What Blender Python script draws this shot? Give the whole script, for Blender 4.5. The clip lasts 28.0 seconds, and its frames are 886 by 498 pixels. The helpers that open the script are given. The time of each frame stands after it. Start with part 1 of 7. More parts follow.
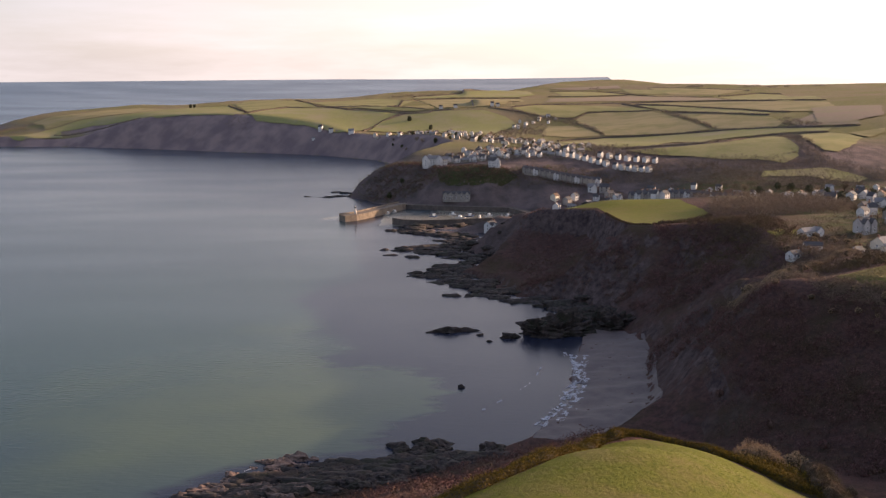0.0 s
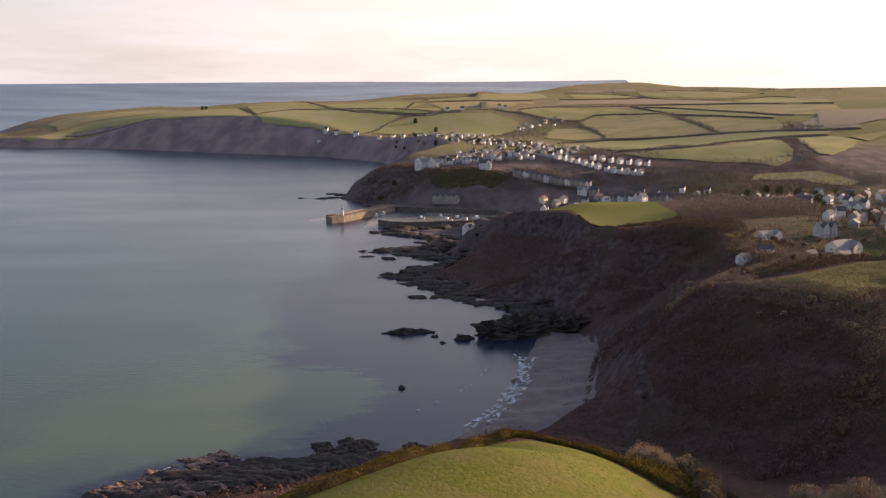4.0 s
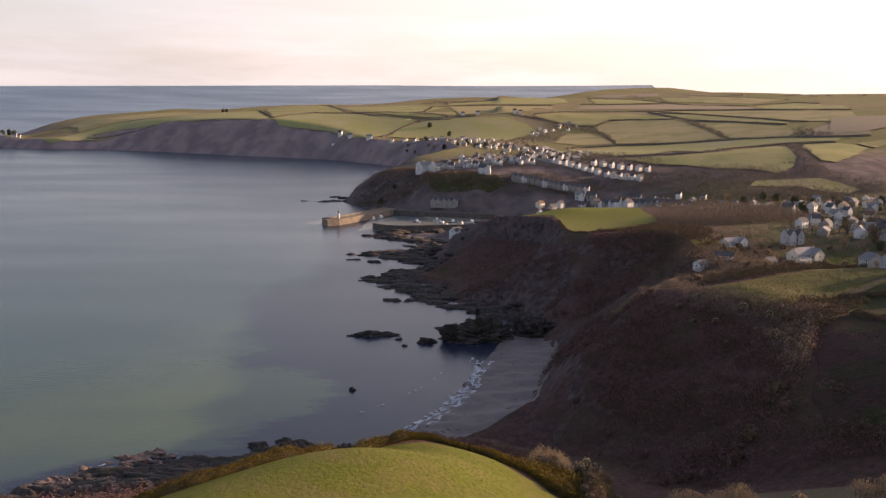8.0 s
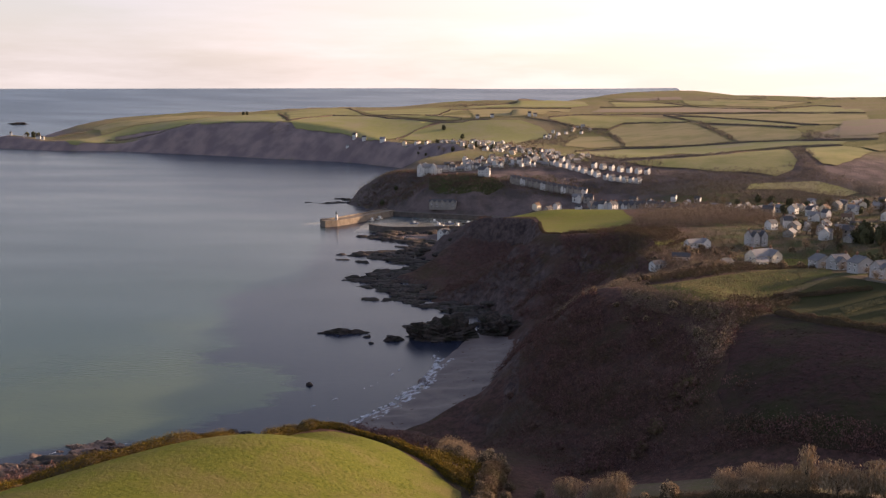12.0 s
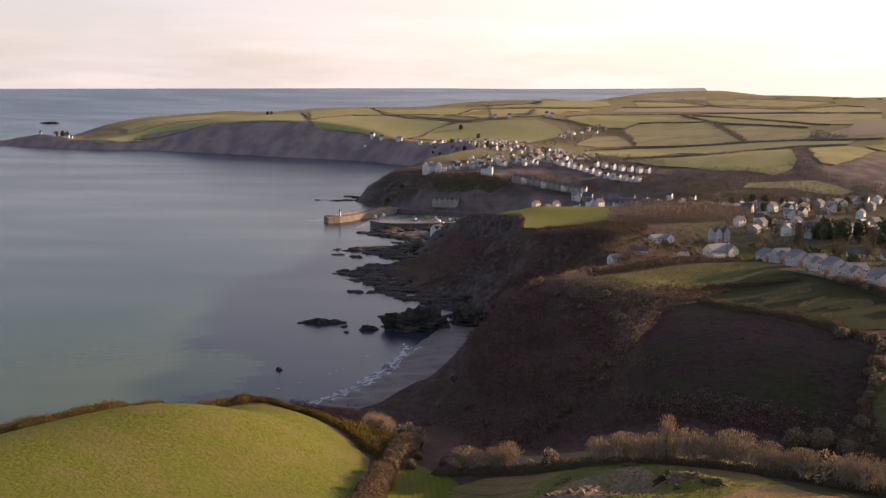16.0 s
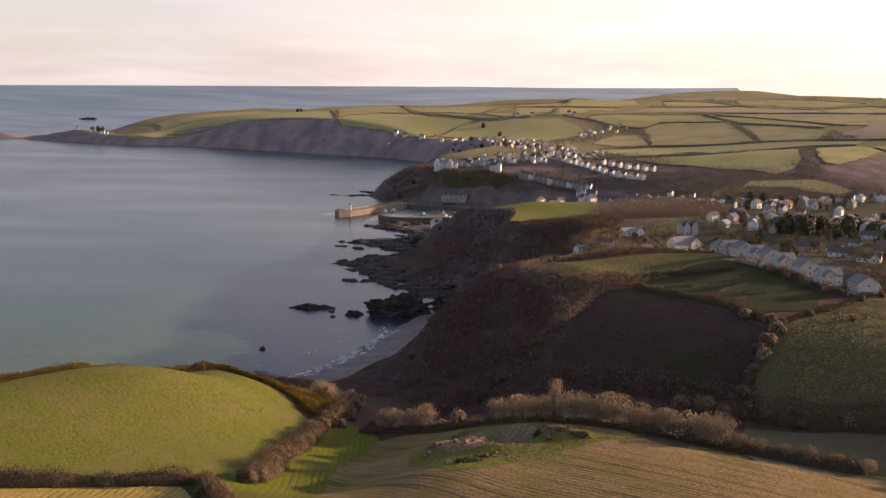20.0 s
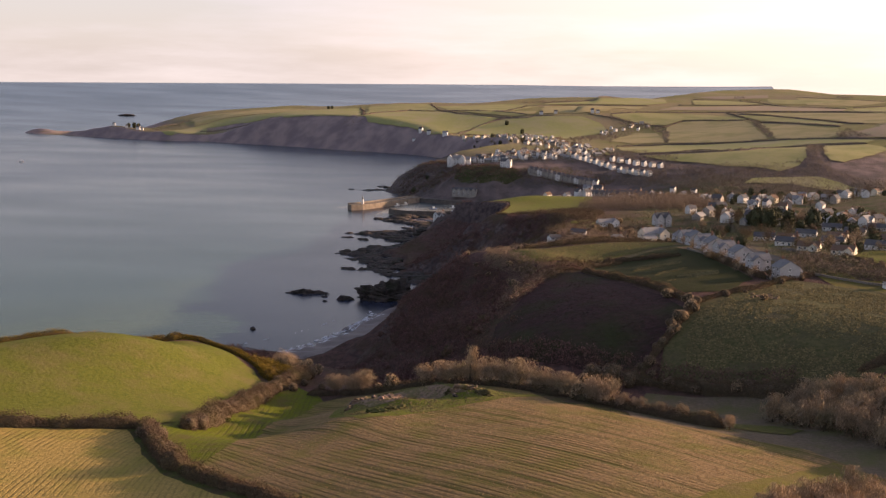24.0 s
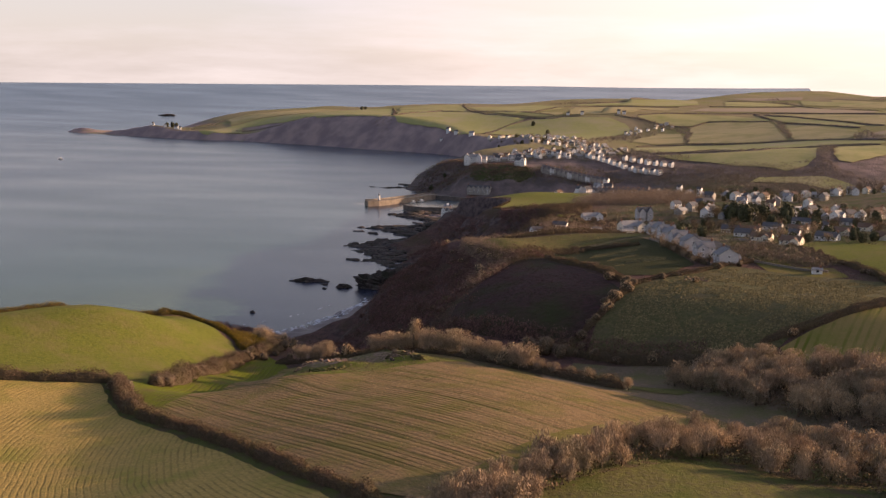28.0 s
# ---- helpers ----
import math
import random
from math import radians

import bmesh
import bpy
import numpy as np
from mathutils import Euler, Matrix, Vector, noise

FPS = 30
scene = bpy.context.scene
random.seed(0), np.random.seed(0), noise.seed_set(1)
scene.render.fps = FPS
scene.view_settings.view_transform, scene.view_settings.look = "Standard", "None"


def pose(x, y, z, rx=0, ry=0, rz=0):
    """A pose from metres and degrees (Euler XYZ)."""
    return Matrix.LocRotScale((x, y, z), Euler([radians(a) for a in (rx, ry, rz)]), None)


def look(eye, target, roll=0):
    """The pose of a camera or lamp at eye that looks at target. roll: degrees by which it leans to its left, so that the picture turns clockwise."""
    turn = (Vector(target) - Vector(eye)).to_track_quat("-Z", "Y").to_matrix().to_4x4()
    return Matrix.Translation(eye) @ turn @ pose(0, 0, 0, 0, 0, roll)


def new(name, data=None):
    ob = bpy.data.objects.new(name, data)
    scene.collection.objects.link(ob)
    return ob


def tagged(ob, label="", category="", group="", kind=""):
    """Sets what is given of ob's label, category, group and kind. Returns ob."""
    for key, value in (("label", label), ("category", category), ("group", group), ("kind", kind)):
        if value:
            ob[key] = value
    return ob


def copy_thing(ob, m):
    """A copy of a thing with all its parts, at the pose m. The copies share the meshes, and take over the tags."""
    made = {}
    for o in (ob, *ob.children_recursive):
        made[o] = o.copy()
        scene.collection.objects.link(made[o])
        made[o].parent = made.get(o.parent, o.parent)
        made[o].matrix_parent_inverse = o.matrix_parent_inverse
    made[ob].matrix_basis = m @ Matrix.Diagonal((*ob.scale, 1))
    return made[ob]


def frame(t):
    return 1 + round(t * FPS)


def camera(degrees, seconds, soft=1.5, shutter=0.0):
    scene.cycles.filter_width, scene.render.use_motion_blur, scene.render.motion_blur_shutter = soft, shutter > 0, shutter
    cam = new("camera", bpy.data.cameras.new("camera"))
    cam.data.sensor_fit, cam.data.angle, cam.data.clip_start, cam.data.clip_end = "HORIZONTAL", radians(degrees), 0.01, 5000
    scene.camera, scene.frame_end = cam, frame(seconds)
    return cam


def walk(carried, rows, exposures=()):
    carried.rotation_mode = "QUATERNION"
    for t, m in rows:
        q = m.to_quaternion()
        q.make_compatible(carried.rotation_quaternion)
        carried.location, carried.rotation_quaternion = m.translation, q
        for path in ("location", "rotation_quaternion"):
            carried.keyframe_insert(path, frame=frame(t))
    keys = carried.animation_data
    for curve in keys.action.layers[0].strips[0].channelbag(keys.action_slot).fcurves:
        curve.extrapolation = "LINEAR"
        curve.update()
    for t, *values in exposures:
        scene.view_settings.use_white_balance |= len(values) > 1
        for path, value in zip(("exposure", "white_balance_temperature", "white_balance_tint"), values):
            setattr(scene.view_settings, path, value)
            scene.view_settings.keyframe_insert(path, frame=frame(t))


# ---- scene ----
import itertools

cam = camera(44.0, 28.0, soft=1.35)
PATH = [
    (0, (-53.024, 1.3, 147.366), (-53.024, 3.274, 147.05), -0.5),
    (1, (-42.891, 1.693, 146.746), (-42.904, 3.668, 146.431), -0.4),
    (2, (-32.814, 1.548, 146.48), (-32.837, 3.523, 146.166), -0.4),
    (3, (-22.802, 1.17, 146.438), (-22.837, 3.145, 146.125), -0.4),
    (4, (-12.861, 0.71, 146.525), (-12.908, 2.685, 146.214), -0.4),
    (5, (-2.985, 0.204, 146.675), (-3.047, 2.179, 146.365), -0.3),
    (6, (6.832, -0.401, 146.841), (6.756, 1.574, 146.533), -0.3),
    (7, (16.603, -1.213, 146.998), (16.512, 0.761, 146.692), -0.2),
    (8, (26.344, -2.375, 147.134), (26.237, -0.401, 146.83), -0.1),
    (9, (36.072, -4.041, 147.246), (35.95, -2.068, 146.944), -0.1),
    (10, (45.807, -6.357, 147.34), (45.67, -4.385, 147.039), -0.1),
    (11, (55.567, -9.447, 147.425), (55.415, -7.475, 147.125), -0.1),
    (12, (65.371, -13.401, 147.512), (65.204, -11.43, 147.213), -0.1),
    (13, (75.237, -18.267, 147.612), (75.054, -16.298, 147.314), -0.1),
    (14, (85.18, -24.049, 147.734), (84.981, -22.081, 147.435), -0.2),
    (15, (95.214, -30.699, 147.882), (94.999, -28.733, 147.584), -0.1),
    (16, (105.35, -38.125, 148.059), (105.119, -36.161, 147.76), -0.1),
    (17, (115.596, -46.195, 148.262), (115.347, -44.233, 147.962), -0.0),
    (18, (125.956, -54.743, 148.482), (125.69, -52.783, 148.182), 0.0),
    (19, (136.431, -63.583, 148.709), (136.147, -61.626, 148.409), 0.1),
    (20, (147.018, -72.526, 148.929), (146.715, -70.572, 148.627), 0.2),
    (21, (157.71, -81.396, 149.125), (157.389, -79.445, 148.822), 0.2),
    (22, (168.496, -90.053, 149.281), (168.157, -88.106, 148.977), 0.3),
    (23, (179.363, -98.42, 149.382), (179.005, -96.476, 149.077), 0.3),
    (24, (190.292, -106.51, 149.419), (189.915, -104.57, 149.113), 0.3),
    (25, (201.262, -114.459, 149.389), (200.865, -112.523, 149.083), 0.3),
    (26, (212.248, -122.562, 149.301), (211.831, -120.63, 148.996), 0.4),
    (27, (223.225, -131.312, 149.179), (222.788, -129.384, 148.874), 0.5),
    (28, (234.162, -141.441, 149.064), (233.707, -139.517, 148.76), 0.4),
]
walk(cam, [(t, look(eye, target, roll)) for t, eye, target, roll in PATH], exposures=[(0.0, 1.06, 6700, 25), (28.0, 1.05, 7000, 27)])

# ---- light ----
SUN_AZ, SUN_EL = 64.0, 12.0
to_sun = Vector((math.sin(radians(SUN_AZ)) * math.cos(radians(SUN_EL)), math.cos(radians(SUN_AZ)) * math.cos(radians(SUN_EL)), math.sin(radians(SUN_EL))))
sun = new("sun", bpy.data.lights.new("sun", "SUN"))
sun.data.energy, sun.data.angle, sun.data.color = 5.0, radians(0.8), (1.0, 0.76, 0.50)
sun.matrix_world = look(to_sun * 1000, (0, 0, 0))

world = bpy.data.worlds.new("sky")
scene.world = world
world.use_nodes = True
wn, wl = world.node_tree.nodes, world.node_tree.links
wn.clear()
sky = wn.new("ShaderNodeTexSky")
sky.sky_type, sky.sun_disc = "NISHITA", False
sky.sun_elevation, sky.sun_rotation = radians(SUN_EL), radians(SUN_AZ)
sky.air_density, sky.dust_density, sky.ozone_density = 1.0, 2.0, 1.5
background, world_out = wn.new("ShaderNodeBackground"), wn.new("ShaderNodeOutputWorld")
background.inputs["Strength"].default_value = 0.15
# a thin veil of high cloud with a few long streaks, thick near the horizon and glowing towards the sun
way = wn.new("ShaderNodeTexCoord")
flat = wn.new("ShaderNodeMapping")
flat.inputs["Scale"].default_value = (3.0, 3.0, 22.0)
wl.new(way.outputs["Generated"], flat.inputs["Vector"])
streak = wn.new("ShaderNodeTexNoise")
streak.inputs["Scale"].default_value, streak.inputs["Detail"].default_value, streak.inputs["Roughness"].default_value = 1.3, 6, 0.6
wl.new(flat.outputs["Vector"], streak.inputs["Vector"])
cover = wn.new("ShaderNodeMapRange")
cover.inputs[1].default_value, cover.inputs[2].default_value = 0.42, 0.72
cover.inputs[3].default_value, cover.inputs[4].default_value = 0.72, 0.96
wl.new(streak.outputs["Fac"], cover.inputs[0])
lift_ = wn.new("ShaderNodeSeparateXYZ")
wl.new(way.outputs["Generated"], lift_.inputs[0])
thin = wn.new("ShaderNodeMapRange")
thin.inputs[1].default_value, thin.inputs[2].default_value = 0.10, 0.50
thin.inputs[3].default_value, thin.inputs[4].default_value = 1.0, 0.12
wl.new(lift_.outputs["Z"], thin.inputs[0])
amount = wn.new("ShaderNodeMath")
amount.operation = "MULTIPLY"
wl.new(cover.outputs[0], amount.inputs[0])
wl.new(thin.outputs[0], amount.inputs[1])
toward = wn.new("ShaderNodeVectorMath")
toward.operation = "DOT_PRODUCT"
toward.inputs[1].default_value = (math.sin(radians(SUN_AZ)) * math.cos(radians(SUN_EL)), math.cos(radians(SUN_AZ)) * math.cos(radians(SUN_EL)), math.sin(radians(SUN_EL)))
wl.new(way.outputs["Generated"], toward.inputs[0])
near_sun = wn.new("ShaderNodeMapRange")
near_sun.inputs[1].default_value, near_sun.inputs[2].default_value = 0.1, 0.95
wl.new(toward.outputs["Value"], near_sun.inputs[0])
high = wn.new("ShaderNodeMapRange")
high.inputs[1].default_value, high.inputs[2].default_value = 0.0, 0.17
wl.new(lift_.outputs["Z"], high.inputs[0])
band = wn.new("ShaderNodeMix")
band.data_type = "RGBA"
band.inputs[6].default_value, band.inputs[7].default_value = (2.84, 2.76, 2.60, 1), (1.95, 2.20, 2.50, 1)
wl.new(high.outputs[0], band.inputs[0])
wisp = wn.new("ShaderNodeMapRange")
wisp.inputs[1].default_value, wisp.inputs[2].default_value = 0.40, 0.70
wisp.inputs[3].default_value, wisp.inputs[4].default_value = 0.97, 1.07
wl.new(streak.outputs["Fac"], wisp.inputs[0])
lit = wn.new("ShaderNodeVectorMath")
lit.operation = "SCALE"
wl.new(band.outputs[2], lit.inputs[0])
wl.new(wisp.outputs[0], lit.inputs["Scale"])
cloud = wn.new("ShaderNodeMix")
cloud.data_type = "RGBA"
wl.new(lit.outputs[0], cloud.inputs[6])
cloud.inputs[7].default_value = (5.6, 5.0, 4.3, 1)
wl.new(near_sun.outputs[0], cloud.inputs[0])
veil = wn.new("ShaderNodeMix")
veil.data_type = "RGBA"
wl.new(amount.outputs[0], veil.inputs[0])
wl.new(sky.outputs["Color"], veil.inputs[6])
wl.new(cloud.outputs[2], veil.inputs[7])
wl.new(veil.outputs[2], background.inputs["Color"])
wl.new(background.outputs["Background"], world_out.inputs["Surface"])

# ---- the plan of the land: coast, cliffs and hills ----
K = 1.25  # metres to one unit of the plan, in which all places below are given
COAST_NEAR = [(-700,-200), (-420,-60), (-260,60), (-190,140), (-140,215), (-112,275), (-98,300), (-70,312), (-38,322), (-14,346), (2,385), (10,430),
    (18,470), (24,505)]
COAST_CLIFF = [(24,512), (28,528), (10,556), (-14,574), (-26,612), (-50,640), (-32,668), (-24,700), (-50,724), (-64,736), (-34,752), (-30,790),
    (-60,808), (-72,828), (-62,850), (-10,860), (16,866)]
COAST_TOWN = [(16,866), (28,900), (14,934), (-30,945), (-70,962), (-84,985), (-108,1010), (-140,1068), (-128,1120), (-90,1180), (-70,1270),
    (-90,1400), (-140,1520), (-215,1610)]
COAST_FAR = [(-215,1610), (-251,1641), (-392,1716), (-499,1782), (-681,1871), (-808,1886), (-930,1945), (-1041,2000), (-1190,2058), (-1085,2120),
    (-960,2200), (-860,2420), (-720,2640), (-500,2780), (-200,2840), (60,2940), (190,3150), (300,3450), (420,3620), (560,3800), (600,4200)]
BASE = 44.1
EDGE_Y = [540, 585, 640, 664, 669, 674, 686, 720, 800]  # the brink of the cliff under the harbour field
EDGE_X = [62, 55, 54, 51, 40, 30, 14, 11, 9]
HILLS_NEAR = [(-90, 220, 55, -6.2), (-20, 190, 55, 5.2), (20, 120, 55, -5.6), (45, 215, 55, -17.3), (95, 150, 55, -6.3), (110, 215, 55, 4.3), (70, 265, 55, -8.4), (110, 310, 55, -2.6),
    (70, 400, 55, -2.2), (130, 380, 55, -1.9), (165, 245, 55, 3.9), (170, 130, 55, 2), (185, 185, 55, -15.2), (190, 290, 55, -0.9), (230, 250, 55, -6), (150, 470, 55, -11.4),
    (175, 60, 55, 1.5), (60, 60, 55, -8.2), (-45, 190, 55, -5.5), (5, 245, 55, 10.9), (35, 295, 55, -23.5), (0, 300, 55, 7.8), (20, 205, 55, -8.4)]
HILLS_VALE = [(130, 150, 55, 2), (210, 200, 55, 12.8), (210, 130, 55, -9.9), (140, 215, 55, -10.2), (-10, 242, 26, -8.6), (16, 266, 20, -11.4), (8, 244, 20, 0.9), (-6, 216, 24, 2.9),
    (-35, 232, 26, -14.4), (22, 325, 30, -23.8), (10, 215, 30, 0.2), (76, 350, 24, -10.2), (90, 320, 22, -3.2), (100, 300, 22, 1.8), (95, 350, 24, 9.4), (110, 332, 22, 2.2),
    (62, 320, 24, -2.6), (128, 355, 30, -4.3), (150, 345, 30, -0.4), (145, 400, 35, 0.7), (172, 345, 30, 1.2), (-30, 195, 30, 5.4), (-52, 202, 28, -8.7), (-66, 172, 28, -3.9)]
HILLS_HEADLAND = [(-66, 172, 28, 1.1), (-42, 200, 22, 0.7), (-14, 216, 18, 0.2), (-4, 238, 16, -2.2), (12, 245, 16, 0.4), (28, 230, 16, -2.2), (36, 205, 18, -0.5), (16, 205, 28, 2.6), (-50, 160, 30, 1.8), (58, 158, 16, -4.2), (60, 192, 16, -3.2), (88, 146, 13, 1.8), (84, 176, 12, 0.8), (-18, 186, 20, -1.4)]
HILLS_SPUR = [(60, 386, 15, 6.3), (52, 362, 18, 3.3), (84, 396, 18, -5.1), (98, 416, 18, -2.5), (58, 410, 14, 1.6), (76, 424, 14, -0.6), (90, 440, 18, -12.4), (64, 430, 14, 15.9), (70, 375, 16, 2.2)]
# the dip at (25, 768) is unseen, added so sun reaches the cottage
HILLS_CLIFF_TOP = [(-92, 1096, 30, -7.5), (-120, 1074, 16, -3.5), (25, 768, 24, -8.0), (98, 806, 22, 8.5), (132, 792, 22, 5.5), (166, 778, 20, 2.0), (60, 694, 25, 5.0), (100, 700, 36, 4.0), (150, 738, 44, 6.0), (82, 720, 26, 2.0), (20, 700, 22, -3.0)]
HILLS_TOWN = [(60, 590, 95, -12.6), (130, 560, 95, 2.2), (250, 600, 95, -15.7), (90, 700, 95, -9), (20, 800, 95, -29.8), (110, 880, 95, -1.6), (200,
    800, 95, -25.2), (290, 880, 95, -13.2), (-50, 1030, 95, -18.1), (40, 1000, 95, 12.9), (70, 920, 95, -38.5), (140, 1010, 95, -10.4), (250, 450, 95,
    -5.5), (320, 300, 95, 1.6), (320, 1080, 95, 12.2), (60, 1130, 95, -4), (0, 1080, 95, -0.6), (150, 1120, 95, 7.5), (70, 1220, 95, 5.2), (320, 130,
    95, -1.3)]
HILLS_FAR = [(450, 950, 220, -37.5), (500, 1250, 220, 4.9), (150, 1300, 200, -21), (-120, 1650, 170, -19.4), (100, 1680, 180, -18.9), (-380, 1820,
    170, 8.2), (-550, 2000, 200, 5), (-850, 2060, 110, -18.3), (-760, 1910, 110, -14), (-670, 1890, 90, -25.4), (-850, 1935, 90, -19), (-985, 2080,
    90, -30.2), (-1090, 2065, 80, -31.2), (-60, 2600, 200, 28.4), (400, 3480, 330, -19.7), (-30, 1850, 200, 26.8), (300, 1850, 220, 2.8), (-330, 2250,
    230, 17.8), (100, 2300, 300, 13.1), (700, 1800, 350, 14.5), (600, 2700, 500, -2.5), (0, 2900, 400, -17.4)]
HILLS_SKYLINE = [(150, 2700, 180, 9.5), (420, 3250, 140, -4.5), (600, 3500, 160, 3.9), (800, 3500, 200, -17.1), (1050, 3300, 250, -8.7), (1300, 3300, 300, 4.1), (60, 2500, 150, -7.9), (-1073, 2113, 90, -8.2), (-981, 2030, 90, 7.4), (-980, 2147, 90, -16.1), (-891, 2228, 90, -8.1), (-820, 2373, 90, -3.5), (-781, 2451, 90, -2.6),
    (-665, 2613, 90, -9.9), (-567, 2676, 90, -2.7), (-503, 2715, 90, -2.2), (-364, 2754, 90, -2.5), (-930, 2010, 70, -3.4), (-800, 1990, 70, 5.9)]
UPLANDS = [(0, -300, 450, -2.8), (500, 200, 450, 7.1), (1100, 1300, 700, 14.3), (1300, 2900, 1100, 21), (900, 3300, 600, 21.6), (2300, 700, 1500, 49)]
VALLEY = [(10, 345), (40, 300), (70, 262), (110, 228), (190, 196), (290, 178), (420, 160)]
COAST = COAST_NEAR + COAST_CLIFF + COAST_TOWN[1:] + COAST_FAR[1:]
def coast_distance(x, y):
    """metres inland (negative: out at sea)"""
    poly = np.array(COAST + [(6000, 4200), (6000, -3000), (-700, -3000)], float)
    best = np.full(x.shape, 1e9); inside = np.zeros(x.shape, bool)
    n = len(poly)
    for i in range(n):
        (ax, ay), (bx, by) = poly[i], poly[(i + 1) % n]
        if i < len(COAST) - 1:
            ux, uy = bx - ax, by - ay
            k = np.clip(((x - ax) * ux + (y - ay) * uy) / (ux * ux + uy * uy), 0, 1)
            best = np.minimum(best, np.hypot(x - ax - k * ux, y - ay - k * uy))
        cross = ((ay > y) != (by > y)) & (x < (bx - ax) * (y - ay) / (by - ay + 1e-12) + ax)
        inside ^= cross
    return np.where(inside, best, -best)
def bump(x, y, cx, cy, rx, ry):
    return np.exp(-((x - cx) / rx) ** 2 - ((y - cy) / ry) ** 2)
def cliff_width(x, y):
    w = 38 + 30 * bump(x, y, 60, 400, 60, 110) + 20 * bump(x, y, -60, 1000, 90, 90) + 40 * bump(x, y, -400, 1760, 260, 150) - 8*bump(x,y,40,600,60,70)
    w = w + 20*bump(x,y,-1000,2030,150,60) + 52 * bump(x, y, -50, 262, 90, 75) + 38 * bump(x, y, 85, 500, 55, 55) - 20 * bump(x, y, -210, 1622, 70, 60) - 22 * bump(x, y, -760, 1900, 190, 110)
    return w
def shore(x, y, d):
    """0 at the water, 1 on top of the cliff"""
    k = np.clip((d - 6 - 24 * np.clip(1.8 * bump(x, y, 15, 415, 70, 72), 0, 1) - 13 * bump(x, y, -25, 745, 55, 75) - 26 * bump(x, y, -35, 812, 45, 26) - 10 * bump(x, y, 0, 620, 50, 60)) / cliff_width(x, y), 0, 1)
    p = 1.8 - 0.85 * bump(x, y, -30, 250, 90, 80) - 0.5 * bump(x, y, 85, 500, 60, 60)
    w = np.clip(1.4 * bump(x, y, -88, 262, 62, 62), 0, 1)
    return (1 - (1 - k) ** p * (1 + 0.3 * k)) * (1 - w) + w * k ** 1.8
def ramp(x, y):
    return 98.7 * np.clip((np.hypot(x - 70, y) - 2300) / 1450, 0, 1.02) ** 1.5


def line_distance(x, y, line):
    best = np.full(x.shape, 1e9)
    for (ax, ay), (bx, by) in zip(line, line[1:]):
        ux, uy = bx - ax, by - ay
        k = np.clip(((x - ax) * ux + (y - ay) * uy) / (ux * ux + uy * uy), 0, 1)
        best = np.minimum(best, np.hypot(x - ax - k * ux, y - ay - k * uy))
    return best


def lattice(ix, iy):
    return ((np.sin(ix * 127.1 + iy * 311.7) * 43758.5453) % 1.0)


def rough(x, y, size, octaves=4):
    """Value noise, -1 to 1, with features of that size in metres."""
    total, amp, norm = 0.0, 1.0, 0.0
    for o in range(octaves):
        u, v = x / size + 17.3 * o, y / size - 9.1 * o
        iu, iv = np.floor(u), np.floor(v)
        fu, fv = u - iu, v - iv
        fu, fv = fu * fu * (3 - 2 * fu), fv * fv * (3 - 2 * fv)
        a = lattice(iu, iv) * (1 - fu) + lattice(iu + 1, iv) * fu
        b = lattice(iu, iv + 1) * (1 - fu) + lattice(iu + 1, iv + 1) * fu
        total = total + amp * ((a * (1 - fv) + b * fv) * 2 - 1)
        norm, amp, size = norm + amp, amp * 0.5, size * 0.5
    return total / norm


def height(x, y):
    """Metres above the sea at a place in metres."""
    x, y = np.asarray(x, float) / K, np.asarray(y, float) / K
    d = coast_distance(x, y)
    h = np.full(x.shape, BASE)
    for cx, cy, r, a in HILLS_NEAR + HILLS_VALE + HILLS_HEADLAND + HILLS_SPUR + HILLS_CLIFF_TOP + HILLS_TOWN + HILLS_FAR + HILLS_SKYLINE + UPLANDS:
        h = h + a * bump(x, y, cx, cy, r, r)
    h = h - 8 * np.exp(-(line_distance(x, y, VALLEY) / 24) ** 2)
    h = h - 3.4 * bump(x, y, 95, 180, 7, 5) + 1.9 * bump(x, y, 108, 178, 6, 4) + 1.2 * bump(x, y, 84, 173, 6, 4) + 1.2 * bump(x, y, 93, 168, 8, 3) + 1.0 * bump(x, y, 98, 190, 8, 3)  # the old spoil pit
    k = shore(x, y, d)
    wild = np.clip(4 * k * (1 - k), 0, 1)
    ribs = 1 - 2.2 * np.abs(rough(x * 1.6 - y * 0.5, y * 0.55 + x * 0.2, 17.0, 3))
    wild = wild * (1 + 0.5 * bump(x, y, 20, 630, 80, 110))
    h = h + wild * 4.2 * ribs * np.clip(1.5 * bump(x, y, 30, 625, 90, 130), 0, 1)
    h = h * k + wild * (4.6 * rough(x, y, 26.0) + 2.0 * rough(x, y, 7.0, 2)) + 1.2 * rough(x, y, 9.0, 3) * (1 - k)
    h = h + 0.09 * np.clip(d, 0, 32) * np.clip(1.8 * bump(x, y, 15, 415, 70, 72), 0, 1) * (1 - k)
    west = np.where(x < np.interp(y, EDGE_Y, EDGE_X), line_distance(x, y, list(zip(EDGE_X, EDGE_Y))) + 2.2 * rough(x, y, 11.0, 3), 0)
    fall = np.clip(west / 8, 0, 1)
    brink = 37 - 17 * fall * fall * (3 - 2 * fall) - 0.36 * np.clip(west - 8, 0, 60) + 2.0 * rough(x * 1.5, y, 8.0, 3) * fall
    open_y = np.clip((y - 545) / 30, 0, 1) * np.clip((812 - y) / 60, 0, 1)
    h = np.where(west > 1, np.minimum(h, np.maximum(brink, 3.0 + 0.6 * rough(x, y, 6.0, 2)) + 60 * (1 - open_y)), h)
    return K * (np.where(d > 0, h, np.maximum(-6, d * 0.3)) + ramp(x, y) * np.clip(1 - (x - 150) / 700, 0, 1))


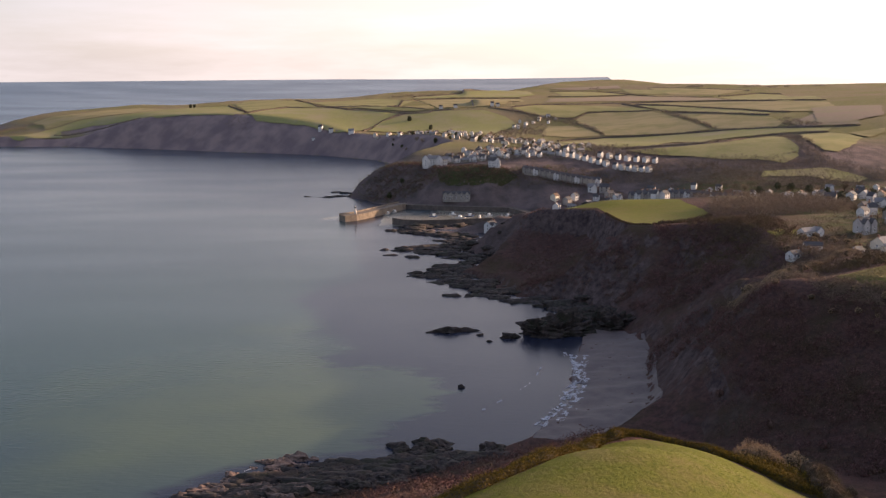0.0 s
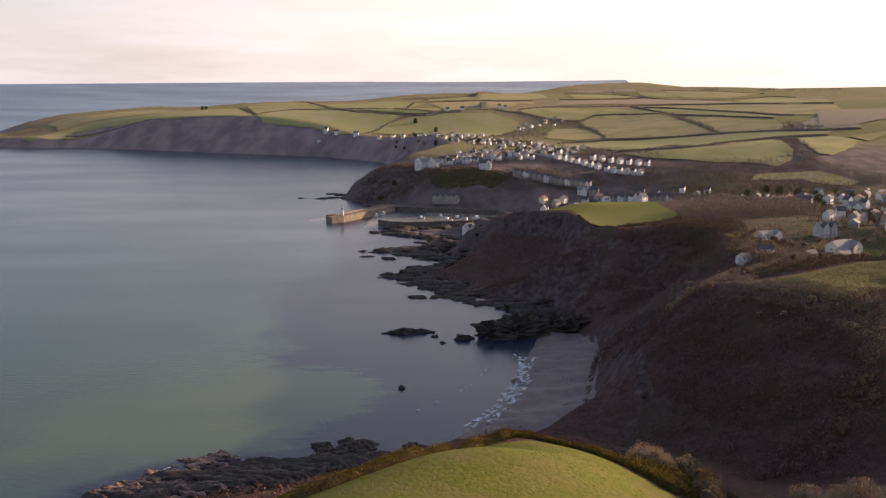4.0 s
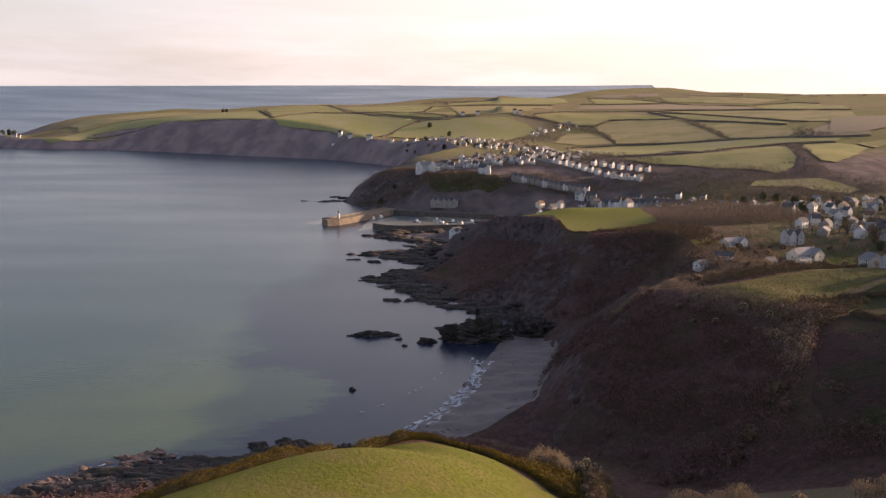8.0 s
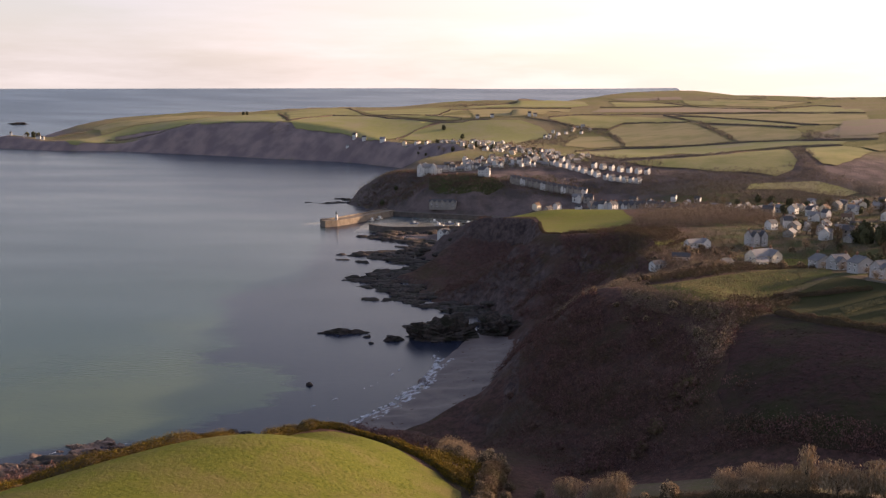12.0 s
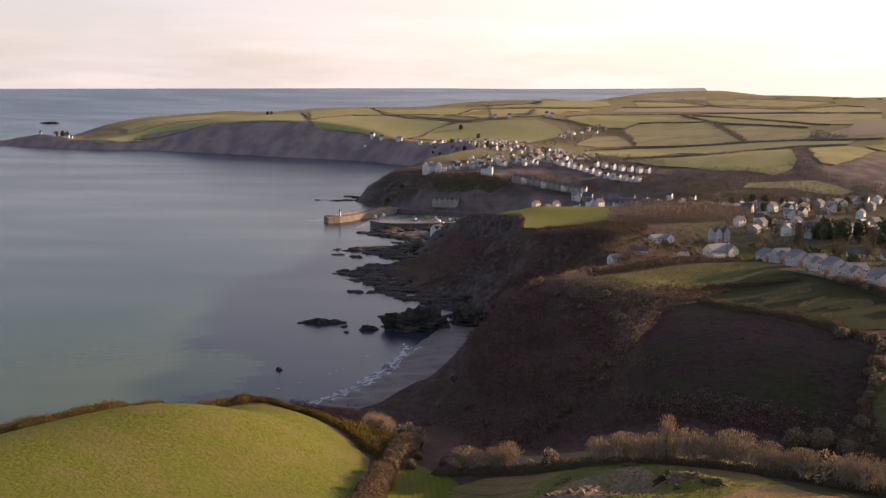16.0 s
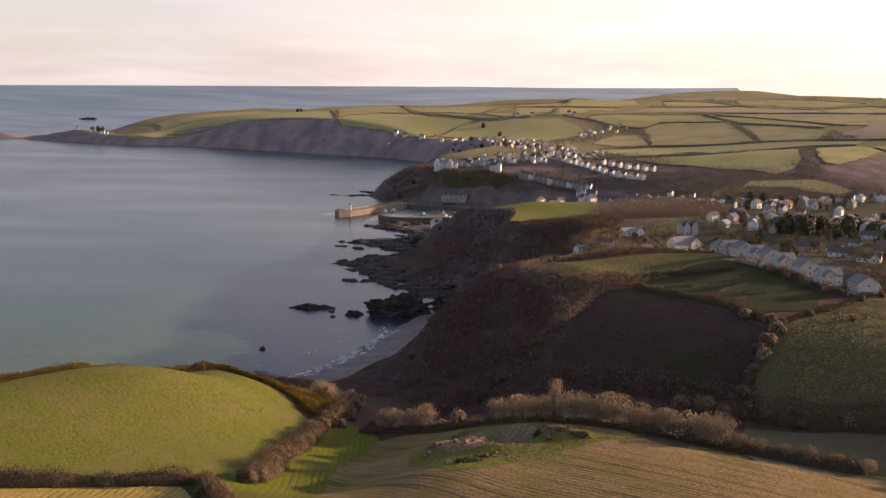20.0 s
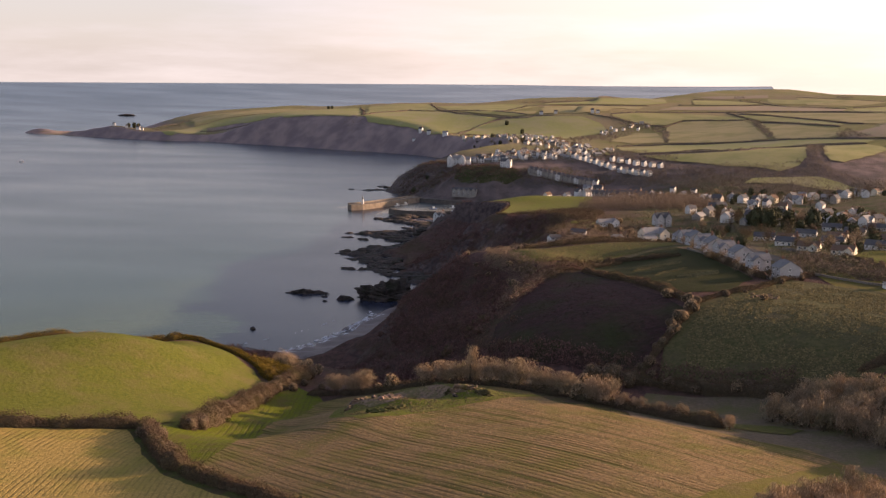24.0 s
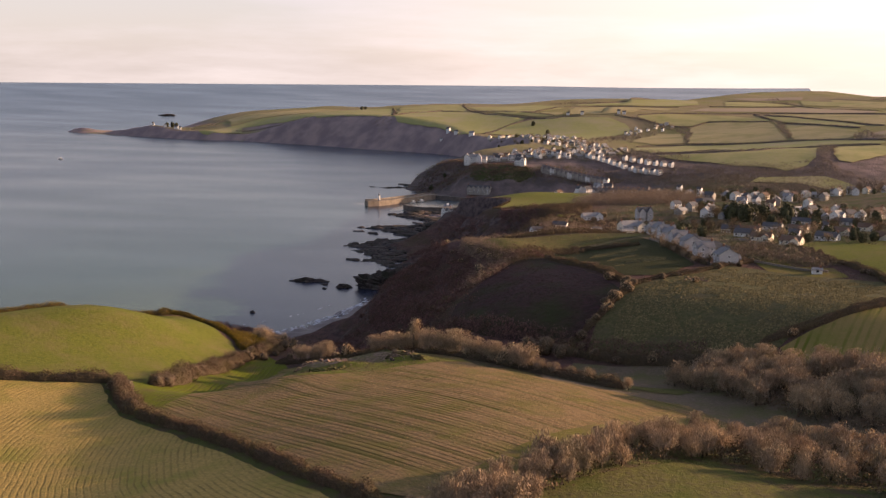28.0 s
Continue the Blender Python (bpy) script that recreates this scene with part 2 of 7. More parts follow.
def ground_at(x, y):
    """Metres above the sea at a place of the plan."""
    return float(height(np.array([x * K]), np.array([y * K]))[0])


# ---- materials ----
def tinted(name, base, second, size=1.0, rough_=0.9, bump_=0.0, third=None, size3=20.0, island=0.0, metal=0.0, coat=0.0):
    """A surface of two colours mixed by fine noise, a third by broad noise, with relief; island: how much each piece differs."""
    m = bpy.data.materials.new(name)
    m.use_nodes = True
    n, l = m.node_tree.nodes, m.node_tree.links
    b = n["Principled BSDF"]
    b.inputs["Roughness"].default_value, b.inputs["Metallic"].default_value = rough_, metal
    b.inputs["Specular IOR Level"].default_value = 0.2 if rough_ < 0.88 else 0.05  # soil, grass and twigs have hardly any gloss
    geo = n.new("ShaderNodeNewGeometry")

    def noise_at(scale, detail):
        tex = n.new("ShaderNodeTexNoise")
        tex.inputs["Scale"].default_value, tex.inputs["Detail"].default_value = 1 / scale, detail
        tex.inputs["Roughness"].default_value = 0.65
        l.new(geo.outputs["Position"], tex.inputs["Vector"])
        return tex

    def mixed(fac, a, c, lo=0.38, hi=0.62):
        span = n.new("ShaderNodeMapRange")
        span.inputs[1].default_value, span.inputs[2].default_value = lo, hi
        l.new(fac, span.inputs[0])
        mix = n.new("ShaderNodeMix")
        mix.data_type = "RGBA"
        l.new(span.outputs[0], mix.inputs[0])
        for slot, c_ in ((6, a), (7, c)):
            if isinstance(c_, tuple):
                mix.inputs[slot].default_value = (*c_, 1)
            else:
                l.new(c_, mix.inputs[slot])
        return mix.outputs[2]

    fine = noise_at(size, 8)
    colour = mixed(fine.outputs["Fac"], base, second)
    if third:
        colour = mixed(noise_at(size3, 4).outputs["Fac"], colour, third, 0.45, 0.68)
    if island:
        hsv = n.new("ShaderNodeHueSaturation")
        span = n.new("ShaderNodeMapRange")
        span.inputs[3].default_value, span.inputs[4].default_value = 1 - island, 1 + island
        l.new(geo.outputs["Random Per Island"], span.inputs[0])
        l.new(span.outputs[0], hsv.inputs["Value"])
        l.new(colour, hsv.inputs["Color"])
        colour = hsv.outputs["Color"]
    l.new(colour, b.inputs["Base Color"])
    if bump_:
        relief = n.new("ShaderNodeBump")
        relief.inputs["Strength"].default_value, relief.inputs["Distance"].default_value = 0.8, bump_
        l.new(fine.outputs["Fac"], relief.inputs["Height"])
        l.new(relief.outputs["Normal"], b.inputs["Normal"])
    return m


def rows_on(m, direction, pitch, colour, strength=0.6, bend=0.6, centre=None, relief_=0.25, thin=0.5):
    """Lays uneven furrow rows of that pitch (metres) across a field's material: straight ones, or arcs round a centre."""
    n, l = m.node_tree.nodes, m.node_tree.links
    b = n["Principled BSDF"]
    geo = n.new("ShaderNodeNewGeometry")
    turn = n.new("ShaderNodeMapping")
    turn.vector_type = "TEXTURE"
    wave = n.new("ShaderNodeTexWave")
    if centre:
        turn.inputs["Location"].default_value = (centre[0], centre[1], 0)
        wave.wave_type, wave.rings_direction = "RINGS", "Z"
    else:
        turn.inputs["Rotation"].default_value = (0, 0, radians(-direction))
        turn.inputs["Scale"].default_value = (1, 16, 1)
        wave.bands_direction = "X"
    l.new(geo.outputs["Position"], turn.inputs["Vector"])
    wave.inputs["Scale"].default_value = 0.314 / pitch
    wave.inputs["Distortion"].default_value, wave.inputs["Detail"].default_value = 2.2 * bend, 3
    wave.inputs["Detail Scale"].default_value = 0.25
    l.new(turn.outputs["Vector"], wave.inputs["Vector"])

    def patches(scale, lo, hi, floor, vec):
        tex = n.new("ShaderNodeTexNoise")
        tex.inputs["Scale"].default_value, tex.inputs["Detail"].default_value = scale, 5
        l.new(vec, tex.inputs["Vector"])
        out = n.new("ShaderNodeMapRange")
        out.inputs[1].default_value, out.inputs[2].default_value, out.inputs[3].default_value = lo, hi, floor
        l.new(tex.outputs["Fac"], out.inputs[0])
        return out.outputs[0]

    def times(p, q):
        node = n.new("ShaderNodeMath")
        node.operation = "MULTIPLY"
        l.new(p, node.inputs[0])
        l.new(q, node.inputs[1])
        return node.outputs[0]

    span = n.new("ShaderNodeMapRange")
    span.inputs[1].default_value, span.inputs[2].default_value, span.inputs[4].default_value = thin, 0.95, strength
    l.new(wave.outputs["Fac"], span.inputs[0])
    broken = times(patches(0.04, 0.34, 0.58, 0.15, geo.outputs["Position"]), patches(0.55 / pitch, 0.34, 0.60, 0.1, turn.outputs["Vector"]))
    some = times(span.outputs[0], broken)
    mix = n.new("ShaderNodeMix")
    mix.data_type = "RGBA"
    mix.inputs[7].default_value = (*colour, 1)
    old = b.inputs["Base Color"].links[0].from_socket
    l.new(old, mix.inputs[6])
    l.new(some, mix.inputs[0])
    l.new(mix.outputs[2], b.inputs["Base Color"])
    relief = n.new("ShaderNodeBump")
    relief.inputs["Strength"].default_value, relief.inputs["Distance"].default_value = 0.6, relief_
    relief.invert = True
    l.new(some, relief.inputs["Height"])
    if b.inputs["Normal"].links:
        l.new(b.inputs["Normal"].links[0].from_socket, relief.inputs["Normal"])
    l.new(relief.outputs["Normal"], b.inputs["Normal"])
    return m


def land_material():
    """Heath and bracken on gentle ground, broken rock where it is steep."""
    m = tinted("heath_and_rock", (0.106, 0.056, 0.047), (0.056, 0.035, 0.029), 2.6, 0.95, 0.9, (0.062, 0.045, 0.026), 28.0)
    n, l = m.node_tree.nodes, m.node_tree.links
    b = n["Principled BSDF"]
    geo = n.new("ShaderNodeNewGeometry")
    split = n.new("ShaderNodeSeparateXYZ")
    l.new(geo.outputs["True Normal"], split.inputs[0])
    steep = n.new("ShaderNodeMapRange")
    steep.inputs[1].default_value, steep.inputs[2].default_value = 0.80, 0.62
    l.new(split.outputs["Z"], steep.inputs[0])
    crack = n.new("ShaderNodeTexNoise")
    crack.inputs["Scale"].default_value, crack.inputs["Detail"].default_value = 0.22, 9
    crack.inputs["Roughness"].default_value = 0.7
    l.new(geo.outputs["Position"], crack.inputs["Vector"])
    rock = n.new("ShaderNodeValToRGB")
    rock.color_ramp.elements[0].position, rock.color_ramp.elements[0].color = 0.36, (0.040, 0.029, 0.029, 1)
    rock.color_ramp.elements[1].position, rock.color_ramp.elements[1].color = 0.66, (0.140, 0.100, 0.090, 1)
    l.new(crack.outputs["Fac"], rock.inputs[0])
    mix = n.new("ShaderNodeMix")
    mix.data_type = "RGBA"
    l.new(steep.outputs[0], mix.inputs[0])
    l.new(b.inputs["Base Color"].links[0].from_socket, mix.inputs[6])
    l.new(rock.outputs["Color"], mix.inputs[7])
    l.new(mix.outputs[2], b.inputs["Base Color"])
    # far slopes paled with haze put into their colour, grass on the far hills, gardens round the town and turf by the
    # near fields, wherever it is gentle
    place = n.new("ShaderNodeSeparateXYZ")
    l.new(geo.outputs["Position"], place.inputs[0])
    gentle = n.new("ShaderNodeMapRange")
    gentle.inputs[1].default_value, gentle.inputs[2].default_value = 0.955, 0.985
    l.new(split.outputs["Z"], gentle.inputs[0])

    def zone(axis_name, lo, hi):
        out = n.new("ShaderNodeMapRange")
        out.inputs[1].default_value, out.inputs[2].default_value = lo, hi
        l.new(place.outputs[axis_name], out.inputs[0])
        return out.outputs[0]

    def times(p, q):
        node = n.new("ShaderNodeMath")
        node.operation = "MULTIPLY"
        l.new(p, node.inputs[0])
        l.new(q, node.inputs[1])
        return node.outputs[0]

    def cover(colour, fac, scale, c0, c1):
        tint = n.new("ShaderNodeValToRGB")
        tint.color_ramp.elements[0].position, tint.color_ramp.elements[0].color = 0.40, (*c0, 1)
        tint.color_ramp.elements[1].position, tint.color_ramp.elements[1].color = 0.62, (*c1, 1)
        broad = n.new("ShaderNodeTexNoise")
        broad.inputs["Scale"].default_value, broad.inputs["Detail"].default_value = scale, 6
        l.new(geo.outputs["Position"], broad.inputs["Vector"])
        l.new(broad.outputs["Fac"], tint.inputs[0])
        over = n.new("ShaderNodeMix")
        over.data_type = "RGBA"
        l.new(fac, over.inputs[0])
        l.new(colour, over.inputs[6])
        l.new(tint.outputs["Color"], over.inputs[7])
        return over.outputs[2]

    # two steps of paler ground with distance, painted haze
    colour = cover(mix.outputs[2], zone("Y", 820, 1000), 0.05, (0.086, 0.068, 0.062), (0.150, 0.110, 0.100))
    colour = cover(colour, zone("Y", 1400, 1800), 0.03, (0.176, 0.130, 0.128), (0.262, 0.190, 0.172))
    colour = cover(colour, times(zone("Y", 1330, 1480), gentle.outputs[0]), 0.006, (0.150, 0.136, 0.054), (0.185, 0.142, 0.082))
    colour = cover(colour, times(times(zone("Y", 370, 430), zone("Y", 1240, 1150)), times(zone("X", 150, 190), gentle.outputs[0])), 0.07, (0.062, 0.066, 0.026), (0.105, 0.078, 0.052))
    colour = cover(colour, times(zone("Y", 250, 205), gentle.outputs[0]), 0.2, (0.080, 0.085, 0.024), (0.085, 0.062, 0.034))
    l.new(colour, b.inputs["Base Color"])
    relief = n.new("ShaderNodeBump")
    relief.inputs["Strength"].default_value, relief.inputs["Distance"].default_value = 0.9, 2.4
    l.new(crack.outputs["Fac"], relief.inputs["Height"])
    l.new(relief.outputs["Normal"], b.inputs["Normal"])
    return m


def sea_material():
    """Turbid shallow water by the bay, deeper blue-grey water outside, with ripples at two scales."""
    m = bpy.data.materials.new("sea_water")
    m.use_nodes = True
    n, l = m.node_tree.nodes, m.node_tree.links
    b = n["Principled BSDF"]
    b.inputs["Roughness"].default_value, b.inputs["IOR"].default_value = 0.22, 1.33
    b.inputs["Specular IOR Level"].default_value = 0.16
    geo = n.new("ShaderNodeNewGeometry")
    drift = n.new("ShaderNodeTexNoise")
    drift.inputs["Scale"].default_value, drift.inputs["Detail"].default_value = 0.009, 5
    l.new(geo.outputs["Position"], drift.inputs["Vector"])
    swirl = n.new("ShaderNodeVectorMath")
    swirl.operation = "MULTIPLY_ADD"
    swirl.inputs[1].default_value, swirl.inputs[2].default_value = (260, 260, 0), (-130, -130, 0)
    l.new(drift.outputs["Color"], swirl.inputs[0])
    bent = n.new("ShaderNodeVectorMath")
    bent.operation = "ADD"
    l.new(geo.outputs["Position"], bent.inputs[0])
    l.new(swirl.outputs["Vector"], bent.inputs[1])

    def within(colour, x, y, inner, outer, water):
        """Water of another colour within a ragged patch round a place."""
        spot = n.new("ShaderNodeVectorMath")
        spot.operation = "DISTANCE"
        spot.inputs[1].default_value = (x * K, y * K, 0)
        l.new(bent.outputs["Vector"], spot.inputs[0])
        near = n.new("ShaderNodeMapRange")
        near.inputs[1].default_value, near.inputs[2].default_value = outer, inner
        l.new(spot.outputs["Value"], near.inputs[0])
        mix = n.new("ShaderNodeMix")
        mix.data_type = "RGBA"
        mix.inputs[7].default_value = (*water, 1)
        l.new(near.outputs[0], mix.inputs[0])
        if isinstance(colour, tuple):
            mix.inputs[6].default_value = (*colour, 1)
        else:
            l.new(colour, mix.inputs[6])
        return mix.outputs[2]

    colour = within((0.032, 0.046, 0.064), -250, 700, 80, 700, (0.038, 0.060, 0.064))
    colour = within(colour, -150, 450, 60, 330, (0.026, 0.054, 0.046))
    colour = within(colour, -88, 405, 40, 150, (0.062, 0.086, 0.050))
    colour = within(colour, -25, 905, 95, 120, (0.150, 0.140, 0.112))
    # the paler water ends along a ragged line; darker water lies inshore of it
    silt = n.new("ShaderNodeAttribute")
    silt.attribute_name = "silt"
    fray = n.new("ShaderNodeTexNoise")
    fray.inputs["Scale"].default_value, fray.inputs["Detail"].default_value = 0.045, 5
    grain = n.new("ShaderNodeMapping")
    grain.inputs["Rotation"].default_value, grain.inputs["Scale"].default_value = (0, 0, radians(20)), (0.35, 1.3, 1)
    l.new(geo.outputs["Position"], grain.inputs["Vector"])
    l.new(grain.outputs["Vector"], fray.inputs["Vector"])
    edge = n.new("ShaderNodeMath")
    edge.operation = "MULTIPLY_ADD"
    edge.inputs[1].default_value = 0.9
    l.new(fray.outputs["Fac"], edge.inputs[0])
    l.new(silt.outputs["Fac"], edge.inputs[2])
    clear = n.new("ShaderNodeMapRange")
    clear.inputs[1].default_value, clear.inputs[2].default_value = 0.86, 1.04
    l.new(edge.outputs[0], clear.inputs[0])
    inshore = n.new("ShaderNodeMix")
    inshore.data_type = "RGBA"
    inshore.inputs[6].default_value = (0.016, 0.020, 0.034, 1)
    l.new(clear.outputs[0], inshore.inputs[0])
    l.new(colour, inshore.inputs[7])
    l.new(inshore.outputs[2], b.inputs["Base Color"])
    ripple = n.new("ShaderNodeTexNoise")
    ripple.inputs["Scale"].default_value, ripple.inputs["Detail"].default_value = 0.35, 3
    stretch = n.new("ShaderNodeMapping")
    stretch.inputs["Rotation"].default_value, stretch.inputs["Scale"].default_value = (0, 0, radians(15)), (0.5, 1.4, 1)
    l.new(geo.outputs["Position"], stretch.inputs["Vector"])
    l.new(stretch.outputs["Vector"], ripple.inputs["Vector"])
    relief = n.new("ShaderNodeBump")
    relief.inputs["Strength"].default_value, relief.inputs["Distance"].default_value = 0.42, 0.35
    l.new(ripple.outputs["Fac"], relief.inputs["Height"])
    l.new(relief.outputs["Normal"], b.inputs["Normal"])
    # the ripples die away in the open sea
    where = n.new("ShaderNodeSeparateXYZ")
    l.new(geo.outputs["Position"], where.inputs[0])
    calm = n.new("ShaderNodeMapRange")
    calm.inputs[1].default_value, calm.inputs[2].default_value = 500, 2300
    calm.inputs[3].default_value, calm.inputs[4].default_value = 0.34, 0.05
    l.new(where.outputs["Y"], calm.inputs[0])
    l.new(calm.outputs[0], relief.inputs["Strength"])
    wind = n.new("ShaderNodeTexNoise")
    wind.inputs["Scale"].default_value, wind.inputs["Detail"].default_value = 0.006, 4
    l.new(stretch.outputs["Vector"], wind.inputs["Vector"])
    gloss = n.new("ShaderNodeMapRange")
    gloss.inputs[1].default_value, gloss.inputs[2].default_value = 0.35, 0.65
    gloss.inputs[3].default_value, gloss.inputs[4].default_value = 0.21, 0.27
    l.new(wind.outputs["Fac"], gloss.inputs[0])
    l.new(gloss.outputs[0], b.inputs["Roughness"])
    return m


M_LAND = land_material()
M_SEA = sea_material()
M_PASTURE = tinted("bright_pasture", (0.109, 0.109, 0.019), (0.074, 0.082, 0.014), 1.3, 0.95, 0.45, (0.113, 0.095, 0.031), 16.0)
# the next three, for far fields only, are paled to carry haze
M_MEADOW = tinted("meadow", (0.217, 0.202, 0.075), (0.249, 0.206, 0.103), 4.0, 0.95, 0.3, (0.159, 0.159, 0.059), 60.0)
M_MEADOW_DULL = tinted("dull_meadow", (0.243, 0.198, 0.091), (0.268, 0.209, 0.108), 6.0, 0.95, 0.3, (0.159, 0.148, 0.056), 70.0)
M_PLOUGH = tinted("brown_field", (0.243, 0.176, 0.125), (0.204, 0.153, 0.105), 5.0, 0.95, 0.3, (0.204, 0.176, 0.099), 60.0)
M_STUBBLE = rows_on(rows_on(tinted("stubble", (0.222, 0.140, 0.068), (0.128, 0.086, 0.042), 0.9, 0.95, 0.4, (0.118, 0.102, 0.026), 14.0), -52.0, 1.9, (0.066, 0.048, 0.020), 0.75, 2.6, None, 0.35), -52.0, 6.8, (0.058, 0.056, 0.014), 0.8, 1.6, None, 0.25, 0.62)
M_STUBBLE_GOLD = rows_on(tinted("golden_stubble", (0.335, 0.222, 0.070), (0.225, 0.160, 0.050), 0.9, 0.95, 0.4, (0.190, 0.160, 0.036), 16.0), 0, 1.7, (0.120, 0.084, 0.030), 0.7, 2.4, (175 * K, 125 * K), 0.3, 0.66)
M_TRACKS = rows_on(tinted("rutted_grass", (0.100, 0.116, 0.008), (0.072, 0.078, 0.010), 0.9, 0.95, 0.3, (0.085, 0.070, 0.022), 7.0), -11.0, 1.9, (0.060, 0.050, 0.022), 0.55, 1.4)
# paler than the near hedges, haze put into the colour
M_FAR_HEDGE = tinted("far_hedge_twigs", (0.151, 0.113, 0.096), (0.108, 0.086, 0.070), 3.0, 0.95, 0.0, (0.169, 0.135, 0.086), 25.0, island=0.3)
M_HEATHER = tinted("far_heather", (0.197, 0.137, 0.115), (0.138, 0.102, 0.084), 5.0, 0.95, 0.0, (0.158, 0.137, 0.074), 30.0, island=0.35)
M_SOWN = rows_on(tinted("sown_field", (0.175, 0.128, 0.044), (0.190, 0.130, 0.050), 1.0, 0.95, 0.2, (0.130, 0.118, 0.028), 20.0), 18.0, 3.2, (0.070, 0.085, 0.010), 0.95, 1.4)
M_WORN = tinted("worn_valley_grass", (0.137, 0.098, 0.066), (0.097, 0.073, 0.046), 1.2, 0.95, 0.4, (0.091, 0.084, 0.034), 12.0)
M_MARGIN = tinted("field_margin_grass", (0.120, 0.098, 0.026), (0.088, 0.078, 0.018), 1.2, 0.95, 0.4, (0.110, 0.078, 0.036), 9.0)
M_CLIFF_GRASS = tinted("cliff_top_grass", (0.128, 0.126, 0.026), (0.098, 0.102, 0.020), 2.0, 0.95, 0.4, (0.130, 0.112, 0.034), 18.0)
M_BRACKEN = tinted("bracken_field", (0.057, 0.028, 0.026), (0.034, 0.022, 0.018), 2.2, 0.95, 0.8, (0.034, 0.035, 0.015), 34.0)
M_TUSSOCK = tinted("tussock_grass", (0.100, 0.083, 0.037), (0.053, 0.053, 0.021), 1.4, 0.95, 0.6, (0.075, 0.060, 0.033), 22.0)
# garden grass darkened to carry the shade of the houses
M_ALLOT = rows_on(tinted("garden_grass", (0.026, 0.031, 0.008), (0.030, 0.027, 0.011), 1.4, 0.95, 0.5), -115.0, 9.0, (0.045, 0.045, 0.014), 0.4, 0.9)
M_SPOIL = tinted("bare_spoil", (0.238, 0.157, 0.104), (0.112, 0.078, 0.056), 1.0, 0.95, 0.6, (0.098, 0.092, 0.031), 5.0)
M_SAND = tinted("wet_sand", (0.104, 0.078, 0.072), (0.080, 0.060, 0.057), 3.0, 0.6, 0.05, (0.124, 0.094, 0.084), 22.0)
M_FOAM = tinted("sea_foam", (0.50, 0.50, 0.52), (0.30, 0.31, 0.34), 0.8, 0.6)
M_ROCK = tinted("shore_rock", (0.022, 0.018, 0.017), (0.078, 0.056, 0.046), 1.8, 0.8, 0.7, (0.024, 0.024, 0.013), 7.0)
# lit copy of the shore rock, sunlight put into its colour; also pit stones
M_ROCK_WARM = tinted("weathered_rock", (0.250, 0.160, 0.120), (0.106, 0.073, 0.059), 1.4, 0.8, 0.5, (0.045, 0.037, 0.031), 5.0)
M_TWIG = tinted("bare_twigs", (0.335, 0.234, 0.149), (0.224, 0.156, 0.102), 2.0, 0.9, 0.0, (0.198, 0.156, 0.093), 12.0, island=0.22)
M_TWIG_PALE = tinted("pale_twigs", (0.396, 0.274, 0.162), (0.284, 0.198, 0.118), 2.0, 0.9, 0.0, island=0.18)
M_HEDGE = tinted("hedge_twigs", (0.138, 0.088, 0.058), (0.086, 0.061, 0.038), 1.5, 0.9, 0.0, (0.103, 0.083, 0.038), 9.0, island=0.22)
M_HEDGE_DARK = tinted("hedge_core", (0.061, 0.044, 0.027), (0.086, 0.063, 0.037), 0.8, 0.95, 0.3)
M_GORSE = tinted("gorse_in_flower", (0.210, 0.130, 0.016), (0.062, 0.056, 0.016), 1.2, 0.9, 0.0, (0.100, 0.066, 0.022), 5.0, island=0.4)
M_SCRUB = tinted("dead_bracken_scrub", (0.168, 0.086, 0.077), (0.088, 0.050, 0.043), 1.4, 0.95, 0.0, (0.094, 0.063, 0.039), 9.0, island=0.45)
M_SLOPE = tinted("dark_turf", (0.043, 0.052, 0.018), (0.057, 0.055, 0.023), 3.0, 0.95, 0.3, (0.043, 0.034, 0.018), 14.0)
M_BILLOW = tinted("bare_bush_twigs", (0.228, 0.157, 0.114), (0.148, 0.108, 0.078), 1.5, 0.9, 0.0, (0.188, 0.142, 0.091), 7.0, island=0.18)
M_LEAF = tinted("evergreen_leaves", (0.046, 0.048, 0.020), (0.060, 0.055, 0.026), 1.0, 0.85, 0.0, island=0.4)
M_BARK = tinted("bark", (0.075, 0.060, 0.045), (0.050, 0.040, 0.030), 0.4, 0.95, 0.05)
M_WHITE = tinted("white_render", (0.638, 0.613, 0.571), (0.554, 0.529, 0.496), 1.2, 0.85, 0.02, (0.437, 0.420, 0.395), 5.0)
# darker copy of the white render, the walls' shade put into its colour
M_DULL_WHITE = tinted("weathered_render", (0.410, 0.394, 0.377), (0.353, 0.336, 0.320), 1.2, 0.85, 0.02, (0.287, 0.271, 0.262), 5.0)
# dull winter grass, dimmed for the tree shade on one near meadow
M_DIM_GRASS = tinted("worn_winter_grass", (0.097, 0.091, 0.023), (0.075, 0.059, 0.027), 1.4, 0.95, 0.6, (0.066, 0.071, 0.016), 10.0)
M_SHRUB = tinted("garden_shrubs", (0.129, 0.105, 0.057), (0.177, 0.125, 0.085), 3.0, 0.9, 0.0, (0.085, 0.089, 0.040), 14.0, island=0.45)
M_TUFT = tinted("dead_grass_tufts", (0.144, 0.110, 0.050), (0.090, 0.074, 0.031), 2.0, 0.95, 0.0, island=0.3)
# hillside scrub lightened, distance haze put into its colour
M_HILLSIDE = tinted("hillside_scrub", (0.205, 0.153, 0.114), (0.142, 0.112, 0.082), 4.0, 0.95, 0.0, (0.171, 0.137, 0.089), 20.0, island=0.35)
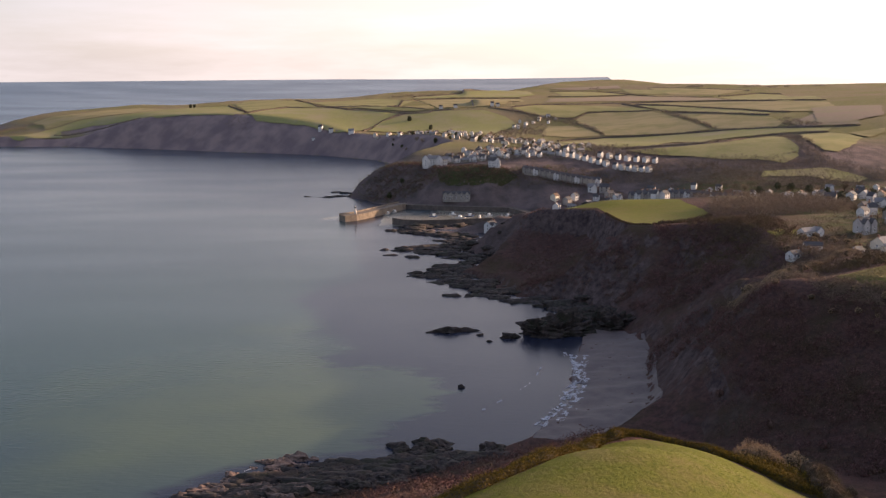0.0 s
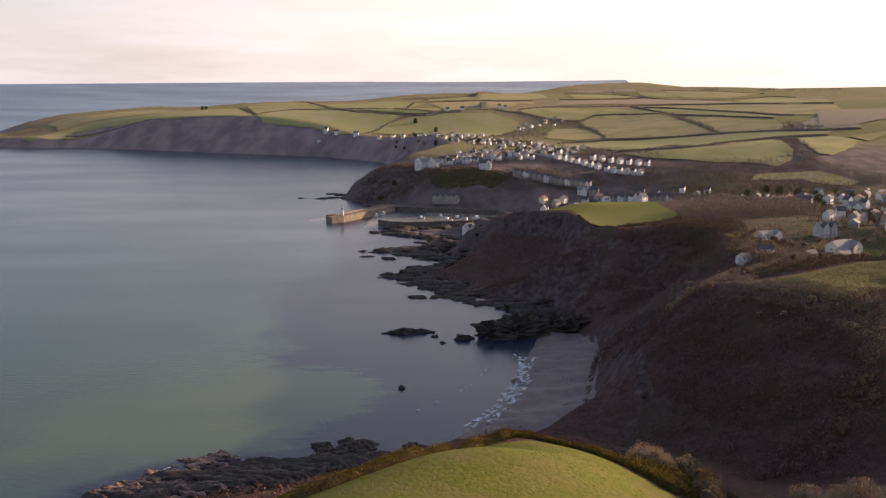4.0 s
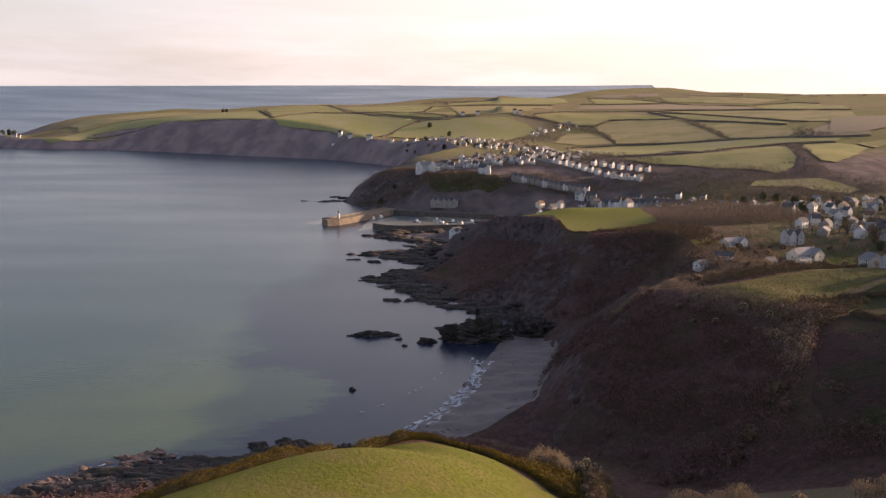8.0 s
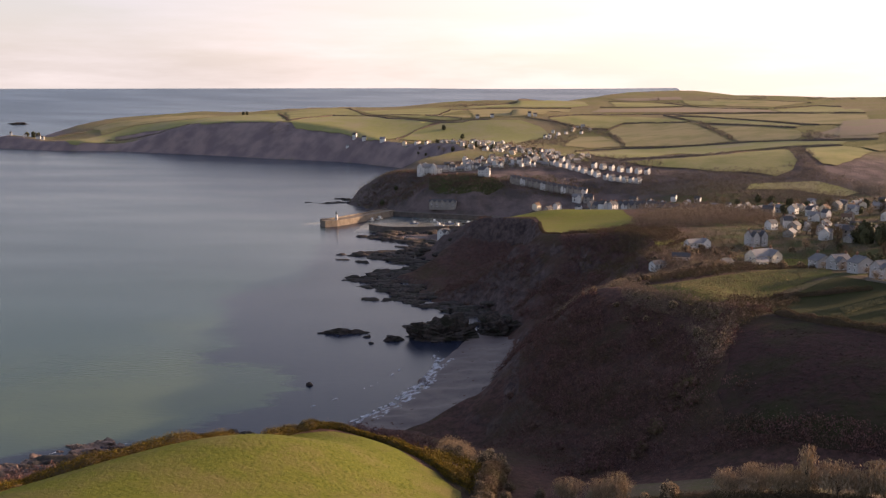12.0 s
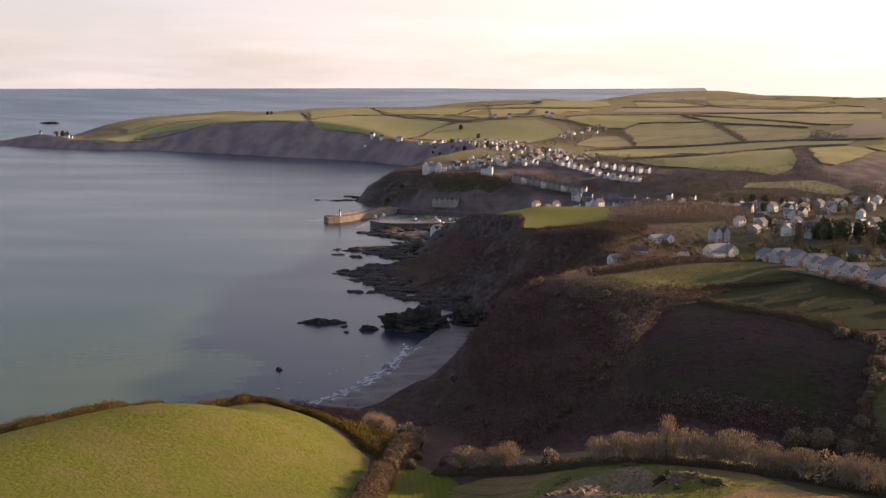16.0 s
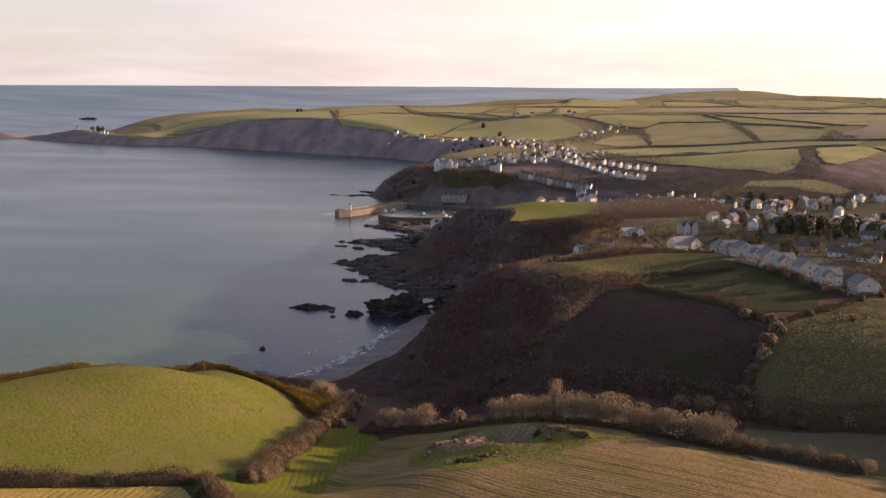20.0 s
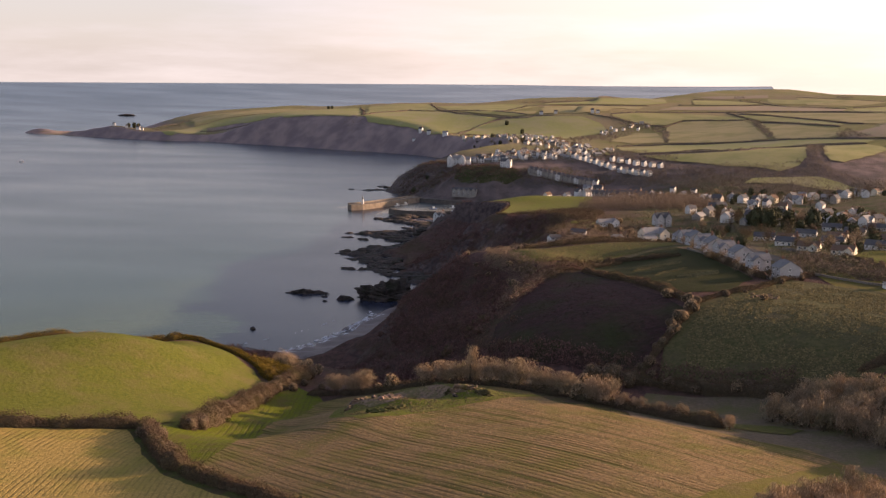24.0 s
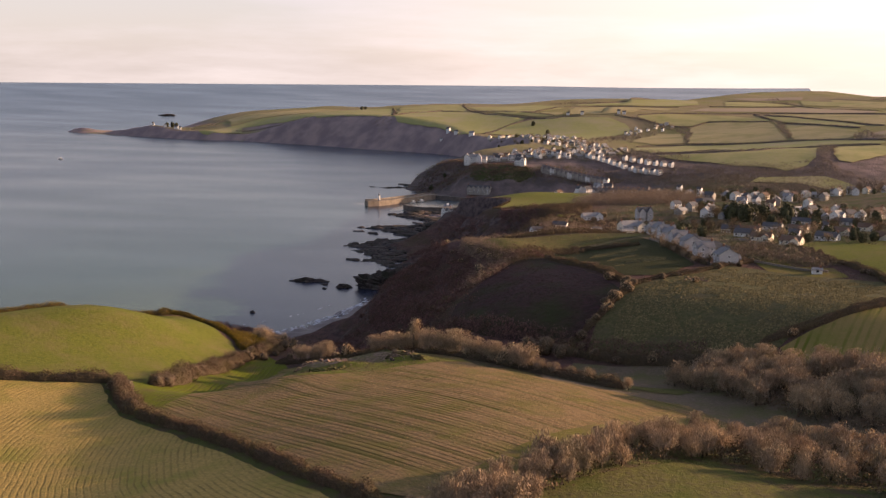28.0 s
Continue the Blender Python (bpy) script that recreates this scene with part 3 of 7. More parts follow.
M_CREAM = tinted("cream_render", (0.66, 0.58, 0.45), (0.60, 0.52, 0.40), 1.2, 0.85, 0.02, (0.52, 0.45, 0.35), 5.0)
M_GREYWALL = tinted("grey_stone_wall", (0.30, 0.27, 0.24), (0.20, 0.18, 0.16), 0.6, 0.9, 0.04, (0.36, 0.32, 0.27), 4.0)
M_SLATE = tinted("slate_roof", (0.075, 0.071, 0.075), (0.051, 0.049, 0.053), 0.5, 0.7, 0.03, (0.093, 0.085, 0.076), 4.0)
M_SLATE_PALE = tinted("pale_slate_roof", (0.20, 0.19, 0.19), (0.15, 0.145, 0.145), 0.5, 0.7, 0.03, (0.23, 0.21, 0.18), 4.0)
M_SLATE_MID = tinted("grey_slate_roof", (0.150, 0.142, 0.144), (0.110, 0.106, 0.108), 0.5, 0.7, 0.03, (0.18, 0.165, 0.15), 4.0)
M_TILE = tinted("brown_tile_roof", (0.150, 0.082, 0.052), (0.105, 0.062, 0.042), 0.5, 0.8, 0.03, (0.12, 0.09, 0.06), 4.0)
M_BRICK = tinted("chimney_brick", (0.22, 0.12, 0.08), (0.16, 0.09, 0.065), 0.3, 0.9, 0.02)
M_POT = tinted("clay_pot", (0.30, 0.15, 0.09), (0.24, 0.12, 0.075), 0.3, 0.8)
M_GLASS = tinted("window_glass", (0.022, 0.026, 0.030), (0.035, 0.040, 0.045), 2.0, 0.12)
M_FRAME = tinted("white_paint", (0.78, 0.77, 0.74), (0.70, 0.69, 0.66), 0.6, 0.5)
M_DOOR = tinted("painted_door", (0.05, 0.09, 0.12), (0.04, 0.07, 0.09), 0.5, 0.5)
M_STONE = tinted("pier_masonry", (0.235, 0.190, 0.145), (0.165, 0.132, 0.102), 1.5, 0.9, 0.1, (0.115, 0.096, 0.078), 5.0)
M_QUAY = tinted("dark_quay_stone", (0.115, 0.095, 0.080), (0.075, 0.062, 0.054), 1.2, 0.9, 0.08, (0.15, 0.12, 0.10), 6.0)
M_TARMAC = tinted("tarmac", (0.055, 0.053, 0.052), (0.045, 0.043, 0.043), 1.5, 0.9, 0.02, (0.075, 0.07, 0.066), 6.0)
M_WALLSTONE = tinted("field_wall", (0.20, 0.17, 0.14), (0.13, 0.11, 0.09), 0.7, 0.9, 0.08)
M_HULL = tinted("hull_paint", (0.62, 0.60, 0.57), (0.50, 0.48, 0.46), 0.8, 0.4)
M_HULL_BLUE = tinted("blue_hull_paint", (0.06, 0.12, 0.24), (0.05, 0.09, 0.18), 0.8, 0.4)
M_DECK = tinted("wooden_deck", (0.26, 0.19, 0.12), (0.20, 0.14, 0.09), 0.4, 0.8, 0.01)
M_METAL = tinted("grey_metal", (0.30, 0.30, 0.31), (0.22, 0.22, 0.23), 0.5, 0.45, metal=0.6)


# ---- building helpers ----
class Shape:
    """Vertices and faces of one mesh in the making."""

    def __init__(self):
        self.v, self.f = [], []

    def add(self, verts, faces):
        k = len(self.v)
        self.v += [tuple(p) for p in verts]
        self.f += [tuple(i + k for i in face) for face in faces]
        return self

    def box(self, x0, y0, z0, x1, y1, z1):
        p = [(x, y, z) for z in (z0, z1) for x, y in ((x0, y0), (x1, y0), (x1, y1), (x0, y1))]
        return self.add(p, [(3, 2, 1, 0), (4, 5, 6, 7), (0, 1, 5, 4), (1, 2, 6, 5), (2, 3, 7, 6), (3, 0, 4, 7)])

    def tube(self, points, radii, sides=6):
        rings = []
        for i, (p, r) in enumerate(zip(points, radii)):
            a, b = Vector(points[max(i - 1, 0)]), Vector(points[min(i + 1, len(points) - 1)])
            axis_ = (b - a).normalized()
            u = axis_.orthogonal().normalized()
            w = axis_.cross(u)
            rings.append([Vector(p) + r * (math.cos(2 * math.pi * k / sides) * u + math.sin(2 * math.pi * k / sides) * w) for k in range(sides)])
        faces = [(i * sides + k, i * sides + (k + 1) % sides, (i + 1) * sides + (k + 1) % sides, (i + 1) * sides + k)
                 for i in range(len(rings) - 1) for k in range(sides)]
        faces += [tuple(range(sides))[::-1], tuple(range((len(rings) - 1) * sides, len(rings) * sides))]
        return self.add([p for ring in rings for p in ring], faces)

    def done(self, name, mat, smooth=False):
        me = bpy.data.meshes.new(name)
        me.from_pydata(self.v, [], self.f)
        me.materials.append(mat)
        if smooth:
            me.polygons.foreach_set("use_smooth", np.ones(len(me.polygons), bool))
        me.update()
        return me


def part(name, mesh, parent, label="", at=None):
    ob = new(name, mesh)
    ob.parent = parent
    if at is not None:
        ob.matrix_local = at
    return tagged(ob, label) if label else ob


def raw_mesh(name, co, quads, mat, smooth=False):
    """A mesh from arrays: co (n, 3), quads (m, 4)."""
    me = bpy.data.meshes.new(name)
    me.vertices.add(len(co))
    me.vertices.foreach_set("co", np.asarray(co, float).ravel())
    me.loops.add(quads.size)
    me.loops.foreach_set("vertex_index", quads.ravel())
    me.polygons.add(len(quads))
    me.polygons.foreach_set("loop_start", np.arange(0, quads.size, quads.shape[1]))
    if smooth:
        me.polygons.foreach_set("use_smooth", np.ones(len(quads), bool))
    me.update(calc_edges=True)
    me.materials.append(mat)
    return me


def scatter_quads(centres, sizes, rng, slim=1.0, upright=0.0):
    """Little leaf or twig blades, turned at random, one at each centre."""
    n = len(centres)
    a = rng.normal(size=(n, 3))
    a[:, 2] = a[:, 2] + upright * np.sign(a[:, 2])
    a /= np.linalg.norm(a, axis=1, keepdims=True)
    b = np.cross(a, rng.normal(size=(n, 3)))
    b /= np.linalg.norm(b, axis=1, keepdims=True)
    a, b = a * sizes[:, None] * 0.55, b * sizes[:, None] * 0.8 * slim
    co = np.stack([centres - a - b * 0.6, centres - a * 0.5 + b, centres + a], 1).reshape(-1, 3)
    return co, np.arange(3 * n).reshape(n, 3)


# ---- the sheets of land and sea ----
def axis(*spans):
    """Grid lines: spans of (start, end, step)."""
    out = []
    for a, b, step in spans:
        out += list(np.arange(a, b - 1e-6, step))
    return np.array(out + [spans[-1][1]])


def sheet(name, xs, ys, z, mat):
    gx, gy = np.meshgrid(xs, ys)
    gz = z(gx, gy)
    nx, ny = len(xs), len(ys)
    idx = np.arange(nx * ny).reshape(ny, nx)
    quads = np.stack([idx[:-1, :-1], idx[:-1, 1:], idx[1:, 1:], idx[1:, :-1]], -1).reshape(-1, 4)
    return new(name, raw_mesh(name, np.stack([gx, gy, gz], -1).reshape(-1, 3), quads, mat, True))


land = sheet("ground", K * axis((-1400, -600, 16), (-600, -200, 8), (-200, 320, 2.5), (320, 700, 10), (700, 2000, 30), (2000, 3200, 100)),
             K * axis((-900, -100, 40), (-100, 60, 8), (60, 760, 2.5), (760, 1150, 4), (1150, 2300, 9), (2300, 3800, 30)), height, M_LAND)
tagged(land, "coastal hills of brown heath, bracken and dark cliffs", "ground", kind="structure")
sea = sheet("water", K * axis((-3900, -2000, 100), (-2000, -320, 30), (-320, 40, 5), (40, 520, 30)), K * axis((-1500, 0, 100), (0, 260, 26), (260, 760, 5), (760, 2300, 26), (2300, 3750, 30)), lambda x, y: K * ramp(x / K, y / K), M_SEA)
TONE_EDGE = [(-120, 900), (-98, 720), (-90, 640), (-122, 573), (-96, 500), (-84, 464), (-90, 433), (-52, 431), (-41, 401), (-48, 375), (-63, 353), (-74, 334), (-110, 320), (-200, 200)]


def offshore_at(x, y):
    """Above 0.5 in the paler water seaward of the line, below it inshore."""
    d = line_distance(x, y, TONE_EDGE)
    line_x = np.interp(y, [q[1] for q in TONE_EDGE[::-1]], [q[0] for q in TONE_EDGE[::-1]])
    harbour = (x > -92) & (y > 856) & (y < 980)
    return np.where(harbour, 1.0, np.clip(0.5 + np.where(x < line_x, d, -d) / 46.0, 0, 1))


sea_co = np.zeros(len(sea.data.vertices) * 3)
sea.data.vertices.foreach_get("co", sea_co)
sea.data.attributes.new("silt", "FLOAT", "POINT").data.foreach_set("value", offshore_at(sea_co[0::3] / K, sea_co[1::3] / K))
tagged(sea, "calm grey-green sea reaching to the horizon", "sea", kind="structure")


def draped(name, outline, mat, label, step=3.0, lift=0.22, category="field", kind="structure"):
    """A field: its outline filled with a fine net that lies on the land."""
    from mathutils.geometry import delaunay_2d_cdt
    outline = [(x * K, y * K) for x, y in outline]
    edge = []
    for (ax, ay), (bx, by) in zip(outline, outline[1:] + outline[:1]):
        n = max(1, int(math.hypot(bx - ax, by - ay) / step))
        edge += [Vector((ax + (bx - ax) * k / n, ay + (by - ay) * k / n)) for k in range(n)]
    ex, ey = np.array([p.x for p in edge]), np.array([p.y for p in edge])
    ox, oy = step * 0.5 * rough(ex, ey, step * 3), step * 0.5 * rough(ex + 300, ey, step * 3)
    edge = [Vector((float(a), float(b))) for a, b in zip(ex + ox, ey + oy)]
    xs, ys = [p[0] for p in outline], [p[1] for p in outline]
    inner = [Vector((x + (j % 2) * step / 2, y)) for j, y in enumerate(np.arange(min(ys), max(ys), step)) for x in np.arange(min(xs), max(xs), step)]
    ring = [(i, (i + 1) % len(edge)) for i in range(len(edge))]
    co, _, faces, *_ = delaunay_2d_cdt(edge + inner, ring, [list(range(len(edge)))], 1, 1e-4)
    x, y = np.array([p[0] for p in co]), np.array([p[1] for p in co])
    z = height(x, y) + lift
    tris = np.array([f for f in faces if len(f) == 3])
    used = np.unique(tris)
    back = np.zeros(len(co), int)
    back[used] = np.arange(len(used))
    ob = new(name, raw_mesh(name, np.stack([x, y, z], -1)[used], back[tris], mat, True))
    return tagged(ob, label, category, kind=kind)


# ---- fields by the headland, where the camera passes ----
draped("pasture", [(-62, 122), (-45, 116), (10, 136), (34, 149), (40, 160), (39, 206), (36, 224), (29, 234), (18, 242), (4, 246), (-8, 240), (-16, 214), (-27, 198), (-44, 187), (-66, 168)],
       M_PASTURE, "short bright green pasture on the headland")
draped("stubble_field", [(63, 117), (80, 104), (100, 88), (121, 68), (137, 55), (150, 50), (160, 64), (170, 80), (178, 96), (188, 112), (200, 130), (186, 150), (168, 159), (150, 166),
       (130, 174), (122, 186), (100, 196), (84, 202), (66, 212), (58, 208), (56, 190), (57, 170), (59, 150), (62, 131)], M_STUBBLE, "brown stubble field with straight drilled rows")
draped("stubble_field", [(-50, 60), (-60, 96), (-42, 108), (10, 129), (23, 135), (34, 141), (47, 123), (57, 111), (77, 98), (97, 82), (118, 62), (133, 50), (148, 34), (120, 0), (0, 0)],
       M_STUBBLE_GOLD, "golden stubble field with curving tractor lines")
draped("grass_strip", [(37, 151), (42, 138), (54, 122), (62, 116), (63, 131), (60, 150), (58, 170), (57, 190), (60, 210), (54, 220), (46, 228), (41, 205), (42, 175)], M_TRACKS, "rutted grass strip with wheel tracks beside the hedge")
draped("rough_field", [(118, 324), (126, 324), (141, 297), (157, 266), (163, 251), (158, 234), (151, 222), (140, 222), (118, 236), (100, 258), (101, 276), (107, 294), (110, 312)], M_BRACKEN, "rough bracken field on the shaded hillside")
draped("garden_field", [(126, 332), (135, 358), (144, 368), (160, 384), (170, 360), (175, 332), (186, 297), (177, 274), (163, 273), (150, 294), (138, 314)], M_ALLOT, "grass field with paler garden strips, house shade in its colour")
draped("grass_strip", [(92, 372), (94, 351), (103, 335), (111, 337), (123, 350), (133, 364), (142, 374), (158, 388), (172, 430), (160, 440), (146, 412), (126, 398), (106, 386)], M_DIM_GRASS, "sunlit grass strip along the top of the slope")
draped("tussock_field", [(161, 254), (175, 273), (197, 298), (215, 288), (236, 280), (266, 262), (242, 226), (214, 208), (206, 196), (183, 206), (155, 218), (157, 238)], M_TUSSOCK, "rough field of pale grass tussocks")
draped("sown_field", [(211, 203), (214, 190), (236, 178), (280, 182), (300, 220), (262, 240), (242, 224), (225, 212)], M_SOWN, "newly sown field with green curving rows")
draped("playing_field", [(224, 343), (231, 360), (252, 372), (300, 372), (330, 330), (330, 280), (262, 276), (250, 284), (240, 304), (235, 311), (230, 324)], M_PASTURE, "bright mown grass field below the bungalows")
draped("paddock", [(207, 306), (218, 314), (221, 300), (234, 297), (238, 282), (226, 281), (212, 288)], M_MARGIN, "small paddock of yellow winter grass")
# the wood's shade over this meadow is in its dim grass colour
draped("meadow", [(160, 55), (172, 70), (185, 84), (194, 83), (204, 71), (235, 64), (240, 20), (170, 20)], M_DIM_GRASS, "small green meadow enclosed by bare woodland")
draped("meadow", [(144, 184), (152, 212), (166, 208), (190, 204), (232, 190), (250, 150), (240, 112), (205, 112), (192, 138), (170, 154), (150, 162)], M_WORN, "narrow worn valley meadow beside the trees", 3.0, 0.16)
draped("grass_patch", [(166, 171), (174, 167), (184, 164), (188, 170), (182, 177), (172, 177)], M_DIM_GRASS, "bright green grass in the valley corner", 2.0, 0.34)
draped("field_margin", [(154, 56), (160, 68), (170, 84), (178, 100), (190, 118), (198, 132), (190, 142), (178, 122), (166, 104), (158, 88), (150, 66)], M_MARGIN, "yellow-green grass margin along the near wood", 2.0, 0.30)
draped("valley_field", [(64, 226), (82, 215), (104, 204), (128, 194), (146, 186), (152, 193), (140, 211), (112, 225), (86, 238), (68, 244)], M_WORN, "narrow pale worn field behind the row of trees")
draped("cliff_top_field", [(26, 688), (34, 677), (53, 671), (56, 640), (57, 585), (62, 567), (79, 570), (99, 584), (108, 610), (112, 650), (108, 694), (86, 708), (60, 710), (38, 704)], M_CLIFF_GRASS, "sunlit green field on the cliff top")
draped("hill_slope", [(-45, 985), (-30, 975), (10, 968), (26, 975), (8, 1004), (-20, 1030), (-48, 1020)], M_SLOPE, "dim grassy slope under the white hotel", 4.0)

for outline in ([(109, 486), (121, 492), (128, 514), (117, 516), (108, 506)], [(136, 478), (145, 482), (150, 492), (140, 494)], [(160, 470), (172, 462), (176, 480), (163, 486)], [(196, 440), (206, 452), (200, 466), (190, 456)], [(242, 352), (262, 348), (266, 360), (244, 364)]):
    draped("lawn", outline, M_PASTURE, "green garden lawn among the houses", 2.5, 0.22, "lawn")

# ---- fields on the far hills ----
# far grass lighter than the near pasture, sunny haze in its colour
M_HAZY_GREEN = tinted("hill_pasture", (0.235, 0.221, 0.082), (0.204, 0.190, 0.079), 5.0, 0.95, 0.4, (0.254, 0.212, 0.120), 70.0)
BRIGHT, PLAIN, DULL, BROWN = ("green hill pasture, sunny haze paled into its colour", M_HAZY_GREEN), ("green hill meadow", M_MEADOW), ("dull yellow-green hill field", M_MEADOW_DULL), ("brown ploughed hill field", M_PLOUGH)
fields_laid = itertools.count()


def hill_field(look_, outline):
    draped("hill_field", outline, look_[1], look_[0], 14.0, 0.8 + 0.12 * (next(fields_laid) % 6))


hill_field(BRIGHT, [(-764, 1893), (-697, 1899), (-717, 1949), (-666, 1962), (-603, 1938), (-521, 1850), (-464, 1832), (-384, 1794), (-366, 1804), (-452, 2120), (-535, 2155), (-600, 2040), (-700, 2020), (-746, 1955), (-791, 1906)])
hill_field(DULL, [(-746, 1962), (-700, 2028), (-600, 2048), (-535, 2165), (-687, 2369), (-733, 2314), (-763, 2222), (-820, 2209), (-833, 2135)])
hill_field(PLAIN, [(-363, 1830), (-325, 2036), (-243, 1938), (-293, 2113), (-328, 2235), (-437, 2677), (-511, 2622), (-449, 2179)])
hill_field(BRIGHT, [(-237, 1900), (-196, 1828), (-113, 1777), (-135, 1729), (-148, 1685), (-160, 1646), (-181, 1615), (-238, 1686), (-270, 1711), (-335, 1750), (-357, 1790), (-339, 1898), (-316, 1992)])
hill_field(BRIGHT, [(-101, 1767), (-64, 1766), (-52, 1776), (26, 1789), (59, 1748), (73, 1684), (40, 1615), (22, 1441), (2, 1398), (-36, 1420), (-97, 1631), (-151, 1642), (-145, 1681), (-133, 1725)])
hill_field(PLAIN, [(-230, 1917), (-161, 1860), (-129, 1833), (-67, 1789), (-86, 1784), (-156, 1820)])
hill_field(PLAIN, [(-301, 2161), (-280, 2227), (-220, 2314), (-180, 2393), (-129, 2310), (-97, 2287), (-115, 1887), (-138, 1872), (-250, 2040)])
hill_field(DULL, [(-88, 2290), (8, 2345), (128, 2340), (113, 2085), (62, 1850), (25, 1814), (-49, 1799)])
hill_field(DULL, [(-127, 1839), (-111, 1871), (-65, 1905), (-55, 1800), (-66, 1793), (-96, 1811)])
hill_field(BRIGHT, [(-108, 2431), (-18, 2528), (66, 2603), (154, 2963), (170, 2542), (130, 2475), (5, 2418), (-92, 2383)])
hill_field(PLAIN, [(72, 1819), (119, 1859), (167, 1873), (232, 1874), (293, 1775), (294, 1751), (191, 1792), (166, 1737), (144, 1741), (113, 1765), (83, 1794)])
hill_field(DULL, [(166, 1713), (190, 1767), (224, 1768), (287, 1725), (292, 1657), (287, 1490), (292, 1370), (264, 1368), (191, 1404), (167, 1409), (168, 1518)])
hill_field(DULL, [(98, 1577), (116, 1658), (150, 1646), (159, 1501), (163, 1417), (119, 1412), (90, 1443)])
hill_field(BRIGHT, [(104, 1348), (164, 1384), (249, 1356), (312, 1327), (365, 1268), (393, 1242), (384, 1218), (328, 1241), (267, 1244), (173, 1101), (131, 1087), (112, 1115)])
hill_field(PLAIN, [(136, 1071), (172, 1082), (246, 1098), (319, 1193), (297, 1047), (286, 1015), (267, 991), (249, 1005), (219, 1015), (190, 1036), (165, 1048), (146, 1061)])
hill_field(PLAIN, [(333, 1189), (379, 1196), (391, 1176), (394, 1146), (363, 1083), (332, 1039), (319, 1040), (317, 1067)])
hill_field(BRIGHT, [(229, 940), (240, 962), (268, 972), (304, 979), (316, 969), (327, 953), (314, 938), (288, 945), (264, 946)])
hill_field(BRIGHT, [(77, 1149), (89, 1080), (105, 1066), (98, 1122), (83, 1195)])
hill_field(DULL, [(297, 1663), (318, 1609), (348, 1546), (383, 1422), (377, 1341), (353, 1306), (320, 1338), (301, 1365), (298, 1466)])
hill_field(PLAIN, [(288, 1857), (328, 1809), (369, 1679), (396, 1562), (405, 1492), (387, 1477), (355, 1592), (308, 1723), (295, 1797)])
hill_field(DULL, [(297, 1941), (369, 1908), (433, 1800), (485, 1720), (535, 1655), (474, 1411), (426, 1491), (374, 1705)])
hill_field(BROWN, [(188, 2357), (275, 2446), (388, 2551), (476, 2470), (534, 2326), (467, 1928), (376, 2097), (249, 2104), (154, 2061)])
hill_field(PLAIN, [(237, 2843), (305, 2841), (358, 2768), (399, 2646), (283, 2550), (233, 2529)])
hill_field(PLAIN, [(426, 2884), (526, 2794), (607, 2716), (463, 2635), (419, 2702)])
hill_field(PLAIN, [(552, 2365), (681, 2525), (709, 2443), (551, 1717), (480, 1812)])
hill_field(BROWN, [(378, 1331), (428, 1406), (461, 1362), (431, 1249), (374, 1280)])
hill_field(BROWN, [(246, 3017), (450, 3086), (432, 2932), (310, 2904)])
hill_field(DULL, [(503, 2927), (629, 2835), (712, 2716), (585, 2532), (495, 2596)])
hill_field(DULL, [(395, 1188), (443, 1209), (432, 1181), (402, 1149)])
hill_field(BROWN, [(466, 1522), (498, 1526), (550, 1489), (482, 1311), (425, 1275), (398, 1290)])
hill_field(PLAIN, [(457, 1958), (643, 2458), (677, 2325), (534, 1761), (491, 1707)])


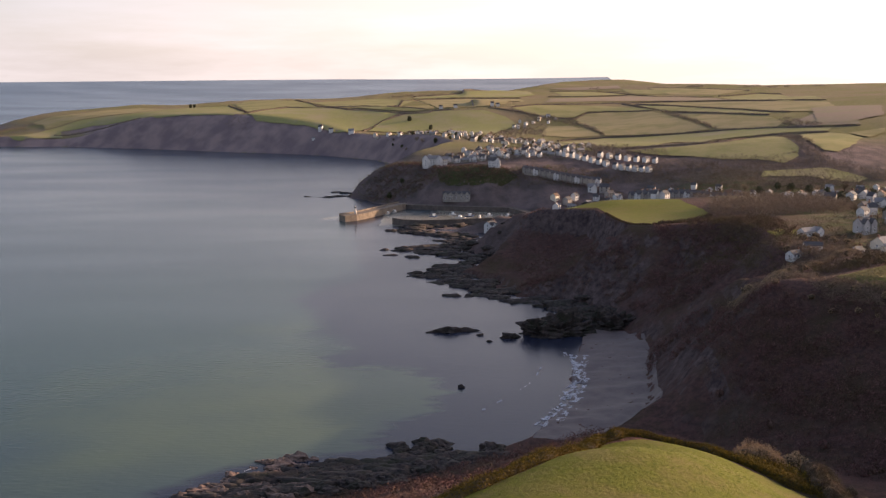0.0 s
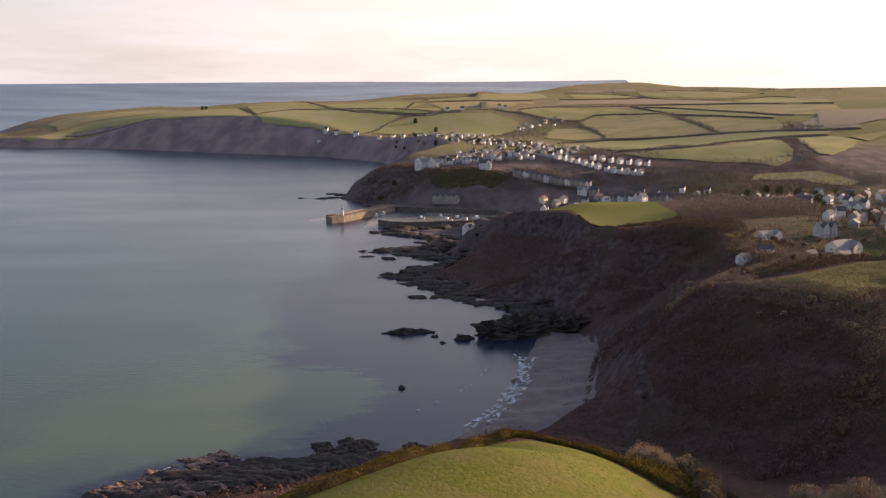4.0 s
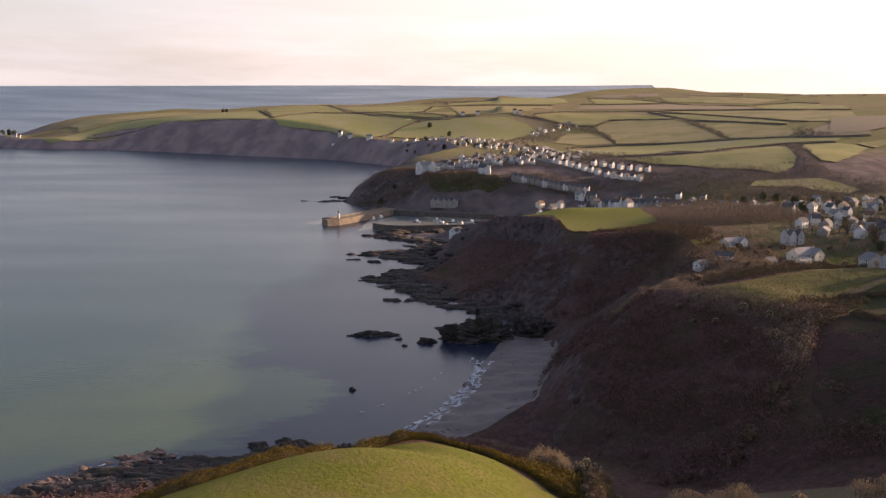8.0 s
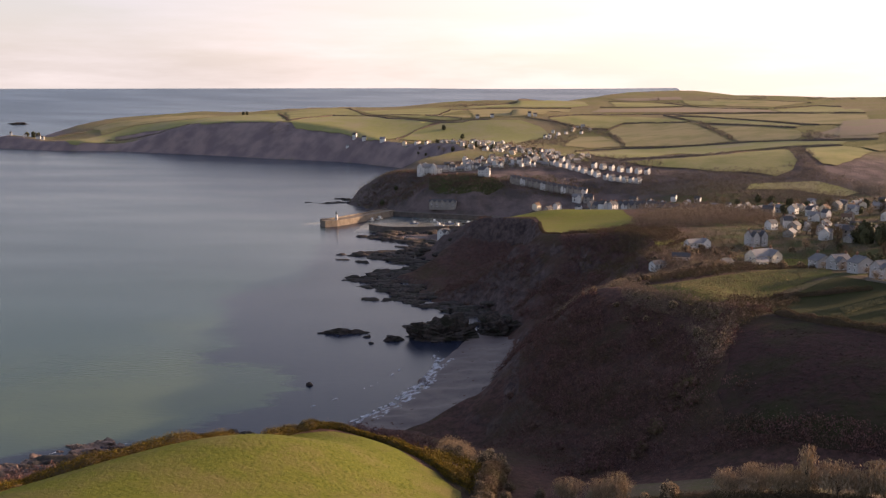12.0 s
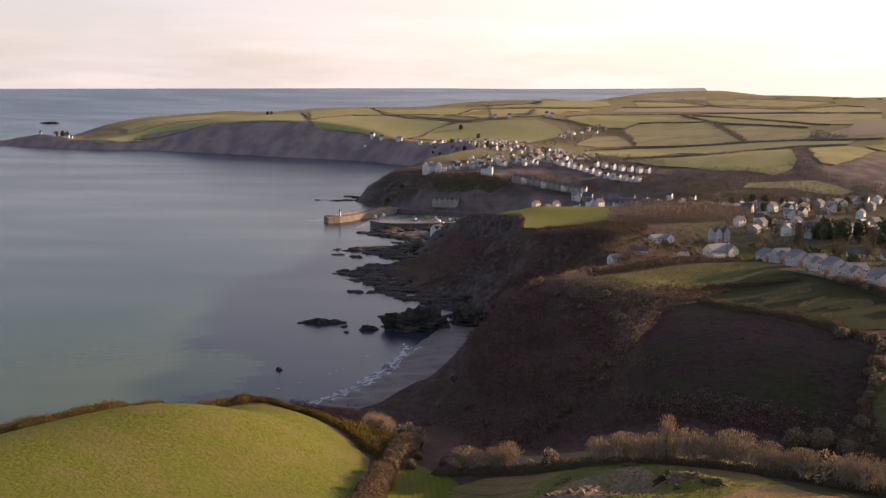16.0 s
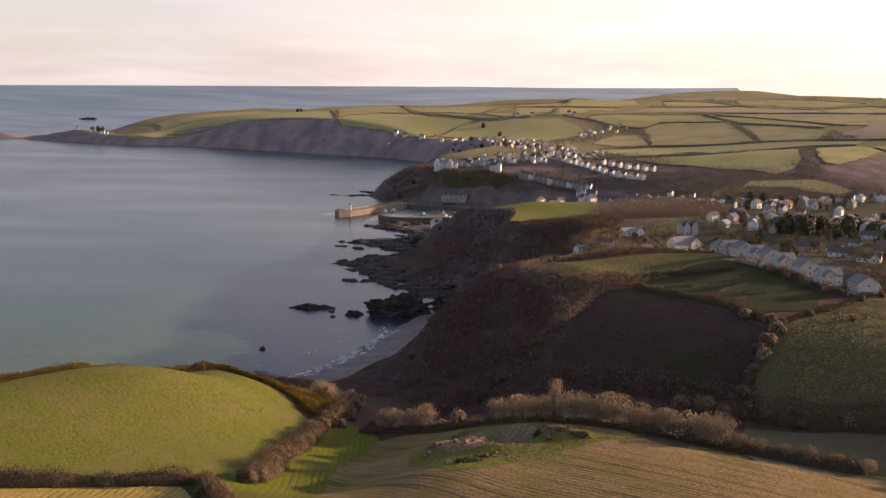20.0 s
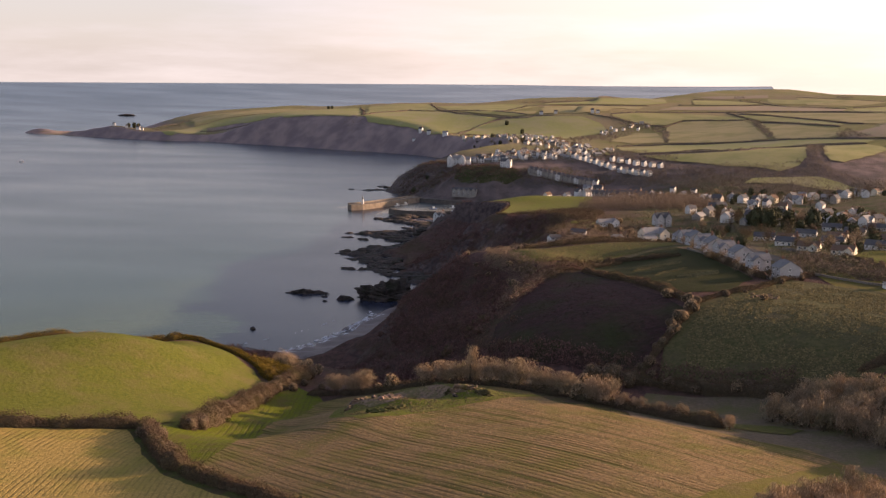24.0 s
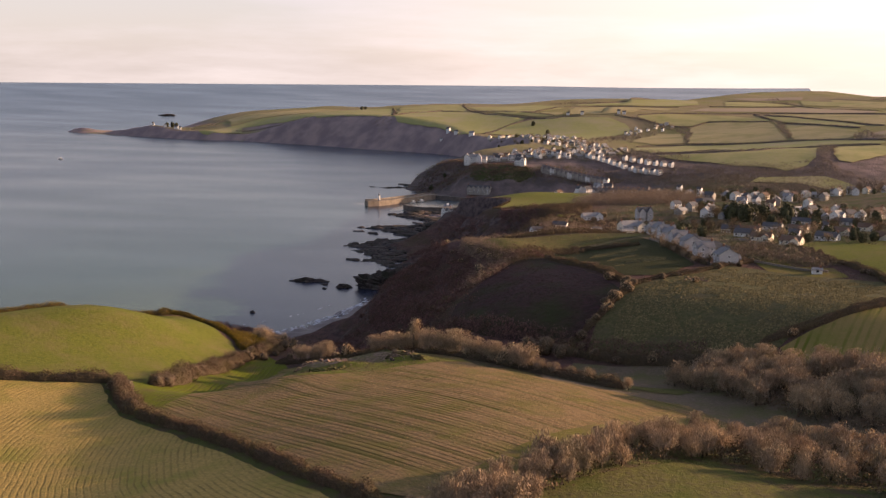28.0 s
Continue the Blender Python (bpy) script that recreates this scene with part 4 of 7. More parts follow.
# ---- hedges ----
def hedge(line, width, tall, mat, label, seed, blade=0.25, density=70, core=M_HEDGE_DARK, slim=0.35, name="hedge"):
    """A hedge along a line: a dark uneven core under a coat of twigs, bumpy along its length."""
    rng = np.random.default_rng(seed)
    pts, width, tall, blade, density = np.array(line, float) * K, width * K, tall * K, blade * K, density * 2.3 / K
    seg = np.hypot(*np.diff(pts, axis=0).T)
    total = seg.sum()
    cum = np.r_[0, np.cumsum(seg)]

    def along(s):
        x, y = np.interp(s, cum, pts[:, 0]), np.interp(s, cum, pts[:, 1])
        dx, dy = np.interp(s + 0.5, cum, pts[:, 0]) - np.interp(s - 0.5, cum, pts[:, 0]), np.interp(s + 0.5, cum, pts[:, 1]) - np.interp(s - 0.5, cum, pts[:, 1])
        n = np.hypot(dx, dy) + 1e-9
        return x, y, dx / n, dy / n

    def size_at(s):
        return (0.85 + 0.55 * rough(s + seed * 31, s * 0 + seed, width * 1.3, 4)) * np.clip(np.minimum(s, total - s) / (width * 0.6), 0.0, 1.0) ** 0.5

    root = new(name, None)
    x0, y0 = float(pts[:, 0].mean()), float(pts[:, 1].mean())
    step = max(0.8, width * 0.35)
    s = np.linspace(0, total, max(3, int(total / step)))
    x, y, dx, dy = along(s)
    k = size_at(s)
    ring = 7
    ang = np.linspace(0, math.pi, ring)
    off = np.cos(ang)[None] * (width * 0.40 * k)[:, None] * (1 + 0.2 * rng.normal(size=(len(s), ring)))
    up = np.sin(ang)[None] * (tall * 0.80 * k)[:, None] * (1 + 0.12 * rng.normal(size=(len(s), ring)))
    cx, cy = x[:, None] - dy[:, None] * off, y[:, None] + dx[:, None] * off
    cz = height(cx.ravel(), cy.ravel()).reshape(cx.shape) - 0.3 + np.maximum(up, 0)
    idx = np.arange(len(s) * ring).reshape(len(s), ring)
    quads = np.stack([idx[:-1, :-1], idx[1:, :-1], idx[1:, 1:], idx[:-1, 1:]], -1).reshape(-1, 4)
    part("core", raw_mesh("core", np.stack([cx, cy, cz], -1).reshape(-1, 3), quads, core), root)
    n = int(total * density)
    s = rng.uniform(0, total, n)
    x, y, dx, dy = along(s)
    k = size_at(s)
    a = rng.uniform(0, math.pi, n)
    r = rng.uniform(0.70, 1.0, n) + 0.35 * rng.random(n) ** 3
    off = np.cos(a) * width * 0.5 * k * r
    px, py = x - dy * off, y + dx * off
    pz = height(px, py) - 0.1 + np.sin(a) * tall * k * r
    co, q = scatter_quads(np.stack([px, py, pz], -1), rng.uniform(0.6, 1.5, n) * blade, rng, slim, 0.6)
    part("foliage", raw_mesh("foliage", co, q, mat), root)
    return tagged(root, label, "hedge", "field hedges")


hedge([(-62, 118), (-42, 111), (10, 132), (23, 138), (36, 145)], 4.0, 3.4, M_HEDGE, "trimmed brown hedge below the bright green pasture", 1, density=150)
hedge([(36, 146), (44, 134), (51, 123), (60, 114)], 6.0, 4.2, M_HEDGE, "thick uneven brown hedge at a field corner", 2, density=220)
hedge([(59, 114), (79, 101), (99, 85), (120, 65), (135, 53), (152, 34)], 3.4, 3.0, M_HEDGE, "long straight brown hedge between two stubble fields", 3, density=150)
hedge([(43, 151), (44, 165), (42, 185), (42, 205), (42, 226), (44, 246)], 6.0, 4.2, M_HEDGE, "tall mixed brown hedge beside the green pasture", 4, density=230)
hedge([(38, 248), (34, 256), (27, 258)], 7.0, 4.5, M_TWIG_PALE, "pale grey willow thicket at the field end", 5, density=220)
hedge([(-74, 158), (-60, 170), (-46, 187), (-32, 197), (-20, 212), (-13, 228), (-9, 241), (0, 249)], 5.0, 2.8, M_GORSE, "low gorse hedge along the headland edge", 6, density=190, name="gorse_hedge")
hedge([(-6, 246), (5, 250), (15, 248), (24, 243), (32, 237), (38, 229)], 5.0, 2.2, M_GORSE, "broad yellow gorse bank on the headland edge", 7, density=320, name="gorse_hedge")
hedge([(52, 218), (62, 219), (72, 213), (82, 207), (94, 202), (106, 197), (120, 191), (132, 186)], 4.0, 2.2, M_HEDGE, "low dark hedge under the row of trees", 8, density=140)
hedge([(132, 186), (145, 179), (158, 172), (170, 167)], 4.5, 3.4, M_HEDGE, "bushy hedge under the row of trees", 9, density=170)
hedge([(143, 221), (150, 218), (163, 213), (180, 206), (193, 203)], 5.0, 3.4, M_HEDGE, "dark valley hedge below the rough field", 10, density=150)
hedge([(150, 222), (153, 229), (158, 238), (162, 247), (165, 256)], 3.0, 1.8, M_HEDGE, "overgrown hedge climbing the hillside", 11, density=170)
hedge([(163, 262), (156, 277), (149, 291), (136, 312), (126, 328)], 4.0, 2.6, M_HEDGE, "brown hedge along the hillside field", 12, density=120)
hedge([(126, 330), (118, 330), (111, 326), (106, 318)], 4.5, 2.0, M_SCRUB, "straggling scrub along the hill brow", 13, density=130)
hedge([(166, 259), (177, 271), (186, 279), (197, 297), (207, 306)], 3.0, 1.6, M_HEDGE, "low hedge bank beside the tussock field", 14, density=110)
hedge([(205, 206), (214, 209), (223, 213), (240, 224), (262, 243)], 3.6, 2.4, M_HEDGE, "brown hedge above the sown field", 15, density=120)
hedge([(88, 412), (80, 404), (72, 396), (62, 385)], 8.0, 3.0, M_TWIG_PALE, "pale bushes on the cliff brow", 16, density=160)
hedge([(90, 412), (104, 424), (118, 440), (132, 458), (146, 472)], 5.0, 2.6, M_TWIG, "garden hedge along the top of the slope", 17, density=120)
hedge([(172, 345), (178, 328), (186, 306), (190, 297)], 2.6, 2.4, M_HEDGE, "garden hedge below the estate houses", 18, density=110)
hedge([(55, 650), (56, 604), (58, 572), (66, 566)], 2.0, 0.9, M_HEDGE, "low scrub along the cliff edge", 19, density=80)
hedge([(112, 447), (124, 455), (139, 477), (155, 470), (162, 424)], 1.8, 2.0, M_HEDGE, "dark garden hedge above the grass strip", 191, density=90)
hedge([(116, 472), (128, 493), (142, 503)], 1.6, 1.8, M_HEDGE, "dark hedge between the brow gardens", 192, density=90)
hedge([(106, 478), (118, 506), (126, 520)], 1.6, 1.8, M_HEDGE, "dark hedge between the brow gardens", 193, density=90)
hedge([(66, 566), (80, 570), (100, 588), (108, 610)], 3.0, 2.0, M_HEDGE, "dark hedge at the edge of the cliff field", 20, density=80)
hedge([(222, 344), (229, 325), (234, 311), (240, 303), (248, 284), (250, 268)], 3.4, 2.4, M_HEDGE, "brown hedge beside the playing field", 21, density=100)
far_count = itertools.count(40)


def far_hedge(line):
    hedge(line, 4.0, 2.4, M_FAR_HEDGE, "brown winter hedge line on the far hills", next(far_count), blade=0.6, density=9, core=M_FAR_HEDGE)


far_hedge([(-415, 2672), (-318, 2201), (-293, 2113), (-243, 1938), (-197, 1836), (-154, 1803), (-113, 1781), (-84, 1772), (-64, 1770), (-56, 1784), (-21, 1791)])
far_hedge([(-327, 2017), (-251, 1987), (-163, 1872), (-136, 1851), (-98, 1817), (-68, 1793)])
far_hedge([(-137, 1861), (-115, 1887), (-123, 2242), (-95, 2288), (-53, 2351), (7, 2374), (68, 2378), (129, 2412)])
far_hedge([(-360, 1815), (-347, 1936), (-325, 2036)])
far_hedge([(-101, 1775), (-120, 1758), (-135, 1729), (-148, 1685), (-160, 1646)])
far_hedge([(72, 1824), (129, 1883), (237, 1950), (352, 1987), (443, 1852), (493, 1755), (542, 1684)])
far_hedge([(100, 1365), (118, 1384), (165, 1396), (195, 1388), (250, 1369), (282, 1352), (313, 1333), (341, 1308), (367, 1280), (393, 1254), (429, 1240)])
far_hedge([(134, 1080), (172, 1093), (219, 1105), (250, 1127), (293, 1215), (326, 1226), (353, 1213), (382, 1207)])
far_hedge([(271, 1922), (287, 1803), (294, 1751)])
far_hedge([(287, 1894), (336, 1801), (369, 1679), (400, 1542), (424, 1480)])
far_hedge([(301, 1696), (347, 1590), (391, 1459)])
far_hedge([(240, 2892), (305, 2841), (382, 2735), (417, 2584), (440, 2476), (549, 2409)])
far_hedge([(194, 2493), (281, 2521), (392, 2584)])
far_hedge([(161, 1715), (166, 1725), (190, 1779), (225, 1782), (289, 1745)])
far_hedge([(-109, 2446), (-18, 2541), (154, 2984)])
far_hedge([(34, 1812), (83, 1790), (113, 1760), (144, 1736), (166, 1726)])
far_hedge([(503, 2927), (625, 2811), (706, 2690)])
far_hedge([(567, 2439), (688, 2553), (718, 2476)])
far_hedge([(-720, 1922), (-650, 1932), (-560, 1905)])
far_hedge([(-452, 2124), (-400, 1960), (-364, 1815)])


# ---- trees and bushes ----
def bare_tree(name, tall, spread, mat, label, seed, twigs=1400, stems=1):
    """A leafless tree: tapered trunk, forking limbs and a crown of fine twigs with gaps."""
    rng = np.random.default_rng(seed)
    tall, spread = tall * K, spread * K
    root = new(name, None)
    wood, tips = Shape(), []
    for _ in range(stems):
        lean = rng.normal(0, 0.06 * tall, 2) * (1 if stems == 1 else 2.2)
        top = np.array([lean[0], lean[1], tall * 0.55])
        wood.tube([(0, 0, -0.4), tuple(top * 0.5 + [rng.normal(0, 0.1), rng.normal(0, 0.1), 0]), tuple(top)], [tall * 0.03, tall * 0.022, tall * 0.012], 6)
        for _ in range(8):
            base = top * rng.uniform(0.35, 1.0)
            a, out = rng.uniform(0, 6.283), spread * rng.uniform(0.25, 0.5)
            end = base + np.array([math.cos(a) * out, math.sin(a) * out, tall * rng.uniform(0.18, 0.42)])
            end[2] = min(end[2], tall * 0.97)
            mid = (base + end) / 2 + rng.normal(0, 0.15, 3)
            wood.tube([tuple(base), tuple(mid), tuple(end)], [tall * 0.011, tall * 0.007, tall * 0.003], 4)
            tips += [end, mid]
    part("trunk", wood.done("trunk", M_BARK, True), root)
    tips = np.array(tips)
    pick = tips[rng.integers(0, len(tips), twigs)]
    centre = pick + rng.normal(0, 1, (twigs, 3)) * np.array([spread * 0.15, spread * 0.15, tall * 0.12])
    centre[:, 2] = np.clip(centre[:, 2], tall * 0.2, tall * 1.02 - 0.35 * np.hypot(centre[:, 0], centre[:, 1]) ** 2 / spread)
    co, q = scatter_quads(centre, rng.uniform(0.5, 1.1, twigs) * 0.102 * tall, rng, 0.16, 2.0)
    part("crown", raw_mesh("crown", co, q, mat), root)
    return tagged(root, label, "tree", "trees")


def bush(name, wide, tall, mat, label, seed, blades=500, blade=0.4, slim=0.5, core=M_HEDGE_DARK, category="bush"):
    """A rounded bush of several lobes with an uneven outline."""
    rng = np.random.default_rng(seed)
    wide, tall, blade = wide * K, tall * K, blade * K
    root = new(name, None)
    heart = Shape()
    lobes = []
    for _ in range(5):
        a, r = rng.uniform(0, 6.283), wide * rng.uniform(0.0, 0.28)
        lobes.append((math.cos(a) * r, math.sin(a) * r, tall * rng.uniform(0.3, 0.55), wide * rng.uniform(0.22, 0.34), tall * rng.uniform(0.3, 0.45)))
    for lx, ly, lz, lr, lh in lobes:
        rings = [(lx + rng.normal(0, 0.05 * wide), ly + rng.normal(0, 0.05 * wide), lz + lh * 0.82 * t) for t in (-1.2, -0.6, 0, 0.6, 0.95)]
        heart.tube(rings, [lr * 0.5, lr * 0.75, lr * 0.8, lr * 0.62, lr * 0.15], 7)
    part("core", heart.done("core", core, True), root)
    which = rng.integers(0, len(lobes), blades)
    d = rng.normal(size=(blades, 3))
    d /= np.linalg.norm(d, axis=1, keepdims=True)
    L = np.array(lobes)[which]
    centre = L[:, :3] + d * np.stack([L[:, 3], L[:, 3], L[:, 4]], -1) * rng.uniform(0.75, 1.12, (blades, 1))
    centre[:, 2] = np.maximum(centre[:, 2], 0.05)
    co, q = scatter_quads(centre, rng.uniform(0.6, 1.4, blades) * blade, rng, slim, 0.3)
    part("crown", raw_mesh("crown", co, q, mat), root)
    return tagged(root, label, category, "bushes")


def planted(ob, x, y, turn, size=1.0, sink=0.15):
    c = copy_thing(ob, pose(x * K, y * K, ground_at(x, y) - sink, 0, 0, turn))
    c.scale = (size, size, size * 1.0)
    return c


def put_first(ob, x, y, turn=0, size=1.0):
    ob.matrix_basis = pose(x * K, y * K, ground_at(x, y) - 0.15, 0, 0, turn)
    ob.scale = (size, size, size)
    return ob


def inside(x, y, poly):
    hit = False
    for (ax, ay), (bx, by) in zip(poly, poly[1:] + poly[:1]):
        if (ay > y) != (by > y) and x < (bx - ax) * (y - ay) / (by - ay) + ax:
            hit = not hit
    return hit


def spots(poly, n, gap, seed, tries=4000):
    """Up to n places in an outline, at least gap apart."""
    rng = random.Random(seed)
    xs, ys = [p[0] for p in poly], [p[1] for p in poly]
    out = []
    for _ in range(tries):
        x, y = rng.uniform(min(xs), max(xs)), rng.uniform(min(ys), max(ys))
        if inside(x, y, poly) and all((x - a) ** 2 + (y - b) ** 2 > gap * gap for a, b in out):
            out.append((x, y))
            if len(out) == n:
                break
    return out


class Kinds:
    """Several forms of one thing: the first use of a form is the form itself, later uses are copies."""

    def __init__(self, forms):
        self.forms, self.used = forms, set()

    def place(self, i, x, y, turn, size=1.0):
        i %= len(self.forms)
        if i not in self.used:
            self.used.add(i)
            return put_first(self.forms[i], x, y, turn, size)
        return planted(self.forms[i], x, y, turn, size)


ROW = Kinds([bare_tree("bare_tree", 6.5, 5.0, M_TWIG, "leafless brown tree in the valley row", 101 + i, 4200, 3) for i in range(4)])
TALL = Kinds([bare_tree("bare_tree", 10.5, 3.6, M_TWIG_PALE, "tall thin leafless tree above its neighbours", 111, 900)])
ROUND = Kinds([bush("round_tree", 5.5, 5.0, M_TWIG_PALE, "round pale leafless tree", 121 + i, 1300, 0.5, 0.35, category="tree") for i in range(2)])
WOOD = Kinds([bare_tree("woodland_tree", 8.0, 5.5, M_TWIG, "bare brown woodland tree", 131 + i, 2800) for i in range(4)]
             + [bare_tree("woodland_tree", 7.0, 5.0, M_TWIG_PALE, "pale bare woodland tree", 141 + i, 2800, 2) for i in range(2)])
BILLOW = Kinds([bush("hedge_bush", 5.0, 3.9, M_BILLOW, "rounded bare grey-brown bush in the hedge", 201 + i, 1500, 0.26, 0.3) for i in range(3)])
GARDEN = Kinds([bare_tree("garden_tree", 7.5, 6.0, M_HEDGE if i % 2 else M_TWIG, "bare brown garden tree among the houses", 191 + i, 800, 2) for i in range(4)])
SCRUB = Kinds([bush("scrub_bush", 3.6, 2.4, M_SCRUB, "leafless brown scrub bush on the hillside", 151 + i, 520, 0.5, 0.35, M_SCRUB) for i in range(3)]
              + [bush("scrub_bush", 3.4, 2.2, M_HEDGE, "dark scrub bush on the hillside", 161 + i, 520, 0.5, 0.4, M_SCRUB) for i in range(2)])
PALE = Kinds([bush("pale_bush", 4.4, 3.0, M_TWIG_PALE, "pale sunlit leafless bush", 171 + i, 700, 0.4, 0.3) for i in range(2)])
GREEN = Kinds([bush("evergreen_tree", 6.5, 7.0, M_LEAF, "dark evergreen garden tree", 181 + i, 700, 0.7, 0.8, M_LEAF, "tree") for i in range(3)])
rnd = random.Random(7)
for i, (x, y) in enumerate([(60, 221), (66, 218), (92, 204), (97, 202), (101, 200), (106, 198), (111, 196), (115, 194), (119, 193), (124, 190.5),
                            (128, 189), (131, 187), (138, 183), (142, 181.5), (70, 216)]):
    ROW.place(i, x, y, rnd.uniform(0, 360), rnd.uniform(0.85, 1.25))
TALL.place(0, 105, 197.5, 20)
for i, (x, y, k) in enumerate([(81, 208, 1.0), (137, 189, 1.5), (76, 211, 0.6), (41, 252, 1.0), (135, 185, 1.1)]):
    ROUND.place(i, x, y, rnd.uniform(0, 360), k)
for i, (x, y) in enumerate([(146, 178), (150, 176), (155, 174), (160, 172), (165, 170), (171, 166)]):
    WOOD.place(i, x, y, rnd.uniform(0, 360), rnd.uniform(0.45, 0.6))
WOOD_VALLEY = [(181, 186), (190, 170), (200, 155), (214, 138), (240, 120), (262, 130), (250, 160), (225, 182), (206, 194), (190, 200)]
WOOD_NEAR = [(150, 42), (160, 58), (170, 74), (179, 92), (190, 108), (206, 118), (232, 118), (262, 100), (256, 74), (228, 72), (206, 80), (196, 88), (186, 88), (173, 72), (164, 56), (160, 38)]
WOOD_CLIFF = [(106, 596), (114, 640), (135, 668), (180, 668), (190, 610), (165, 575), (125, 568)]
for outline, n, gap, lo, hi in ((WOOD_VALLEY, 85, 3.3, 0.8, 1.1), (WOOD_NEAR, 100, 3.0, 0.5, 0.85)):
    for i, (x, y) in enumerate(spots(outline, n, gap, n)):
        WOOD.place(rnd.randrange(6), x, y, rnd.uniform(0, 360), rnd.uniform(lo, hi))
EDGE = [(149, 42), (158, 57), (167, 74), (177, 92), (189, 107), (206, 116)]
for k in range(64):
    u = k / 63 * (len(EDGE) - 1.001)
    (ax, ay), (bx, by), f = EDGE[int(u)], EDGE[int(u) + 1], u % 1
    WOOD.place(rnd.randrange(6), ax + (bx - ax) * f + rnd.gauss(0, 1.2), ay + (by - ay) * f + rnd.gauss(0, 1.2), rnd.uniform(0, 360), rnd.uniform(0.5, 0.85))
BROW = [(60, 385), (72, 412), (86, 408), (82, 372), (90, 350), (100, 330), (96, 310), (84, 330), (74, 360)]
SLOPE = [(36, 300), (60, 268), (100, 250), (140, 222), (160, 218), (156, 228), (120, 240), (102, 262), (92, 285), (80, 330), (70, 380), (50, 400), (44, 350)]
VALLEY_SIDE = [(100, 1000), (165, 1030), (225, 1015), (300, 1000), (330, 950), (260, 900), (200, 905), (175, 930), (110, 975)]
HOUSES_BROW = [(96, 420), (112, 432), (150, 470), (165, 450), (170, 500), (130, 520), (105, 480)]
for outline, n, gap, kinds, lo, hi in ((BROW, 14, 6.0, PALE, 0.35, 0.75), (SLOPE, 12, 7.0, SCRUB, 0.5, 1.0), (HOUSES_BROW, 30, 5.0, PALE, 0.5, 1.1)):
    for i, (x, y) in enumerate(spots(outline, n, gap, n + 1)):
        kinds.place(rnd.randrange(6), x, y, rnd.uniform(0, 360), rnd.uniform(lo, hi))
GULLY = [(108, 320), (104, 311), (97, 292), (90, 276), (78, 266), (62, 262)]
for k in range(44):
    u = k / 43 * (len(GULLY) - 1.001)
    (ax, ay), (bx, by), f = GULLY[int(u)], GULLY[int(u) + 1], u % 1
    SCRUB.place(rnd.randrange(5), ax + (bx - ax) * f + rnd.gauss(0, 2.2), ay + (by - ay) * f + rnd.gauss(0, 2.2), rnd.uniform(0, 360), rnd.uniform(0.6, 1.3))
for x, y, k in [(161, 246, 1.2), (164, 252, 1.3), (159, 239, 1.0), (163, 262, 1.0), (157, 268, 1.1), (153, 226, 0.8), (150, 290, 0.7), (105, 301, 1.1), (108, 308, 0.9), (44, 254, 1.1), (30, 256, 0.9),
                (186, 262, 0.8), (214, 208, 0.9), (192, 205, 1.0), (176, 208, 1.1)]:
    PALE.place(rnd.randrange(2), x, y, rnd.uniform(0, 360), k)
for line, n, wide, lo, hi in (([(37, 146), (45, 134), (52, 122)], 8, 1.0, 0.6, 0.95), ([(44, 152), (43, 170), (42, 190), (42, 210), (42, 230), (43, 247)], 34, 1.4, 0.6, 1.15), ([(40, 236), (46, 232), (52, 226)], 5, 1.2, 0.6, 0.9),
                              ([(150, 222), (156, 234), (163, 250), (166, 258)], 12, 1.2, 0.6, 1.0), ([(163, 262), (150, 290), (128, 326)], 16, 0.8, 0.35, 0.7), ([(143, 221), (165, 212), (193, 203)], 18, 1.2, 0.5, 0.9),
                              ([(200, 300), (207, 306), (190, 283), (168, 260)], 10, 0.8, 0.3, 0.6), ([(228, 335), (246, 284)], 10, 0.8, 0.4, 0.7), ([(90, 410), (118, 440), (146, 472)], 16, 2.0, 0.4, 0.8)):
    for k in range(n):
        u = min(max((k + rnd.uniform(-1.2, 1.2)) / (n - 1), 0), 1) * (len(line) - 1.001)
        (ax, ay), (bx, by), f = line[int(u)], line[int(u) + 1], u % 1
        BILLOW.place(rnd.randrange(3), ax + (bx - ax) * f + rnd.gauss(0, wide), ay + (by - ay) * f + rnd.gauss(0, wide), rnd.uniform(0, 360), rnd.uniform(lo, hi))
# trees added in the gaps between houses to shade the garden field
for x, y in [(174, 352), (177, 342), (176, 336), (181, 336), (180, 324), (185, 322), (184, 310), (190, 308), (188, 300), (194, 297), (171, 366), (172, 380), (168, 398), (166, 416)]:
    GARDEN.place(rnd.randrange(4), x - 3, y, rnd.uniform(0, 360), rnd.uniform(0.4, 0.62))


# ---- shore: beach, surf, rocks ----
draped("beach", [(-14, 344), (2, 385), (10, 430), (18, 470), (24, 502), (34, 506), (46, 472), (43, 430), (37, 396), (33, 366), (22, 350), (2, 338)], M_SAND, "damp grey-brown sand beach under the cliffs", 2.5, 0.15, "beach")


